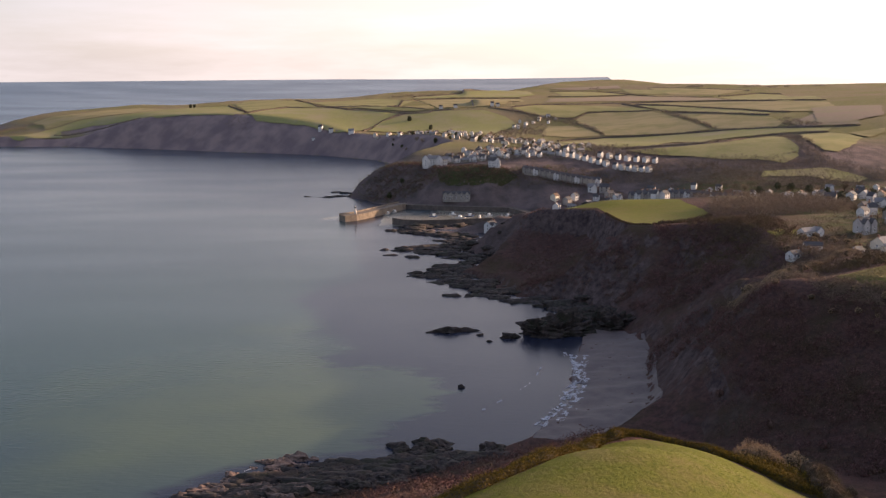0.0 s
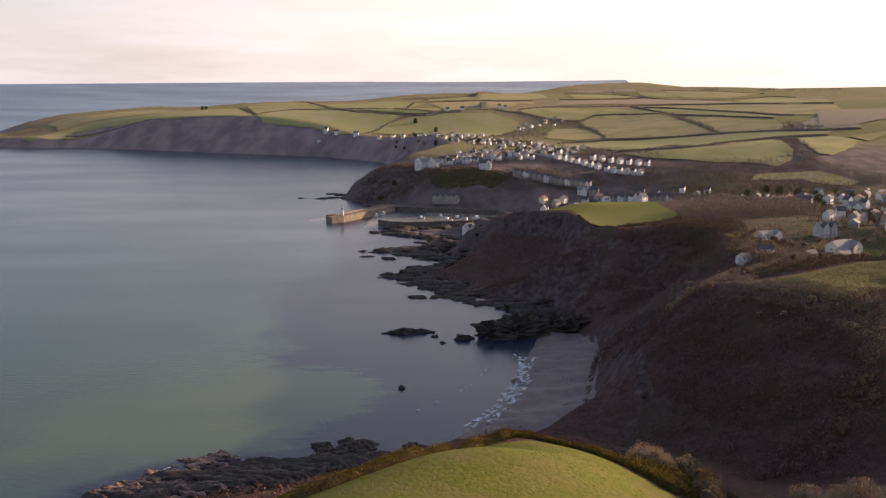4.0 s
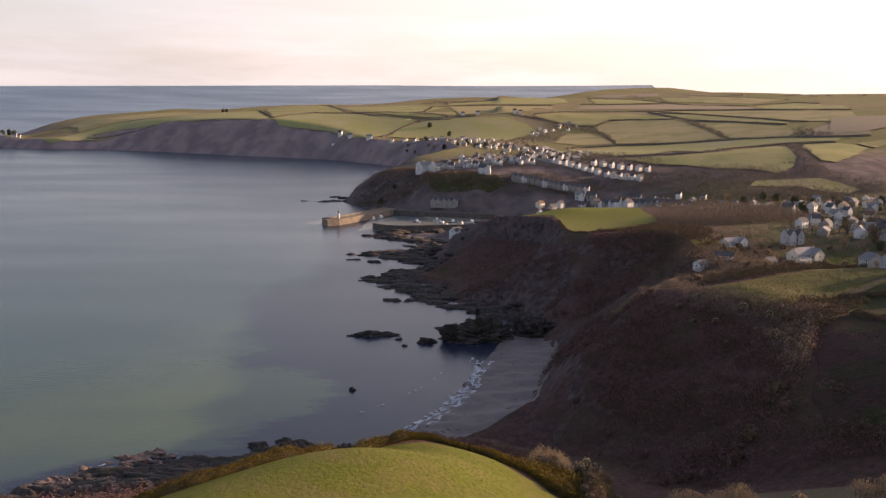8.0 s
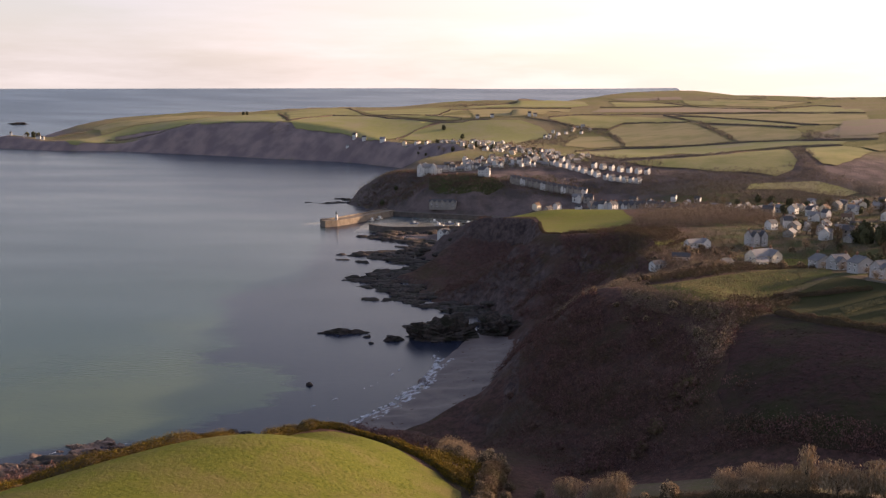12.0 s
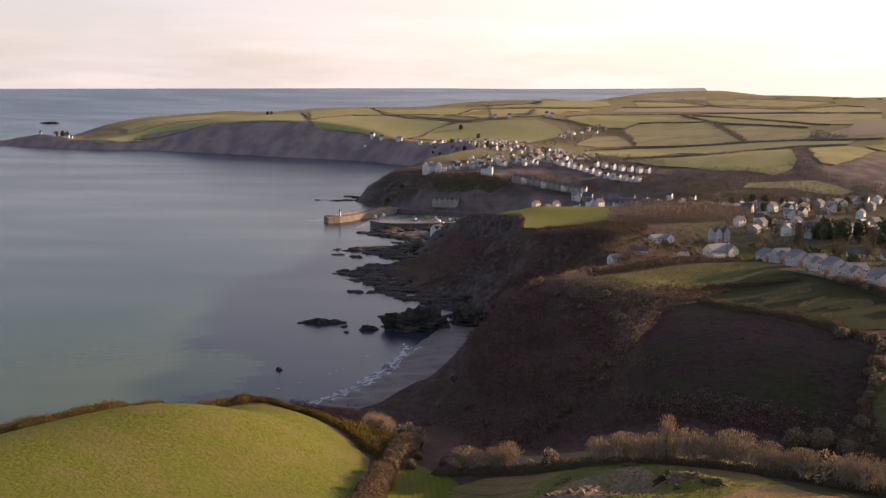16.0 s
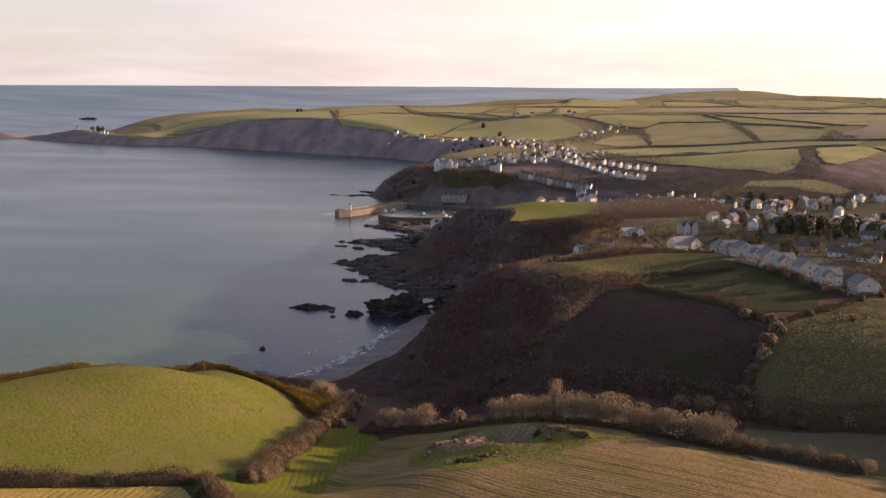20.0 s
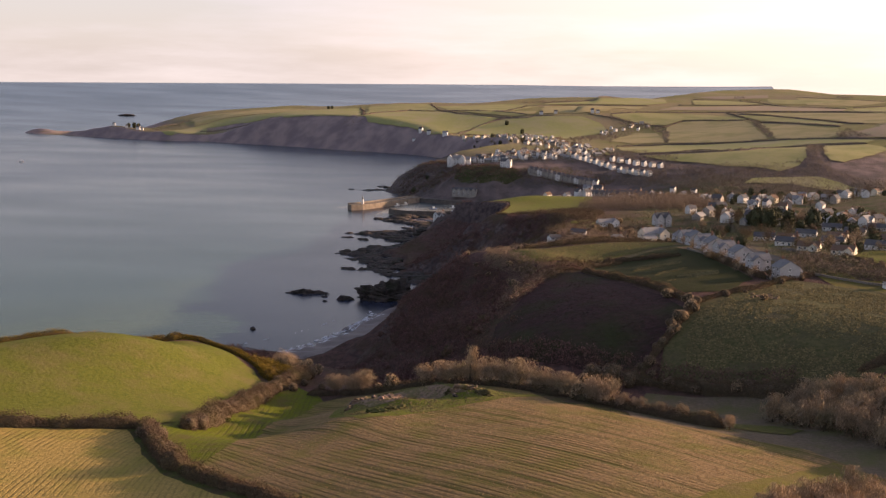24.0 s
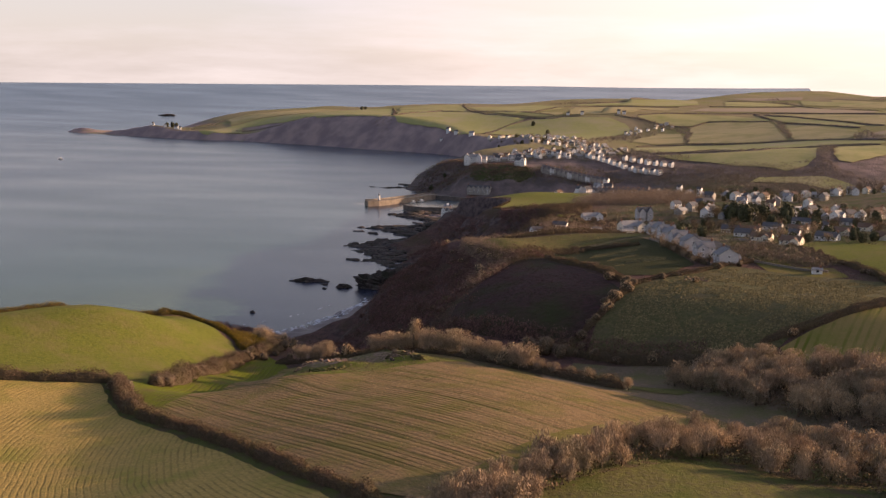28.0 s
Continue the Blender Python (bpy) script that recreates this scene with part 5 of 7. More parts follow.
def surf(line, wide, seed, label, cover=0.1):
    """Broken foam left by a wave along the water's edge."""
    rng = np.random.default_rng(seed)
    pts, wide = np.array(line, float) * K, wide * K
    cum = np.r_[0, np.cumsum(np.hypot(*np.diff(pts, axis=0).T))]
    cell = 0.34
    s, o = np.meshgrid(np.arange(0, cum[-1], cell), np.arange(-wide, wide, cell))
    s, o = s.ravel(), o.ravel()
    lacy = rough(s * 0.8 + 91 * seed, o * 1.3, 2.4, 4) - np.abs(o) / wide * 0.75
    keep = lacy > -cover
    s, o = s[keep], o[keep]
    x, y = np.interp(s, cum, pts[:, 0]), np.interp(s, cum, pts[:, 1])
    dx, dy = np.interp(s + 1, cum, pts[:, 0]) - np.interp(s - 1, cum, pts[:, 0]), np.interp(s + 1, cum, pts[:, 1]) - np.interp(s - 1, cum, pts[:, 1])
    n = np.hypot(dx, dy)
    x, y = x - dy / n * o, y + dx / n * o
    z = np.maximum(height(x, y), 0) + 0.2
    c = np.stack([x, y, z], -1)
    r = cell * rng.uniform(0.45, 0.75, len(c))[:, None]
    u, w = np.array([[1, 0, 0]]), np.array([[0, 1, 0]])
    co = np.stack([c - u * r - w * r * 0.4, c + u * r * 0.5 - w * r, c + u * r + w * r * 0.5, c - u * r * 0.4 + w * r], 1).reshape(-1, 3)
    ob = new("surf", raw_mesh("surf", co, np.arange(len(co)).reshape(-1, 4), M_FOAM))
    return tagged(ob, label, "surf", kind="stuff")


surf([(-12, 358), (-4, 372), (2, 389), (6, 400), (10, 421), (11, 441), (8, 462)], 3.0, 3, "white broken surf along the sand", 0.10)
surf([(-4, 360), (3, 379), (8, 394), (12, 410), (14, 429), (17, 450)], 3.4, 8, "lacy white foam spread over the wet sand", 0.0)
surf([(-9, 356), (0, 378), (5, 393), (9, 410), (12, 432), (12, 450)], 4.0, 11, "thin foam lace behind the breaking wave", -0.10)
surf([(-30, 374), (-18, 392), (-8, 412), (-2, 436)], 0.9, 12, "faint foam line of a low swell", -0.12)
surf([(22, 505), (28, 512), (30, 520)], 3.0, 5, "white foam between the rocks", 0.1)
surf([(-112, 302), (-98, 324), (-80, 329)], 1.0, 6, "thin white foam on the outer rocks", -0.1)


def rock_form(name, wide, deep, tall, mat, label, seed, detail=3):
    """A broken boulder or reef, flat-faceted, its foot below the water."""
    wide, deep, tall = wide * K, deep * K, tall * K
    bm = bmesh.new()
    bmesh.ops.create_icosphere(bm, subdivisions=detail, radius=1)
    for v in bm.verts:
        p = v.co.copy()
        k = 1 + 0.40 * noise.noise(p * 1.3 + Vector((seed, 0, 0))) - 0.42 * abs(noise.noise(p * 2.7 + Vector((0, seed, 0)))) + 0.26 * noise.noise(Vector((p.x * 4, p.y * 7, p.z * 9)) + Vector((0, 0, seed)))
        k *= 1.0 + 0.10 * (noise.cell(Vector((p.x * 2.2, p.y * 4.0 + p.x, p.z * 3.0 + seed))) - 0.5)
        v.co = Vector((p.x * wide * 0.5 * k, p.y * deep * 0.5 * k, p.z * tall * k))
    me = bpy.data.meshes.new(name)
    bm.to_mesh(me)
    bm.free()
    me.materials.append(mat)
    return tagged(new(name, me), label, "rock", "shore rocks")


def set_rock(ob, x, y, z, turn, size=1.0):
    ob.matrix_basis = pose(x * K, y * K, z, 0, 0, turn)
    ob.scale = (size, size, size)


set_rock(rock_form("sea_rock", 24, 6, 2.6, M_ROCK, "long flat dark reef in the bay", 1, 4), -39, 495, -0.4, 8)
set_rock(rock_form("sea_rock", 10, 7, 3.0, M_ROCK, "dark rounded rock beside the large islet", 2, 4), -13, 483, -0.3, 20)
set_rock(rock_form("sea_rock", 38, 17, 10.0, M_ROCK, "large dark hump-backed rock islet by the beach", 3, 5), 10, 489, -0.6, 6)
set_rock(rock_form("sea_rock", 28, 16, 10.0, M_ROCK, "large dark rock against the cliff foot", 9, 5), 36, 500, -0.6, -8)
set_rock(rock_form("sea_rock", 3.2, 2.4, 1.5, M_ROCK, "small black rock alone in the water", 4), -36, 404, -0.2, 0)
set_rock(rock_form("sea_rock", 5, 2.4, 1.0, M_ROCK, "low dark rock awash", 5), -26, 488, -0.2, 15)
set_rock(rock_form("sea_rock", 3, 2, 0.9, M_ROCK, "low dark rock awash", 6), -22, 476, -0.2, 15)
ISLET = (-1190.0, 2550.0)
set_rock(rock_form("islet", 56, 22, 5.0, M_ROCK, "low dark islet far out at sea", 7, 4), ISLET[0], ISLET[1], K * float(ramp(ISLET[0], ISLET[1])) - 1.0, 10)
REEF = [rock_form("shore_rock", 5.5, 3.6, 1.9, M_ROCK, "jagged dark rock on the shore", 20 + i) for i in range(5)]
REEF_WARM = [rock_form("shore_rock", 5.5, 3.4, 1.7, M_ROCK_WARM, "jagged shore rock painted in a sunlit brown", 30 + i) for i in range(4)]
taken = set()


def strew(forms, x, y, size, turn, z=None):
    i = rnd.randrange(len(forms))
    z = max(ground_at(x, y), -0.7) - 0.1 if z is None else z
    if forms[i].name in taken:
        c = copy_thing(forms[i], pose(x * K, y * K, z, rnd.uniform(-8, 8), rnd.uniform(-8, 8), turn))
        c.scale = (size, size * rnd.uniform(0.8, 1.2), size * rnd.uniform(0.6, 1.0))
    else:
        taken.add(forms[i].name)
        set_rock(forms[i], x, y, z, turn, size)


# rocks on the sunlit left take the paler tone
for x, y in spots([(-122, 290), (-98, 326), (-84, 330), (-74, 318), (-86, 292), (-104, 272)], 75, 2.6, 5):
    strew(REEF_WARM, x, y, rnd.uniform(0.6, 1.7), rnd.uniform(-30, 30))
for x, y in spots([(-84, 322), (-66, 330), (-48, 345), (-34, 330), (-22, 336), (-28, 312), (-60, 298), (-86, 296)], 85, 2.4, 6):
    strew(REEF, x, y, rnd.uniform(0.6, 1.9), rnd.uniform(-30, 30))
def rock_band(places, label):
    """Rocks too many to count, joined into one band."""
    forms_co = [np.array([v.co for v in f.data.vertices]) for f in REEF]
    forms_tri = [np.array([p.vertices for p in f.data.polygons]) for f in REEF]
    co, tri, k = [], [], 0
    for x, y, size in places:
        i = rnd.randrange(len(REEF))
        a = rnd.uniform(-0.5, 0.5)
        c = forms_co[i] * np.array([size * rnd.uniform(1.0, 1.9), size * rnd.uniform(0.8, 1.2), size * rnd.uniform(0.35, 0.8)])
        c = np.stack([c[:, 0] * math.cos(a) - c[:, 1] * math.sin(a), c[:, 0] * math.sin(a) + c[:, 1] * math.cos(a), c[:, 2]], -1)
        co.append(c + np.array([x * K, y * K, max(ground_at(x, y), -0.7) - 0.1]))
        tri.append(forms_tri[i] + k)
        k += len(c)
    ob = new("rock_band", raw_mesh("rock_band", np.concatenate(co), np.concatenate(tri), M_ROCK))
    tagged(ob, label, "rocks", kind="stuff")


foot = []
for (ax, ay), (bx, by) in zip(COAST_CLIFF[:15], COAST_CLIFF[1:16]):
    for _ in range(int(math.hypot(bx - ax, by - ay) / 1.3)):
        u = rnd.random()
        foot.append((ax + (bx - ax) * u + rnd.gauss(2, 6), ay + (by - ay) * u + rnd.gauss(0, 5), rnd.uniform(0.7, 2.2)))
rock_band(foot, "dark broken rocks along the foot of the cliffs")
reefs = []
for cx, cy, n, sx, sy in ((-52, 641, 20, 7, 3), (-64, 738, 20, 7, 3), (-72, 826, 10, 5, 3), (-146, 1066, 22, 12, 4), (-138, 1100, 8, 8, 5), (-30, 616, 14, 9, 3), (-22, 576, 14, 9, 3), (-20, 740, 40, 24, 16)):
    reefs += [(cx + rnd.gauss(0, sx), cy + rnd.gauss(0, sy), rnd.uniform(0.6, 1.8)) for _ in range(n)]
rock_band([(x, y, rnd.uniform(0.8, 2.2)) for x, y in spots([(-114, 275), (-98, 296), (-70, 306), (-38, 314), (-22, 326), (-40, 332), (-76, 322), (-104, 308), (-122, 285)], 130, 2.6, 77)], "dark broken ledges below the headland")
rock_band(reefs, "low dark reefs running out into the sea")


def heap(wide, deep, tall, mat, label, seed, x, y, turn, name="earth_mound"):
    ob = rock_form(name, wide, deep, tall, mat, label, seed, 4)
    ob["category"], ob["group"] = "mound", "earth mounds"
    set_rock(ob, x, y, ground_at(x, y) - 0.25, turn)


draped("turf", [(76, 163), (88, 146), (96, 149), (106, 160), (118, 174), (126, 180), (114, 184), (102, 198), (87, 202), (78, 196), (74, 178)], M_PASTURE, "bright rank turf round the old pit", 2.0, 0.30, "grass")
draped("spoil_ground", [(79, 172), (84, 186), (92, 192), (101, 188), (104, 180), (100, 173), (94, 168), (86, 165)], M_SPOIL, "bare trampled ground of an old pit", 1.6, 0.40, "bare ground")
for i, (w, d, h, m, x, y, a) in enumerate([(7, 3, 0.9, M_SPOIL, 82, 173, 35), (8, 3, 1.3, M_ROCK_WARM, 88, 175, 50), (5, 2.4, 0.9, M_SPOIL, 92, 173, 20), (8, 4, 1.3, M_SPOIL, 107, 177, 0), (6, 3, 1.6, M_TUSSOCK, 104, 181, 20), (6, 3, 1.2, M_TUSSOCK, 112, 175, -20),
                                          (7, 4, 1.1, M_SLOPE, 90, 155, 15), (7, 3.5, 1.2, M_TUSSOCK, 93, 160, 25), (6, 2.4, 0.9, M_TUSSOCK, 98, 193, -30), (7, 2.4, 0.8, M_TUSSOCK, 84, 190, 60), (4, 2.2, 0.8, M_SPOIL, 80, 168, 60)]):
    heap(w, d, h * 1.3, m, "rough earth heap beside the stubble field", 50 + i, x, y, a)
for i in range(26):
    ob = rock_form("boulder", 1.4, 1.0, 0.6, M_ROCK_WARM if i % 3 else M_SPOIL, "pale broken stone on the edge of the old pit", 170 + i, 2)
    ob["group"] = "pit stones"
    x, y = ((87, 175), (107, 177), (82, 172))[i % 3]
    x, y = x + rnd.gauss(0, 2.4), y + rnd.gauss(0, 1.6)
    set_rock(ob, x, y, ground_at(x, y) + 0.6, rnd.uniform(0, 360), rnd.uniform(0.6, 1.3))
for i in range(14):
    ob = rock_form("boulder", 1.7, 1.3, 0.7, M_SPOIL, "pale broken stone dumped at the field corner", 70 + i, 2)
    ob["group"] = "dumped stones"
    x, y = 186 + rnd.gauss(0, 2.6), 267 + rnd.gauss(0, 1.6)
    set_rock(ob, x, y, ground_at(x, y) + 0.1, rnd.uniform(0, 360), rnd.uniform(0.7, 1.3))


# ---- harbour ----
def sea_wall(name, line, width, top, mat, label, parapet=0.0, side=1, foot=-3.0):
    """A masonry pier along a line: battered body, coping course, and a parapet on one side."""
    root = new(name, None)
    pts, width, top = [Vector(p) * K for p in line], width * K, top * K
    body, cope, guard = Shape(), Shape(), Shape()
    ring = []
    for i, p in enumerate(pts):
        d = (pts[min(i + 1, len(pts) - 1)] - pts[max(i - 1, 0)]).normalized()
        ring.append((p, Vector((-d.y, d.x))))

    def sweep(shape, profile):
        rows = [[(p.x + nn.x * o, p.y + nn.y * o, z) for o, z in profile] for p, nn in ring]
        m = len(profile)
        faces = [(i * m + k, i * m + (k + 1) % m, (i + 1) * m + (k + 1) % m, (i + 1) * m + k) for i in range(len(rows) - 1) for k in range(m)]
        faces += [tuple(range(m)), tuple(range(len(rows) * m - 1, (len(rows) - 1) * m - 1, -1))]
        shape.add([q for row in rows for q in row], faces)

    w = width / 2
    sweep(body, [(-w - 0.7, foot), (w + 0.7, foot), (w, top - 0.4), (-w, top - 0.4)])
    sweep(cope, [(-w - 0.15, top - 0.4), (w + 0.15, top - 0.4), (w + 0.15, top), (-w - 0.15, top)])
    part("masonry", body.done("masonry", mat), root)
    part("coping", cope.done("coping", mat), root)
    if parapet:
        sweep(guard, [(side * (w - 0.9), top + 0.004), (side * w, top + 0.004), (side * w, top + parapet), (side * (w - 0.9), top + parapet)])
        part("parapet", guard.done("parapet", mat), root)
    return tagged(root, label, "pier")


sea_wall("pier", [(-124, 884), (-116, 890), (-106, 908), (-95, 930), (-86, 950), (-78, 966)], 9.0, 5.0, M_STONE, "sunlit stone outer pier of the harbour", 1.5, 1)
sea_wall("pier", [(-80, 868), (-73, 858), (-60, 853), (-40, 855), (-18, 860), (8, 866), (24, 870)], 6.0, 4.2, M_QUAY, "dark curved inner harbour pier", 0.9, -1)
sea_wall("quay", [(24, 870), (30, 900), (16, 936), (-30, 948), (-72, 964), (-82, 972)], 7.0, 4.0, M_QUAY, "dark stone quay along the harbour", 0.0)


def lighthouse(x, y, z):
    root = new("lighthouse", None)
    root.matrix_basis = pose(x * K, y * K, z)
    root.scale = (1.15, 1.15, 1.15)
    part("tower", Shape().tube([(0, 0, 0), (0, 0, 0.4), (0, 0, 4.6), (0, 0, 4.9)], [1.35, 1.2, 0.95, 1.25], 12).done("tower", M_WHITE), root, "white painted tower")
    part("lantern", Shape().tube([(0, 0, 4.9), (0, 0, 6.4)], [0.75, 0.75], 8).done("lantern", M_GLASS), root, "glazed lantern room")
    part("dome", Shape().tube([(0, 0, 6.4), (0, 0, 6.9), (0, 0, 7.3), (0, 0, 7.6)], [0.95, 0.75, 0.35, 0.05], 10).done("dome", M_METAL, True), root, "grey metal dome")
    part("rail", Shape().tube([(1.2, 0, 4.9), (1.2, 0, 5.7)], [0.04, 0.04], 4).tube([(-1.2, 0, 4.9), (-1.2, 0, 5.7)], [0.04, 0.04], 4).done("rail", M_METAL), root)
    part("door", Shape().box(-0.4, -1.32, 0.0, 0.4, -1.15, 1.9).done("door", M_DOOR), root)
    tagged(root, "small white lighthouse on the end of the stone pier", "lighthouse")


lighthouse(-114, 893, 5.0 * K)


def boat(x, y, turn, long, hull, label, mast=True):
    root = new("fishing_boat", None)
    root.matrix_basis = pose(x * K, y * K, 0, 0, 0, turn)
    w = long * 0.17
    ends = [(-long / 2, w * 0.75, -0.3), (-long * 0.2, w, -0.4), (long * 0.2, w * 0.95, -0.4), (long / 2, 0.06, -0.1)]
    sh = Shape()
    rows = [[(x_, -b, 1.0 + 0.25 * max(0, x_ / long)), (x_, -b * 0.6, z_), (x_, b * 0.6, z_), (x_, b, 1.0 + 0.25 * max(0, x_ / long))] for x_, b, z_ in ends]
    sh.add([p for r in rows for p in r], [(i * 4 + k, i * 4 + k + 1, i * 4 + k + 5, i * 4 + k + 4) for i in range(3) for k in range(3)] + [(0, 1, 2, 3)])
    part("hull", sh.done("hull", hull), root)
    part("deck", Shape().add([(x_, s * b * 0.96, 0.92) for x_, b, _ in ends for s in (-1, 1)], [(i * 2, i * 2 + 2, i * 2 + 3, i * 2 + 1) for i in range(3)]).done("deck", M_DECK), root)
    part("wheelhouse", Shape().box(-long * 0.1, -w * 0.55, 0.92, long * 0.16, w * 0.55, 2.9).box(-long * 0.13, -w * 0.65, 2.9, long * 0.2, w * 0.65, 3.05).done("wheelhouse", M_FRAME), root, "white wheelhouse")
    part("windscreen", Shape().box(long * 0.16, -w * 0.45, 2.0, long * 0.16 + 0.05, w * 0.45, 2.7).done("windscreen", M_GLASS), root)
    if mast:
        part("mast", Shape().tube([(-long * 0.2, 0, 0.9), (-long * 0.2, 0, 6.5)], [0.09, 0.05], 6).tube([(-long * 0.2, 0, 3.2), (-long * 0.45, 0, 4.2)], [0.05, 0.04], 5).done("mast", M_METAL), root)
    tagged(root, label, "boat", "boats in the harbour")


for x, y, a, n, h in [(-50, 908, 30, 9, M_HULL_BLUE), (-28, 898, 160, 11, M_HULL), (-20, 908, 10, 10, M_HULL_BLUE), (-12, 896, 70, 8, M_HULL), (-4, 908, 40, 10, M_HULL), (6, 892, 100, 9, M_HULL_BLUE),
                      (12, 904, 140, 8, M_HULL), (-34, 920, 20, 8, M_HULL), (-84, 938, 62, 11, M_HULL), (-89, 926, 62, 9, M_HULL), (2, 884, 20, 7, M_HULL)]:
    boat(x, y, a, n, h, "blue fishing boat moored in the harbour" if h is M_HULL_BLUE else "white fishing boat moored in the harbour")
boat(-736, 1333, 200, 9, M_HULL, "small white motor boat out in the bay", False)


# ---- houses ----
PANE = Shape().box(-0.48, -0.05, 0.06, 0.48, 0.0, 1.24).done("pane", M_GLASS)
FRAME = Shape().box(-0.60, -0.03, -0.08, -0.48, 0.02, 1.36).box(0.48, -0.03, -0.08, 0.60, 0.02, 1.36).box(-0.48, -0.03, 1.24, 0.48, 0.02, 1.36).box(-0.70, -0.10, -0.14, 0.70, 0.02, 0.06).box(
    -0.03, -0.06, 0.06, 0.03, -0.052, 1.24).done("window", M_FRAME)
DOOR = Shape().box(-0.5, -0.06, 0.0, 0.5, 0.0, 2.05).done("door", M_DOOR)
PLAIN_PANE = Shape().box(-0.55, -0.05, 0.0, 0.55, 0.0, 1.35).done("window", M_GLASS)


def building(name, label, volumes, wall, roof, group, category="house", near=False, chimneys=1):
    """A house of one or more gabled volumes: (centre x, y, width, depth, wall height, roof rise, ridge axis)."""
    root = new(name, None)
    for n, (cx, cy, w, d, h, rise, ridge) in enumerate(volumes):
        turn = 0 if ridge == "x" else 90
        if ridge == "y":
            w, d = d, w
        at = pose(cx, cy, 0, 0, 0, turn)
        x, y = w / 2, d / 2
        sh = Shape().add([(-x, -y, -2.5), (x, -y, -2.5), (x, y, -2.5), (-x, y, -2.5), (-x, -y, h), (x, -y, h), (x, y, h), (-x, y, h), (-x, 0, h + rise), (x, 0, h + rise)],
                         [(0, 1, 5, 4), (1, 2, 6, 9, 5), (2, 3, 7, 6), (3, 0, 4, 8, 7), (4, 5, 9, 8), (6, 7, 8, 9)])
        part("wall", sh.done("wall", wall), root, at=at)
        o, g, t = 0.4, 0.3, 0.18
        k = rise / y
        top = Shape()
        for s in (-1, 1):
            lo, hi = (s * (y + o), h - o * k), (0, h + rise)
            top.add([(-x - g, lo[0], lo[1] + 0.03), (x + g, lo[0], lo[1] + 0.03), (x + g, hi[0], hi[1] + 0.03), (-x - g, hi[0], hi[1] + 0.03),
                     (-x - g, lo[0], lo[1] + t), (x + g, lo[0], lo[1] + t), (x + g, hi[0], hi[1] + t), (-x - g, hi[0], hi[1] + t)],
                    [(3, 2, 1, 0), (4, 5, 6, 7), (0, 1, 5, 4), (2, 3, 7, 6), (1, 2, 6, 5), (3, 0, 4, 7)])
        part("roof", top.done("roof", roof), root, at=at)
        for c in range(chimneys if n == 0 else 0):
            cx_ = (x - 0.7) * (1 if c == 0 else -1)
            stack = part("chimney", Shape().box(cx_ - 0.4, -0.5, h + rise - 0.9, cx_ + 0.4, 0.5, h + rise + 1.1).box(cx_ - 0.5, -0.6, h + rise + 1.1, cx_ + 0.5, 0.6, h + rise + 1.25).done("chimney", M_BRICK), root, at=at)
            if near:
                part("pot", Shape().tube([(cx_, 0, h + rise + 1.25), (cx_, 0, h + rise + 1.75)], [0.16, 0.13], 8).done("pot", M_POT), stack)
        floors = [0.9] + ([3.5] if h > 4.2 else []) + ([6.1] if h > 7.2 else [])
        for fl, z in enumerate(floors):
            m = max(1, int(w / (3.0 if near else 3.6)))
            for i in range(m):
                wx = -x + w * (i + 0.5) / m
                for side in (0, 180):
                    if fl == 0 and side == 0 and i == m // 2 and near:
                        part("door", DOOR, root, at=at @ pose(0, 0, 0, 0, 0, side) @ pose(wx, -y, 0))
                        continue
                    spot = at @ pose(0, 0, 0, 0, 0, side) @ pose(wx, -y, z)
                    if near:
                        part("pane", PANE, part("window", FRAME, root, at=spot))
                    elif side == 0:
                        part("window", PLAIN_PANE, root, at=spot)
            for side in (90, 270):
                spot = at @ pose(0, 0, 0, 0, 0, side) @ pose(0, -x, z)
                if near:
                    part("pane", PANE, part("window", FRAME, root, at=spot))
    return tagged(root, label, category, group)


def stand(ob, x, y, turn, size=1.0):
    ob.matrix_basis = pose(x * K, y * K, ground_at(x, y) + 0.1, 0, 0, turn)
    ob.scale = (size, size, size)
    return ob


class Homes(Kinds):
    def place(self, i, x, y, turn, size=1.0):
        i %= len(self.forms)
        if i not in self.used:
            self.used.add(i)
            return stand(self.forms[i], x, y, turn, size)
        return stand(copy_thing(self.forms[i], Matrix()), x, y, turn, size)


# the estate above the valley
NEW_HOMES = Homes([building("estate_house", "white rendered estate house with a grey slate roof", [(0, 0, 9.5, 8.0, 5.2, 2.8, "x"), (-2.2, -4.2, 5.0, 3.0, 5.0, 2.2, "y")], M_DULL_WHITE, M_SLATE_MID, "estate houses", near=True),
                   building("estate_house", "pale estate house with a forward grey gable", [(0, 0, 10.0, 8.5, 5.2, 3.0, "y"), (4.8, 1.0, 5.0, 6.0, 2.8, 1.8, "x")], M_DULL_WHITE, M_SLATE_MID, "estate houses", near=True)])
for i, (x, y, a) in enumerate([(197, 301, 20), (189, 315, 18), (184, 330, 20), (179, 345, 22), (176, 360, 20), (173, 376, 22), (170, 392, 20), (167, 410, 24), (165, 428, 20)]):
    NEW_HOMES.place(i + 1, x, y, a, 0.92)
BUNGALOWS = Homes([building("bungalow", "low bungalow with a dark roof and white sunlit gable", [(0, 0, 13.0, 8.0, 2.7, 2.4, "x")], M_WHITE, M_SLATE, "bungalows", near=True),
                   building("bungalow", "low bungalow with a brown tiled roof", [(0, 0, 12.0, 8.5, 2.7, 2.5, "x"), (3.0, -3.6, 5.0, 5.0, 2.7, 1.9, "y")], M_CREAM, M_TILE, "bungalows", near=True)])
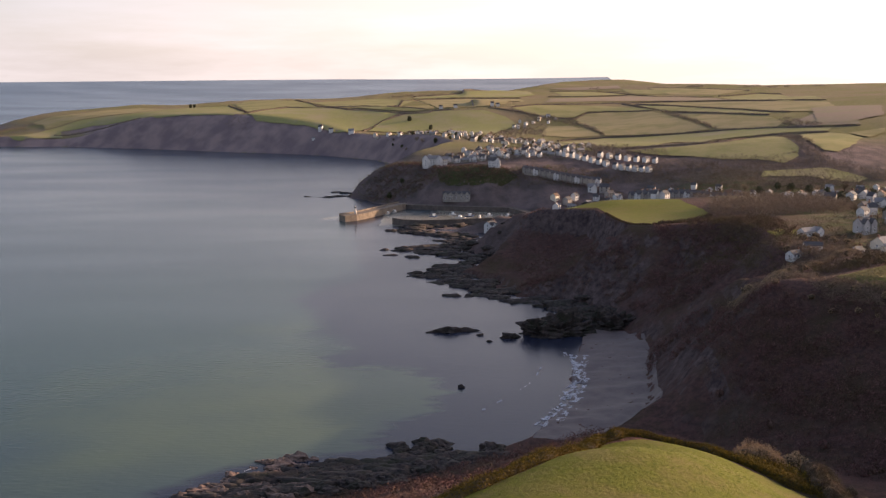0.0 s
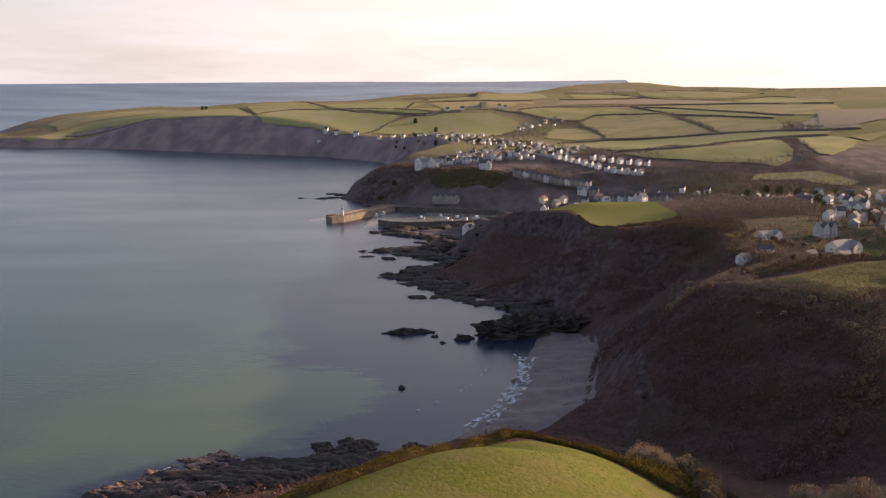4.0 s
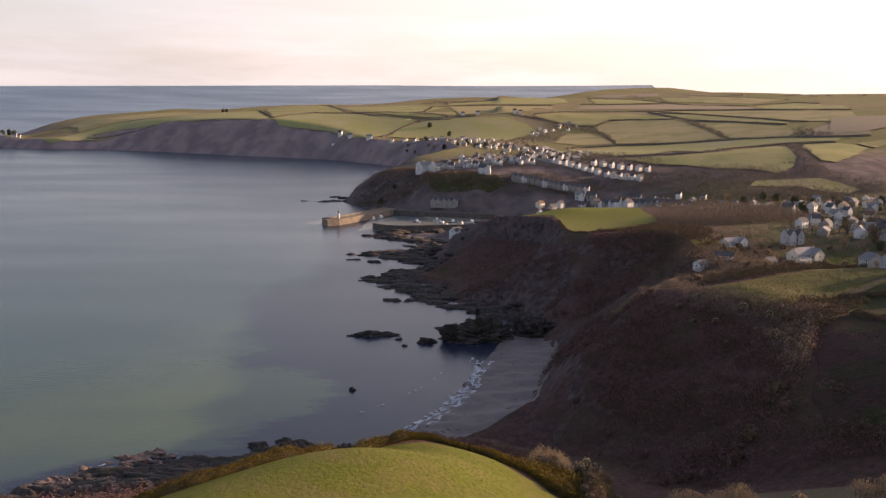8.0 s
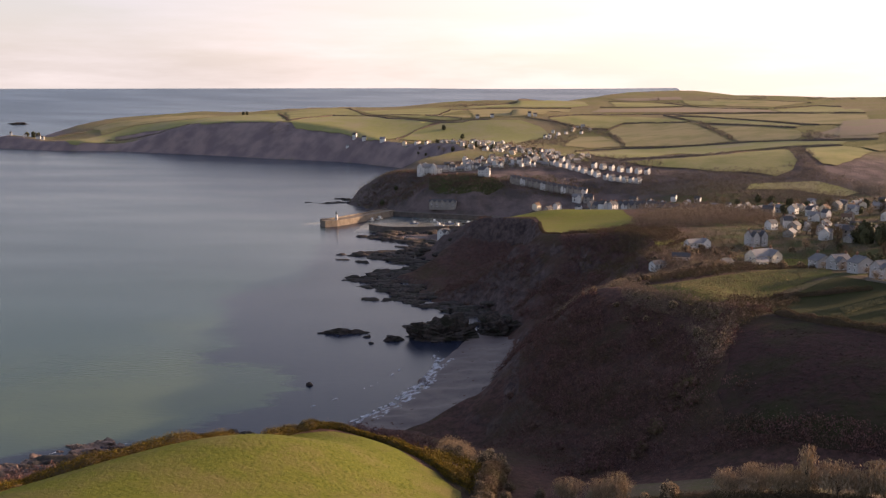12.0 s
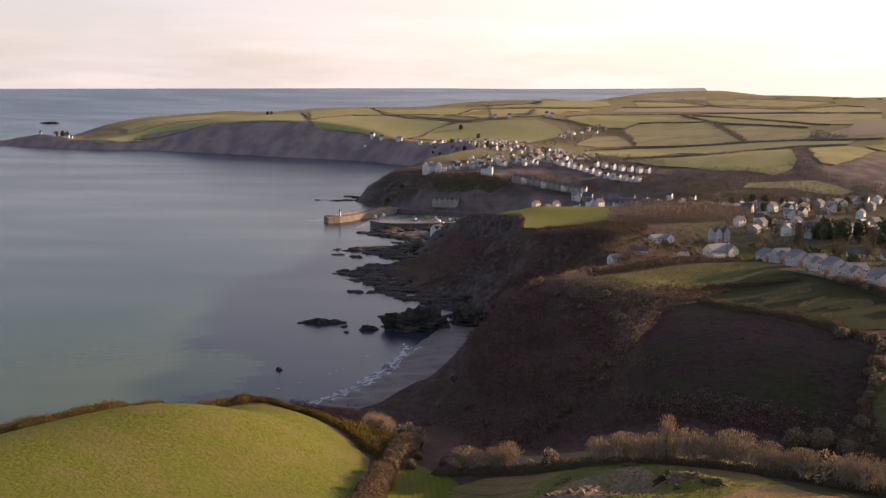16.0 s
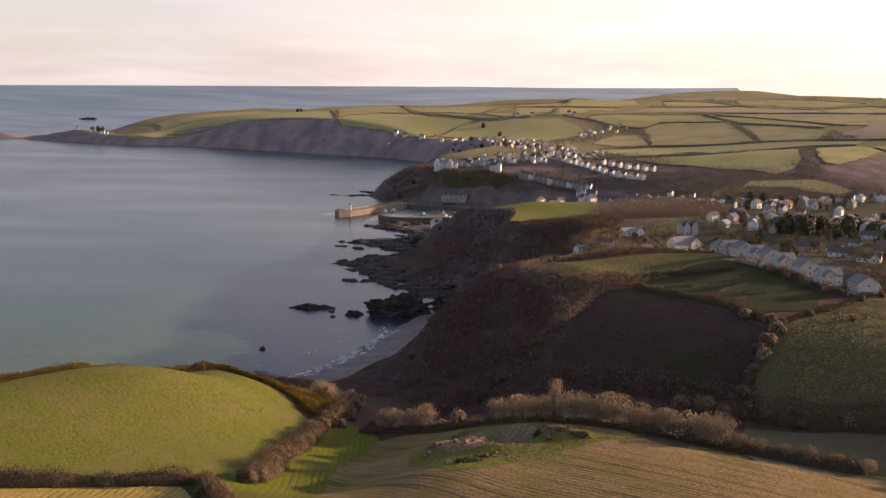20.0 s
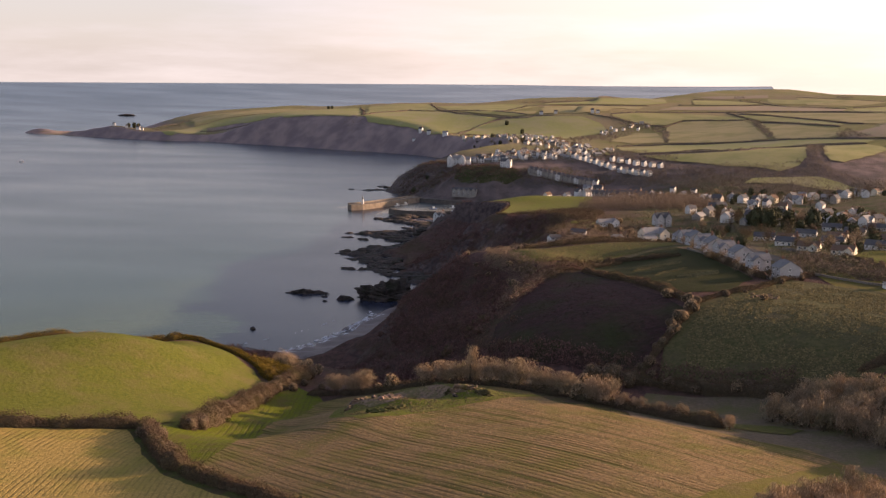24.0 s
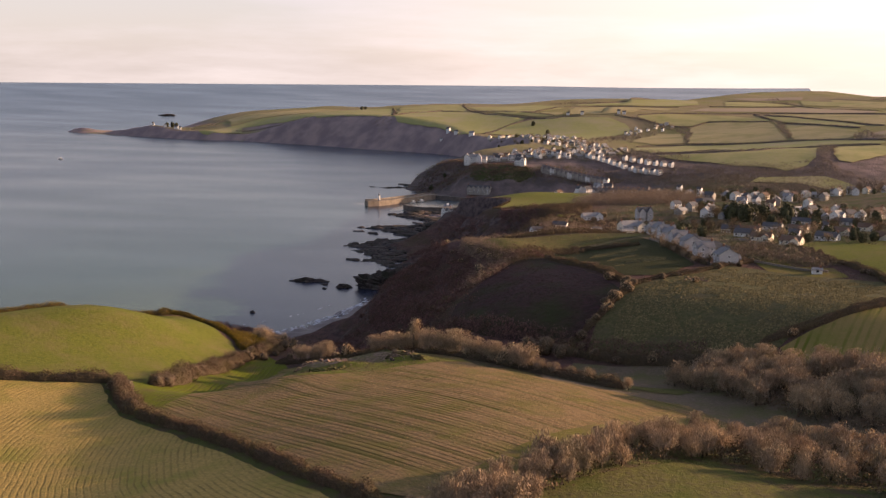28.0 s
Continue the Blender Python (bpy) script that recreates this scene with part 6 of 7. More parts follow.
for i, (x, y, a) in enumerate([(213, 366, -18), (224, 352, -22), (207, 388, -15), (226, 392, -20), (240, 372, -25), (210, 412, -10), (232, 420, -18), (250, 402, -20), (202, 432, -10), (222, 445, -14), (244, 448, -20),
                               (264, 430, -15), (262, 372, -20), (272, 400, -12), (258, 470, -18), (238, 476, -10), (284, 424, -20)]):
    BUNGALOWS.place(i + (i % 3 == 0), x, y, a, 0.88)
stand(building("villa", "large cream villa with grey hipped gables, lit by the low sun", [(0, 0, 15.0, 9.0, 5.6, 3.2, "x"), (5.5, -4.0, 7.0, 6.0, 5.4, 3.0, "y"), (-5.0, -5.0, 8.0, 5.0, 3.0, 2.0, "x")], M_CREAM, M_SLATE_PALE, "large houses", near=True, chimneys=2), 151, 474, 32)
stand(building("twin_gabled_house", "tall pale rendered house with two front gables", [(0, 0, 13.0, 9.0, 7.0, 3.6, "x"), (-3.4, -4.2, 5.2, 4.0, 7.0, 3.4, "y"), (3.4, -4.2, 5.2, 4.0, 7.0, 3.4, "y")], M_DULL_WHITE, M_SLATE, "large houses", near=True, chimneys=2), 156, 512, 24, 0.82)
stand(building("house", "long low pale house above the slope", [(0, 0, 15.0, 7.0, 3.2, 2.4, "x"), (6, -2, 6, 6, 3.4, 2.4, "y")], M_WHITE, M_SLATE_PALE, "large houses", near=True), 127, 503, 28, 0.85)
stand(building("cottage", "white cottage low on the brow", [(0, 0, 9.0, 6.0, 2.6, 2.2, "x")], M_WHITE, M_SLATE, "cottages", near=True), 104, 452, 35, 0.85)
stand(building("cottage", "white cottage low on the brow", [(0, 0, 11.0, 6.0, 2.6, 2.2, "x")], M_WHITE, M_SLATE, "cottages", near=True), 115, 462, -6, 0.85)
stand(building("cottage", "small white cottage with a sunlit gable", [(0, 0, 8.0, 6.0, 2.6, 2.2, "x")], M_WHITE, M_SLATE, "cottages", near=True), 134, 462, 38, 0.85)
stand(building("harbour_cottage", "white cottage above the harbour rocks", [(0, 0, 10.0, 7.0, 5.0, 2.8, "x"), (-2, -3.2, 5, 4, 4.8, 2.4, "y")], M_WHITE, M_SLATE, "large houses", near=True), -10, 735, 53)
stand(building("harbour_building", "dark sheds on the quay below the cliff", [(0, 0, 14.0, 8.0, 4.5, 2.6, "x"), (9, 3, 8, 7, 4.0, 2.4, "y")], M_GREYWALL, M_SLATE, "large houses", near=True), 6, 778, -20)
stand(building("hotel", "large white hotel with many gables on the headland", [(0, 0, 20.0, 11.0, 8.6, 3.6, "x"), (-8.0, -3.5, 7.0, 9.0, 9.2, 3.8, "y"), (8.0, -4.0, 7.0, 9.0, 9.2, 3.8, "y"), (13, 3, 9, 10, 7.6, 3.0, "x"), (-2, 8, 12, 8, 9.8, 3.4, "y")],
               M_WHITE, M_SLATE_PALE, "large houses", "hotel", True, 2), -52, 1038, 4)
stand(building("white_villa", "tall white house at the end of the headland", [(0, 0, 13.0, 9.0, 7.4, 3.2, "x"), (4.0, -4.0, 6.0, 5.0, 7.4, 3.0, "y")], M_WHITE, M_SLATE, "large houses", near=True), 5, 1000, -6)
stand(building("quay_terrace", "long pale row of harbour buildings with many gables", [(0, 0, 30.0, 8.0, 6.4, 2.8, "x"), (-12, -3.2, 4, 3, 6.4, 2.4, "y"), (-6, -3.2, 4, 3, 6.4, 2.4, "y"), (0, -3.2, 4, 3, 6.4, 2.4, "y"), (6, -3.2, 4, 3, 6.4, 2.4, "y"), (12, -3.2, 4, 3, 6.4, 2.4, "y")],
               M_GREYWALL, M_SLATE, "large houses", near=True, chimneys=2), -30, 962, -6)

TERRACE = Homes([building("terraced_house", "grey terraced house with a front gable", [(0, 0, 5.8, 9.0, 5.8, 2.8, "x"), (-1.2, -4.2, 2.6, 2.0, 5.8, 1.8, "y")], M_GREYWALL, M_SLATE, "terraced houses"),
                 building("terraced_house", "white terraced house with a front gable", [(0, 0, 5.8, 9.0, 5.8, 2.8, "x"), (-1.2, -4.2, 2.6, 2.0, 5.8, 1.8, "y")], M_WHITE, M_SLATE, "terraced houses")])
VILLAGE = Homes([building("house", "white village house with a slate roof", [(0, 0, 8.0, 6.5, 5.2, 2.6, "x")], M_WHITE, M_SLATE, "village houses"),
                 building("house", "white village house with a pale slate roof", [(0, 0, 9.0, 6.5, 4.8, 2.8, "x"), (2, -3, 4, 3, 4.8, 1.9, "y")], M_WHITE, M_SLATE_PALE, "village houses"),
                 building("house", "cream village house with a brown tiled roof", [(0, 0, 8.5, 7.0, 5.0, 2.6, "x")], M_CREAM, M_TILE, "village houses"),
                 building("house", "grey stone village house with a slate roof", [(0, 0, 9.5, 7.0, 5.4, 2.8, "x")], M_GREYWALL, M_SLATE, "village houses"),
                 building("house", "narrow white village house with a slate roof", [(0, 0, 6.0, 6.0, 5.8, 2.8, "y")], M_WHITE, M_SLATE, "village houses"),
                 building("house", "low grey house with a pale slate roof", [(0, 0, 11.0, 7.0, 3.0, 2.2, "x")], M_GREYWALL, M_SLATE_PALE, "village houses")])


class Crowd:
    """Far houses joined into one mesh: the walls, roofs, chimneys and windows of the forms, each at its place."""

    def __init__(self, forms):
        self.forms, self.co, self.faces, self.slots, self.mats = forms, [], [], [], []

    def place(self, i, x, y, turn, size=1.0):
        at = pose(x * K, y * K, ground_at(x, y) + 0.1, 0, 0, turn) @ Matrix.Scale(size, 4)
        for child in self.forms[i % len(self.forms)].children:
            me, first = child.data, len(self.co)
            self.co += [at @ child.matrix_local @ v.co for v in me.vertices]
            if me.materials[0] not in self.mats:
                self.mats.append(me.materials[0])
            for p in me.polygons:
                self.faces.append([first + v for v in p.vertices])
                self.slots.append(self.mats.index(me.materials[0]))

    def done(self, name, label):
        me = bpy.data.meshes.new(name)
        me.from_pydata(self.co, [], self.faces)
        for m in self.mats:
            me.materials.append(m)
        me.polygons.foreach_set("material_index", self.slots)
        return tagged(new(name, me), label, "houses", kind="stuff")


FAR_ROWS = Crowd(VILLAGE.forms)


def terrace(a, b, n, kinds, forms, size=1.0, turn=None):
    """n houses side by side from a to b, their fronts to the right-hand side of the way."""
    for i in range(n):
        u = (i + 0.5) / n
        x, y = a[0] + (b[0] - a[0]) * u, a[1] + (b[1] - a[1]) * u
        kinds.place(forms[i % len(forms)], x, y, math.degrees(math.atan2(b[1] - a[1], b[0] - a[0])) if turn is None else turn, size)


terrace((30, 984), (98, 970), 15, TERRACE, (0, 0, 1, 0))
terrace((84, 958), (104, 954), 2, VILLAGE, (1, 3), 1.1)
terrace((66, 1049), (112, 1014), 8, VILLAGE, (4, 0), 0.85, 48)
terrace((104, 1046), (160, 1022), 7, VILLAGE, (4, 0), 0.85, 48)
terrace((114, 1010), (148, 994), 6, VILLAGE, (4, 0), 0.85, 48)
terrace((96, 808), (170, 776), 18, TERRACE, (0, 1, 0, 0), 1.05)
terrace((94, 716), (106, 716), 2, VILLAGE, (4, 0), 0.9, 45)
terrace((-40, 1058), (0, 1046), 5, VILLAGE, (1, 0, 5), 1.0)
for outline, n, gap, seed, lo, hi in (
        ([(-165, 1592), (-120, 1540), (-60, 1440), (0, 1215), (55, 1145), (88, 1150), (60, 1290), (22, 1440), (-30, 1520), (-110, 1590)], 75, 12.0, 21, 0.66, 0.9),
        ([(-38, 1066), (30, 1040), (62, 1062), (75, 1120), (10, 1150), (-40, 1095)], 26, 11.0, 22, 0.7, 0.95),
        ([(50, 945), (110, 950), (175, 915), (200, 880), (160, 860), (90, 880), (50, 905)], 34, 10.0, 23, 0.75, 0.95),
        ([(-28, 1050), (40, 1030), (66, 1036), (100, 1056), (108, 1110), (60, 1140), (10, 1120), (-24, 1090)], 44, 9.0, 27, 0.7, 0.95),
        ([(104, 836), (176, 770), (190, 800), (160, 840), (120, 860)], 14, 10.0, 28, 0.75, 0.95),
        ([(170, 890), (240, 890), (300, 915), (345, 900), (345, 760), (300, 690), (255, 640), (215, 620), (185, 650), (180, 720), (165, 780), (165, 850)], 104, 11.5, 24, 0.75, 0.95),
        ([(168, 540), (186, 520), (230, 500), (290, 490), (310, 560), (270, 620), (215, 610), (180, 600)], 46, 12.0, 25, 0.75, 0.95),
        ([(60, 1640), (110, 1660), (150, 1735), (120, 1755), (70, 1700)], 12, 11.0, 26, 0.65, 0.85)):
    for x, y in spots(outline, n, gap, seed):
        (FAR_ROWS if y > 1150 else VILLAGE).place(rnd.randrange(6), x, y, rnd.choice((36, 48, 60, -20, 80)) + rnd.uniform(-8, 8), rnd.uniform(lo, hi))
for x, y, a, k in [(-208, 1645, 10, 1.0), (-226, 1668, -15, 1.2), (-236, 1660, 0, 0.7), (-44, 1800, 5, 0.9), (-20, 1806, 5, 0.9), (41, 1826, 5, 1.1), (50, 1828, 10, 0.9), (126, 1750, 0, 0.9), (-175, 1612, 0, 1.1),
                   (-936, 1992, 20, 0.9), (-900, 1976, 25, 0.8), (-868, 1962, 15, 1.2), (-858, 1958, 15, 1.0)]:
    FAR_ROWS.place(rnd.choice((0, 1, 4)), x, y, a, k)
FAR_ROWS.done("far_village", "far white and grey houses climbing the hill above the bay")
stand(building("shed", "small white shed at the paddock corner", [(0, 0, 4.2, 3.0, 2.0, 0.7, "x")], M_WHITE, M_SLATE_PALE, "sheds", "shed"), 228, 288, 5)

# garden and street trees among the houses
for outline, n, gap, seed in (([(170, 890), (300, 915), (345, 900), (345, 760), (300, 690), (215, 620), (180, 720)], 110, 7.0, 31), ([(160, 430), (190, 360), (260, 350), (300, 420), (300, 520), (180, 530)], 80, 6.0, 32),
                              ([(168, 540), (230, 500), (310, 560), (270, 620), (180, 600)], 60, 7.0, 33), ([(-150, 1580), (0, 1215), (88, 1150), (22, 1440)], 36, 16.0, 34), ([(-36, 1062), (62, 1062), (75, 1120), (-40, 1095)], 16, 10.0, 35)):
    for i, (x, y) in enumerate(spots(outline, n, gap, seed)):
        (GREEN if i % 5 < 2 else GARDEN).place(rnd.randrange(6), x, y, rnd.uniform(0, 360), rnd.uniform(0.55, 1.05))
for x, y, k in [(-92, 1010, 0.9), (-80, 1022, 0.7), (-880, 1985, 1.6), (-905, 1995, 1.5), (-890, 1992, 1.7), (-92, 1725, 1.3), (-60, 1660, 1.2), (-534, 2168, 1.2), (-528, 2176, 1.1), 
                (212, 500, 1.5), (205, 508, 1.6), (216, 514, 1.4), (232, 500, 1.5), (222, 506, 1.3), (225, 356, 0.7)]:
    GREEN.place(rnd.randrange(3), x, y, rnd.uniform(0, 360), k)
# bare far trees with the haze mixed into their brown
FAR_WOOD = tinted("far_woodland", (0.218, 0.167, 0.126), (0.150, 0.120, 0.090), 6.0, 0.95, island=0.35)


def woodland(outline, n, tall, label, seed, mat=FAR_WOOD, name="woodland", m=80, cap=0.85, patchy=0.0, vary=0.0):
    """Many bare crowns packed into one uneven canopy; patchy: the size of the gaps and clumps in it, vary: how much the heights differ."""
    rng = np.random.default_rng(seed)
    places, tall = K * np.array(spots(outline, n, min(tall * 0.8, 5.0), seed, 9000)), tall * K
    if patchy:
        places = places[rough(places[:, 0] + 53 * seed, places[:, 1], patchy * K, 3) > -0.12]
    z = height(places[:, 0], places[:, 1])
    each = np.repeat(tall * (1 + vary * rng.uniform(-0.6, 1.0, len(places)) ** 3), m)
    c = np.repeat(np.c_[places, z], m, 0) + rng.normal(0, 1, (len(places) * m, 3)) * np.array([0.33, 0.33, 0.26]) * each[:, None]
    c[:, 2] += each * 0.45
    co, q = scatter_quads(c, np.minimum(rng.uniform(0.12, 0.26, len(c)) * each, cap * rng.uniform(0.5, 1.0, len(c))), rng, 0.5, 0.5)
    tagged(new(name, raw_mesh(name, co, q, mat)), label, name.replace("_", " "), kind="stuff")


for i, (outline, n, tall, label) in enumerate([
        ([(314, 1173), (330, 1173), (316, 1049), (316, 1011), (327, 997), (334, 976), (318, 976), (300, 985), (281, 987), (294, 1016), (299, 1059)], 150, 4.0, "bare brown wood in a hill gully"),
        ([(290, 1744), (297, 1688), (291, 1495), (294, 1375), (299, 1368), (302, 1523), (306, 1714)], 90, 4.0, "bare scrub in a dip between the hill fields"),
        ([(58, 1801), (83, 1794), (113, 1765), (144, 1741), (165, 1720), (170, 1588), (168, 1428), (161, 1404), (160, 1606), (138, 1698), (108, 1723), (77, 1763)], 150, 4.5, "bare brown scrub along the far valley"),
        ([(65, 1648), (86, 1704), (113, 1718), (116, 1665), (99, 1520), (90, 1409), (75, 1440)], 80, 4.5, "bare trees round the far hamlet"),
        ([(8, 1368), (30, 1446), (44, 1613), (69, 1668), (78, 1474), (57, 1397), (34, 1334)], 90, 4.0, "bare scrub above the upper village")]):
    woodland(outline, n, tall, label, 61 + i, m=60, cap=1.3)
for i, (outline, n, tall, label) in enumerate([
        ([(369, 1352), (392, 1398), (389, 1324), (398, 1276), (362, 1286)], 60, 4.0, "brown scrub in the corner of a hill field"),
        ([(-163, 2410), (-141, 2518), (-89, 2524), (-19, 2554), (-54, 2476), (-108, 2431)], 80, 4.0, "dark heath on the far hilltop"),
        ([(330, 985), (342, 975), (361, 980), (352, 948), (327, 944)], 70, 5.0, "bare brown trees behind the town"),
        ([(227, 919), (273, 941), (313, 932), (319, 916), (267, 910), (229, 903)], 200, 6.0, "bare brown valley wood behind the town"),
        ([(90, 1060), (170, 1040), (180, 1060), (130, 1100), (80, 1120)], 60, 5.0, "bare brown trees behind the terraces"),
        ([(318, 2840), (418, 2812), (392, 2705)], 24, 5.0, "bare copse near the far skyline")]):
    woodland(outline, n, tall, label, 121 + i, m=60, cap=1.3)
for i, (x, y, wide, n) in enumerate([(612, 2890, 14, 10), (630, 2888, 12, 8), (742, 2849, 16, 12), (778, 2883, 10, 6), (798, 2826, 12, 8), (853, 2873, 9, 5), (360, 2937, 12, 6), (925, 2850, 14, 8)]):
    woodland([(x - wide, y - 10), (x + wide, y - 10), (x + wide, y + 10), (x - wide, y + 10)], n, 7.0, "clump of bare trees on the skyline", 131 + i, m=70, cap=1.6)
woodland([(190, 1034), (249, 1003), (286, 1013), (297, 1045), (268, 1020), (225, 1030)], 60, 2.2, "dark gorse clumps dotted over the hill pasture", 141, M_FAR_HEDGE, "gorse", 50, patchy=14.0, vary=0.5)
woodland([(224, 1007), (248, 999), (267, 985), (280, 982), (243, 969), (230, 942), (228, 961)], 120, 2.4, "brown scrub between two hill pastures", 142, M_HEATHER, "hillside_scrub", 50, patchy=12.0)
woodland([(-842, 1957), (-888, 2108), (-863, 2161), (-807, 2094), (-845, 2065), (-770, 1975), (-814, 1945)], 150, 3.0, "brown heath on the end of the far headland", 143, M_HEATHER, "heath", 50)
woodland([(-384, 1792), (-362, 1780), (-330, 1752), (-345, 1735), (-372, 1745), (-392, 1770)], 50, 2.6, "pink-brown heath on the brow of the far cliffs", 144, M_HEATHER, "heath", 50)

# low walls and lanes by the estate
draped("lane", [(200, 374), (208, 352), (219, 334), (224, 338), (214, 352), (206, 376)], M_TARMAC, "short tarmac drive to the bungalows", 2.5, 0.20, "lane")
draped("lane", [(203, 318), (207, 312), (204, 330), (196, 350), (190, 372), (186, 398), (184, 430), (190, 460), (184, 460), (177, 430), (180, 396), (184, 370), (190, 346), (198, 326)], M_TARMAC, "narrow tarmac lane through the estate", 2.5, 0.18, "lane")


def field_wall(line, label):
    root = new("stone_wall", None)
    for (ax, ay), (bx, by) in zip(line, line[1:]):
        n = max(1, int(math.hypot(bx - ax, by - ay) / 4))
        for i in range(n):
            x0, y0, x1, y1 = ax + (bx - ax) * i / n, ay + (by - ay) * i / n, ax + (bx - ax) * (i + 1) / n, ay + (by - ay) * (i + 1) / n
            ang = math.degrees(math.atan2(y1 - y0, x1 - x0))
            long = K * math.hypot(x1 - x0, y1 - y0)
            part("length", Shape().box(0, -0.22, -0.6, long - 0.03, 0.22, 1.1).box(0, -0.28, 1.1, long - 0.03, 0.28, 1.25).done("length", M_WALLSTONE), root, at=pose(x0 * K, y0 * K, ground_at((x0 + x1) / 2, (y0 + y1) / 2), 0, 0, ang))
    return tagged(root, label, "wall", "garden walls")


field_wall([(166, 372), (172, 350), (178, 330), (186, 308), (192, 296)], "low stone wall below the estate gardens")
field_wall([(207, 306), (214, 300), (224, 292), (232, 290)], "low stone wall round the paddock")

# thickets, gardens and rough hillsides, too dense to count
woodland(VALLEY_SIDE, 900, 4.0, "brown scrub and bare bushes on the valley side", 66, M_HILLSIDE, "hillside_scrub", 50)
woodland([(84, 470), (92, 440), (108, 470), (122, 505), (124, 545), (106, 566), (84, 566), (74, 540), (80, 505)], 260, 3.0, "dark tangled scrub on the slope below the cliff field", 67, M_HEDGE, "thicket", 60)
woodland(SLOPE, 620, 1.7, "low brown bramble and heather over the hillside", 68, M_SCRUB, "bramble", 36)
woodland([(96, 250), (118, 238), (142, 222), (160, 214), (186, 206), (192, 211), (168, 219), (150, 226), (124, 242), (104, 258)], 200, 2.8, "dark bramble thicket along the valley bottom", 69, M_SCRUB, "bramble", 70)
for i, (outline, n, tall) in enumerate([
        ([(118, 440), (148, 480), (165, 450), (186, 400), (196, 350), (206, 322), (228, 345), (290, 345), (320, 430), (310, 560), (270, 620), (215, 610), (168, 560), (120, 520)], 900, 2.8),
        ([(165, 890), (240, 890), (300, 915), (345, 900), (345, 760), (300, 690), (255, 640), (215, 620), (185, 650), (180, 720), (165, 780)], 700, 3.4),
        ([(50, 945), (110, 950), (175, 915), (200, 880), (160, 860), (90, 880), (50, 905)], 160, 3.0),
        ([(-60, 1046), (30, 1020), (110, 1030), (160, 1050), (75, 1120), (10, 1150), (-50, 1095)], 700, 3.0),
        ([(-165, 1592), (-120, 1540), (-60, 1440), (0, 1215), (55, 1145), (88, 1150), (60, 1290), (22, 1440), (-30, 1520), (-110, 1590)], 420, 3.6),
        ([(-100, 1000), (-60, 985), (20, 965), (100, 962), (110, 995), (60, 1010), (20, 990), (-40, 1015), (-80, 1020)], 260, 2.6)]):
    woodland(outline, n, tall, "dark mixed garden shrubs among the houses", 80 + i, M_SHRUB, "shrubbery", 44)


def tussocks(outline, n, label, seed, mat=M_TUFT, size=(0.25, 0.6), tall_=(0.22, 0.55), rows=None, name="tussocks", sides=5):
    """Tufts of dead grass or straw over a field, too many to count; rows: (direction in degrees, pitch) to stand them in drills."""
    rng = np.random.default_rng(seed)
    xs, ys = [p[0] for p in outline], [p[1] for p in outline]
    x, y = rng.uniform(min(xs), max(xs), n * 2), rng.uniform(min(ys), max(ys), n * 2)
    keep = np.array([inside(a, b, outline) for a, b in zip(x, y)]) & (rough(x * 0.6 + y * 0.5, y * 0.6 - x * 0.5, 5.0, 3) > -0.25)
    x, y = x[keep][:n] * K, y[keep][:n] * K
    if rows:
        c, s = math.cos(radians(rows[0])), math.sin(radians(rows[0]))
        u, v = x * c + y * s, y * c - x * s
        v = np.round(v / rows[1]) * rows[1] + rng.normal(0, 0.12 * rows[1], len(v))
        x, y = u * c - v * s, u * s + v * c
    r, tall = rng.uniform(*size, len(x)), rng.uniform(*tall_, len(x))
    a0 = rng.uniform(0, 6.283, len(x))
    z = height(x, y) + 0.15
    turn = 6.2832 / sides
    foot = [np.stack([x + r * np.cos(a0 + k * turn), y + r * np.sin(a0 + k * turn), z], -1) for k in range(sides)]
    top = np.stack([x + rng.normal(0, 0.3, len(x)) * r, y + rng.normal(0, 0.3, len(x)) * r, z + tall], -1)
    co = np.stack(foot + [top], 1).reshape(-1, 3)
    tri = np.array([[k, (k + 1) % sides, sides] for k in range(sides)])
    tris = (np.arange(len(x))[:, None, None] * (sides + 1) + tri[None]).reshape(-1, 3)
    tagged(new(name, raw_mesh(name, co, tris, mat)), label, "grass tufts", kind="stuff")


tussocks([(167, 252), (178, 268), (198, 292), (215, 282), (236, 274), (258, 260), (242, 230), (214, 213), (205, 202), (184, 211), (162, 223), (163, 237)], 14000, "pale dead grass tufts over the rough field", 91)
tussocks([(78, 164), (88, 149), (96, 151), (106, 162), (120, 176), (114, 183), (102, 196), (87, 200), (79, 192), (76, 178)], 2400, "rank grass tufts round the old pit", 92)
woodland(WOOD_CLIFF, 190, 6.6, "bare brown wood behind the cliff field", 70, M_BILLOW, "woodland", 280, vary=0.7)
woodland([(84, 1006), (113, 995), (159, 1007), (196, 1011), (230, 960), (230, 924), (203, 887), (150, 936), (104, 966), (79, 978)], 480, 2.6, "dark winter gardens and shrubs on the slope above the terrace", 176, M_HEDGE, "shrubbery", 44, patchy=16.0, vary=0.8)
woodland([(106, 700), (170, 690), (186, 740), (150, 770), (110, 780), (100, 740)], 140, 4.0, "bare brown garden trees below the terrace", 177, M_BILLOW, "shrubbery", 110, patchy=14.0, vary=0.8)
woodland([(-116, 268), (-98, 286), (-60, 300), (-30, 305), (0, 292), (30, 264), (0, 263), (-22, 256), (-34, 215), (-62, 180), (-90, 170), (-132, 215)], 1300, 1.7, "dead bracken and gorse scrub on the headland slope", 93, M_SCRUB, "bracken", 44, vary=0.7)
woodland([(200, 308), (212, 303), (230, 295), (236, 302), (228, 335), (215, 346), (200, 348)], 260, 2.4, "dark mixed garden shrubs below the houses", 94, M_SHRUB, "shrubbery", 40)
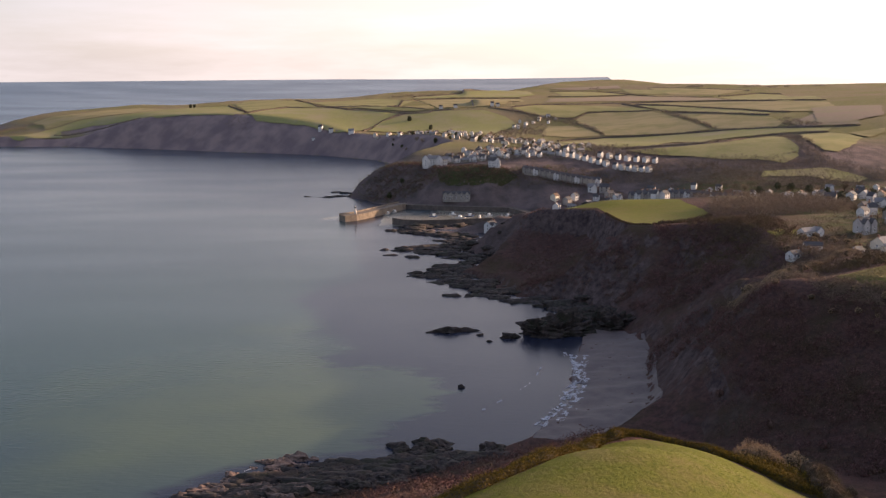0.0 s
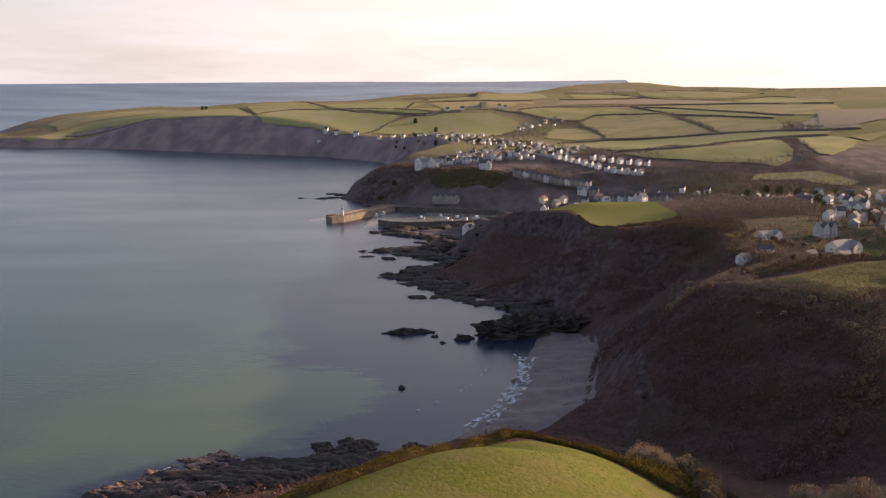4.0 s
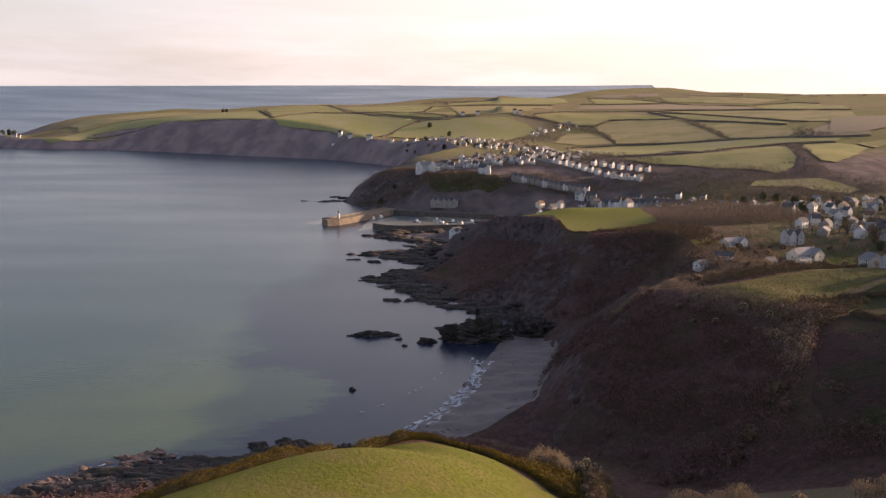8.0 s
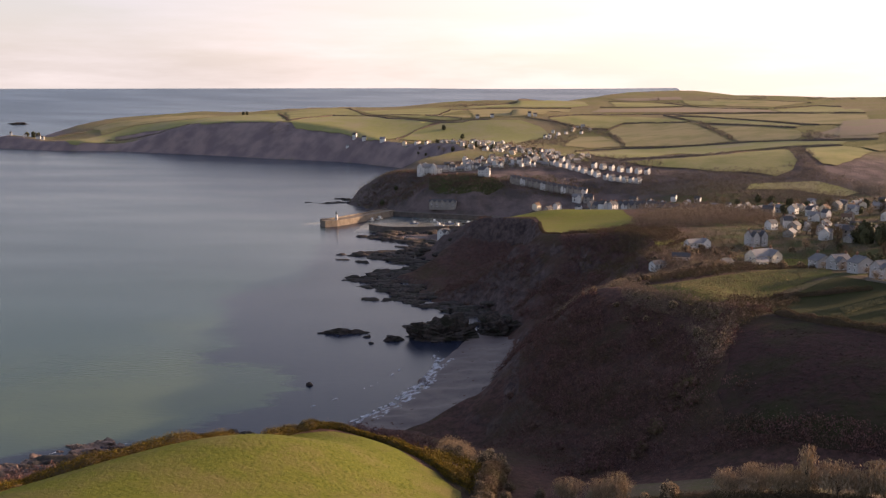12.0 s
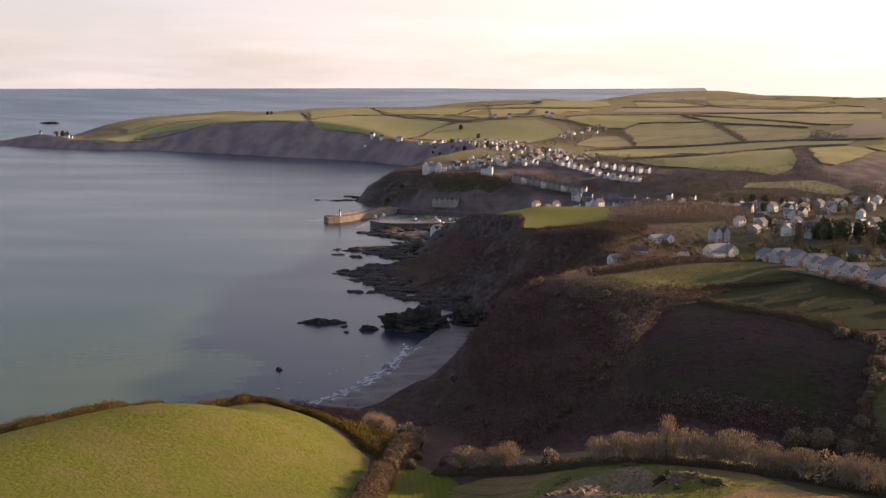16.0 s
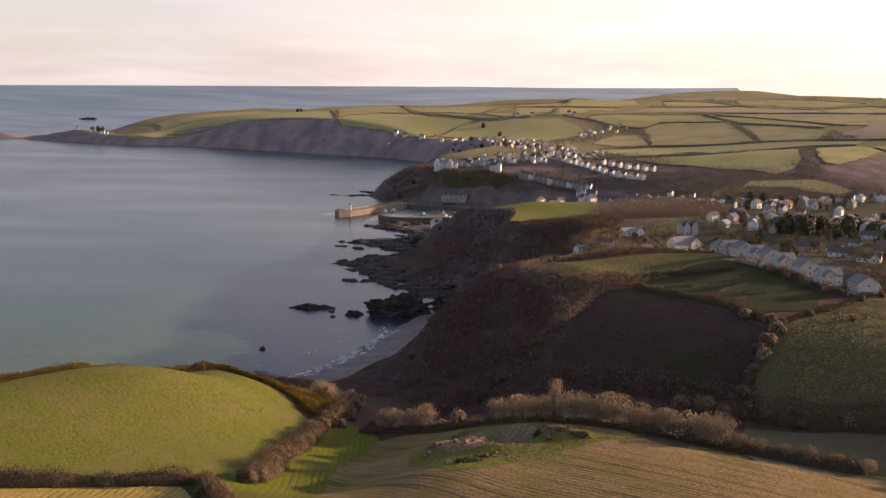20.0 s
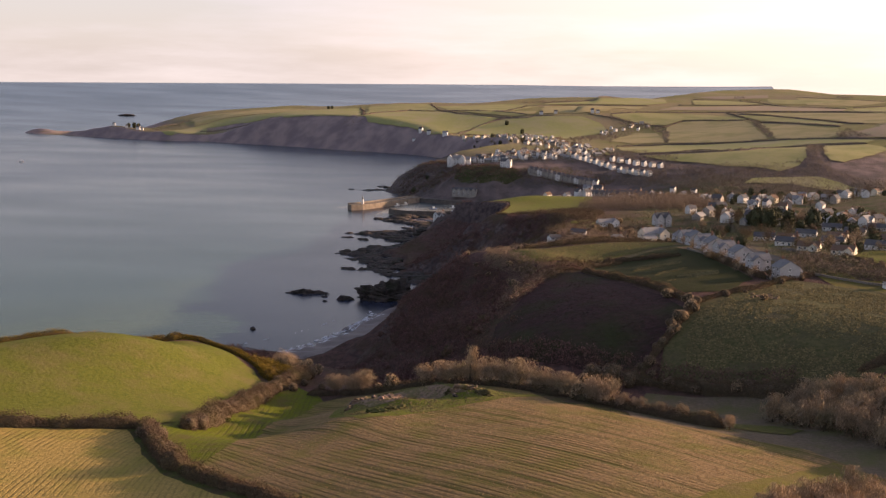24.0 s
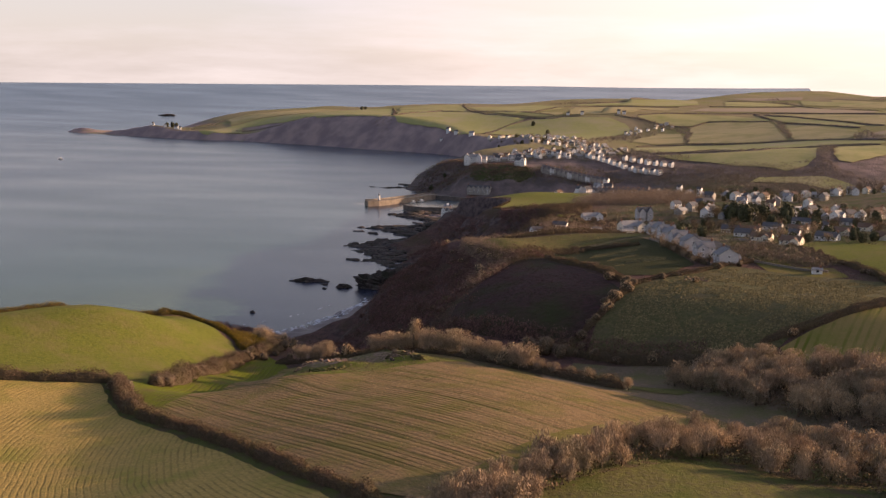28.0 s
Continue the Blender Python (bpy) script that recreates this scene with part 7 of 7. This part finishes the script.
woodland([(-135, 1072), (-110, 1018), (-86, 992), (-60, 986), (-48, 1000), (-45, 1030), (-60, 1062), (-100, 1090)], 400, 2.6, "dark scrub on the slope below the hotel", 95, M_SHRUB, "thicket", 50)
woodland([(-30, 974), (20, 964), (100, 960), (112, 980), (60, 1002), (24, 996), (10, 985)], 320, 2.4, "dark scrub on the slope above the harbour", 96, M_SHRUB, "thicket", 50)
woodland([(0, 604), (28, 578), (52, 570), (38, 634), (32, 664), (20, 690), (36, 708), (60, 714), (50, 730), (10, 715), (0, 650)], 620, 1.5, "low dark heather along the cliff edge", 97, M_SCRUB, "heather", 40)
tussocks([(94, 370), (96, 352), (104, 338), (111, 339), (123, 352), (133, 366), (142, 376), (157, 390), (170, 428), (160, 436), (146, 410), (126, 396), (107, 384)], 5000, "coarse winter grass tufts along the slope top", 98)
M_STRAW = tinted("straw_stubble", (0.260, 0.165, 0.075), (0.150, 0.100, 0.045), 1.5, 0.95, 0.0, island=0.35)
M_STRAW_GOLD = tinted("golden_straw", (0.310, 0.218, 0.070), (0.210, 0.155, 0.050), 1.5, 0.95, 0.0, island=0.3)
M_BLADE = tinted("pasture_tufts", (0.110, 0.120, 0.016), (0.070, 0.082, 0.012), 1.5, 0.95, 0.0, island=0.3)
tussocks([(65, 119), (80, 106), (100, 90), (121, 70), (137, 58), (150, 54), (160, 68), (172, 88), (186, 112), (197, 130), (184, 148), (150, 164), (130, 172), (112, 170), (96, 160), (80, 150), (70, 131)], 22000, "short straw stubble in drilled rows", 101,
         M_STRAW, (0.10, 0.28), (0.10, 0.26), (-37, 2.0), "straw", 4)
tussocks([(-45, 66), (-54, 95), (-40, 104), (10, 126), (33, 138), (47, 120), (58, 107), (78, 94), (98, 78), (118, 58), (90, 40), (20, 40)], 12000, "short golden straw stubble", 102, M_STRAW_GOLD, (0.10, 0.26), (0.08, 0.2), None, "straw", 4)
tussocks([(-60, 124), (-44, 119), (10, 139), (33, 152), (38, 162), (37, 206), (34, 222), (28, 232), (17, 240), (4, 244), (-7, 238), (-15, 214), (-26, 199), (-43, 188), (-62, 168)], 12000, "short grass tufts over the pasture", 103, M_BLADE, (0.18, 0.45), (0.06, 0.16), None, "grass_tufts", 4)
woodland(WOOD_NEAR, 260, 3.0, "brown undergrowth of the near wood", 104, M_HEDGE, "undergrowth", 70)
woodland(WOOD_VALLEY, 260, 3.2, "brown undergrowth of the valley wood", 105, M_HEDGE, "undergrowth", 70)
woodland([(-8, 257), (18, 259), (33, 253), (42, 256), (36, 272), (10, 284), (-14, 272)], 280, 1.6, "dead bracken and bramble below the gorse bank", 106, M_SCRUB, "bracken", 50)
woodland([(44, 300), (60, 270), (78, 270), (92, 288), (100, 308), (92, 330), (78, 360), (70, 385), (56, 396), (46, 350)], 620, 1.7, "dead bracken and bramble over the steep slope above the cove", 107, M_SCRUB, "bracken", 44)
woodland([(54, 262), (70, 258), (92, 266), (102, 286), (112, 312), (104, 316), (96, 302), (86, 284), (70, 272)], 230, 3.2, "dark blackthorn thicket filling the gully", 108, M_SCRUB, "thicket", 70)
woodland([(98, 290), (104, 292), (111, 312), (113, 322), (106, 320), (102, 306)], 46, 2.8, "pale bare thorn scrub at the gully head", 109, M_BILLOW, "thicket", 90)
woodland([(84, 352), (94, 336), (104, 326), (116, 322), (118, 328), (106, 336), (96, 350), (88, 372), (82, 376)], 110, 2.2, "pale winter scrub along the slope top", 110, M_BILLOW, "thicket", 70)
woodland([(60, 256), (100, 246), (138, 222), (150, 222), (122, 238), (104, 258), (92, 264)], 240, 1.6, "brown bracken under the shaded hillside", 111, M_SCRUB, "bracken", 44)
woodland([(100, 428), (116, 438), (148, 476), (140, 486), (118, 482), (104, 462)], 120, 2.4, "brown winter shrubs on the brow below the houses", 112, M_BILLOW, "thicket", 60)
woodland([(26, 243), (34, 235), (39, 224), (43, 228), (42, 242), (34, 252), (22, 252)], 80, 2.0, "gorse in yellow flower filling the pasture corner", 113, M_GORSE, "gorse", 90)
# the brow of the slope above the cove: sunlit thorn on the edge, dark lumpy scrub below it
woodland([(60, 388), (64, 404), (72, 410), (84, 404), (92, 394), (88, 382), (76, 384), (68, 378)], 150, 2.3, "pale sunlit thorn scrub on the brow above the cove", 151, M_BILLOW, "thicket", 170, cap=0.42, vary=0.6)
woodland([(86, 400), (94, 412), (106, 424), (118, 436), (122, 446), (112, 444), (100, 430), (88, 414)], 130, 2.2, "pale sunlit scrub along the path on the brow", 152, M_BILLOW, "thicket", 150, cap=0.42, vary=0.6)
woodland([(84, 356), (88, 366), (94, 352), (104, 336), (106, 328), (98, 328), (92, 338)], 70, 2.2, "pale winter thorn below the grass strip", 153, M_BILLOW, "thicket", 170, patchy=6.0, cap=0.42, vary=0.7)
woodland([(100, 322), (105, 320), (106, 298), (102, 292), (100, 306)], 30, 2.8, "pale thorn bushes at the field corner", 154, M_BILLOW, "thicket", 200, cap=0.42, vary=0.6)
for i, (outline, n, tall) in enumerate([
        ([(46, 392), (60, 380), (72, 376), (90, 344), (98, 322), (100, 292), (92, 278), (76, 284), (62, 296), (50, 330)], 520, 2.4),
        ([(107, 296), (104, 278), (96, 272), (84, 274), (70, 278), (60, 270), (78, 266), (96, 262), (108, 272)], 150, 3.4),
        ([(36, 410), (44, 392), (60, 392), (66, 412), (56, 430), (42, 436)], 160, 2.4),
        ([(0, 600), (28, 574), (58, 560), (92, 556), (100, 500), (80, 470), (56, 470), (44, 510), (30, 545), (-4, 585)], 700, 2.4)]):
    woodland(outline, n, tall, "dark lumpy bramble and blackthorn scrub on the slope", 155 + i, M_SCRUB, "thicket", 90, patchy=9.0, vary=1.0)
for x, y, k in [(63, 392, 0.9), (67, 400, 1.2), (72, 404, 1.3), (78, 402, 1.0), (84, 398, 0.8), (70, 392, 0.7), (90, 404, 0.7), (96, 414, 0.9), (104, 422, 0.8), (112, 432, 1.0), (87, 360, 0.8), (91, 350, 1.0),
                (97, 338, 0.9), (103, 330, 0.8), (102, 316, 1.2), (104, 308, 1.1), (103, 300, 0.9), (118, 440, 0.9), (80, 384, 0.6), (94, 396, 0.6)]:
    PALE.place(rnd.randrange(2), x, y, rnd.uniform(0, 360), k * rnd.uniform(0.8, 1.1))
woodland([(100, 334), (110, 338), (122, 350), (134, 362), (140, 352), (128, 334), (120, 320), (110, 312), (104, 322)], 130, 1.9, "brown hedge scrub round the field corner", 171, M_HEDGE, "thicket", 70, vary=0.8)
woodland([(196, 316), (206, 308), (226, 300), (234, 306), (228, 326), (218, 344), (206, 344)], 90, 2.6, "brown garden shrubs round the estate houses", 172, M_BILLOW, "shrubbery", 90, patchy=8.0, vary=0.8)
for x, y, k in ((137, 220, 1.9), (142, 219, 2.1), (147, 217, 1.5)):
    BILLOW.place(rnd.randrange(3), x, y, rnd.uniform(0, 360), k * 0.8)
woodland([(92, 398), (106, 390), (126, 400), (146, 416), (162, 446), (150, 452), (136, 432), (118, 418), (100, 414)], 260, 1.7, "dark winter scrub along the top of the grass strip", 173, M_HEDGE, "thicket", 70, vary=0.8)
woodland([(110, 420), (128, 430), (146, 452), (156, 476), (140, 500), (118, 500), (100, 470), (100, 440)], 220, 2.4, "brown winter shrubs round the brow cottages", 174, M_BILLOW, "shrubbery", 80, patchy=9.0, vary=0.9)
woodland([(96, 500), (120, 520), (124, 548), (104, 566), (92, 560)], 160, 2.6, "dark scrub on the slope behind the cliff", 175, M_HEDGE, "thicket", 80, vary=0.8)
woodland([(-118, 1040), (-100, 1010), (-70, 990), (-30, 980), (30, 972), (90, 962), (104, 968), (60, 980), (24, 984), (-10, 1012), (-40, 1026), (-60, 1060), (-96, 1080)], 700, 2.2, "dark tangled scrub on the slope over the harbour", 176, M_SCRUB, "thicket", 60, vary=0.8)
# banks round the garden field, and strips of pale tufts for the sun between the houses
hedge([(132, 362), (142, 360), (152, 357), (163, 353)], 3.0, 2.0, M_HEDGE, "dark hedge bank above the garden field", 22, density=120)
hedge([(104, 400), (114, 404), (126, 412), (142, 430), (156, 458)], 3.0, 2.2, M_HEDGE, "dark hedge bank along the top of the grass strip", 23, density=120)
for i, outline in enumerate(([(146, 330), (153, 334), (163, 337), (162, 331), (152, 325), (145, 319)], [(154, 311), (165, 322), (164, 317), (153, 305)], [(158, 298), (165, 308), (175, 311), (175, 305), (166, 298), (157, 292)])):
    tussocks(outline, (500, 260, 900)[i], "pale tufts standing in for a sunlit strip of the garden field", 161 + i, M_TUFT, (0.3, 0.8), (0.3, 0.7))
# old furrows and thistles over the brown field
tussocks([(122, 316), (138, 293), (154, 262), (160, 250), (156, 238), (150, 228), (140, 228), (119, 242), (104, 262), (109, 290)], 1500, "dead bracken tufts over the shaded field", 165, M_BRACKEN, (0.3, 1.0), (0.15, 0.5), None, "bracken_tufts")
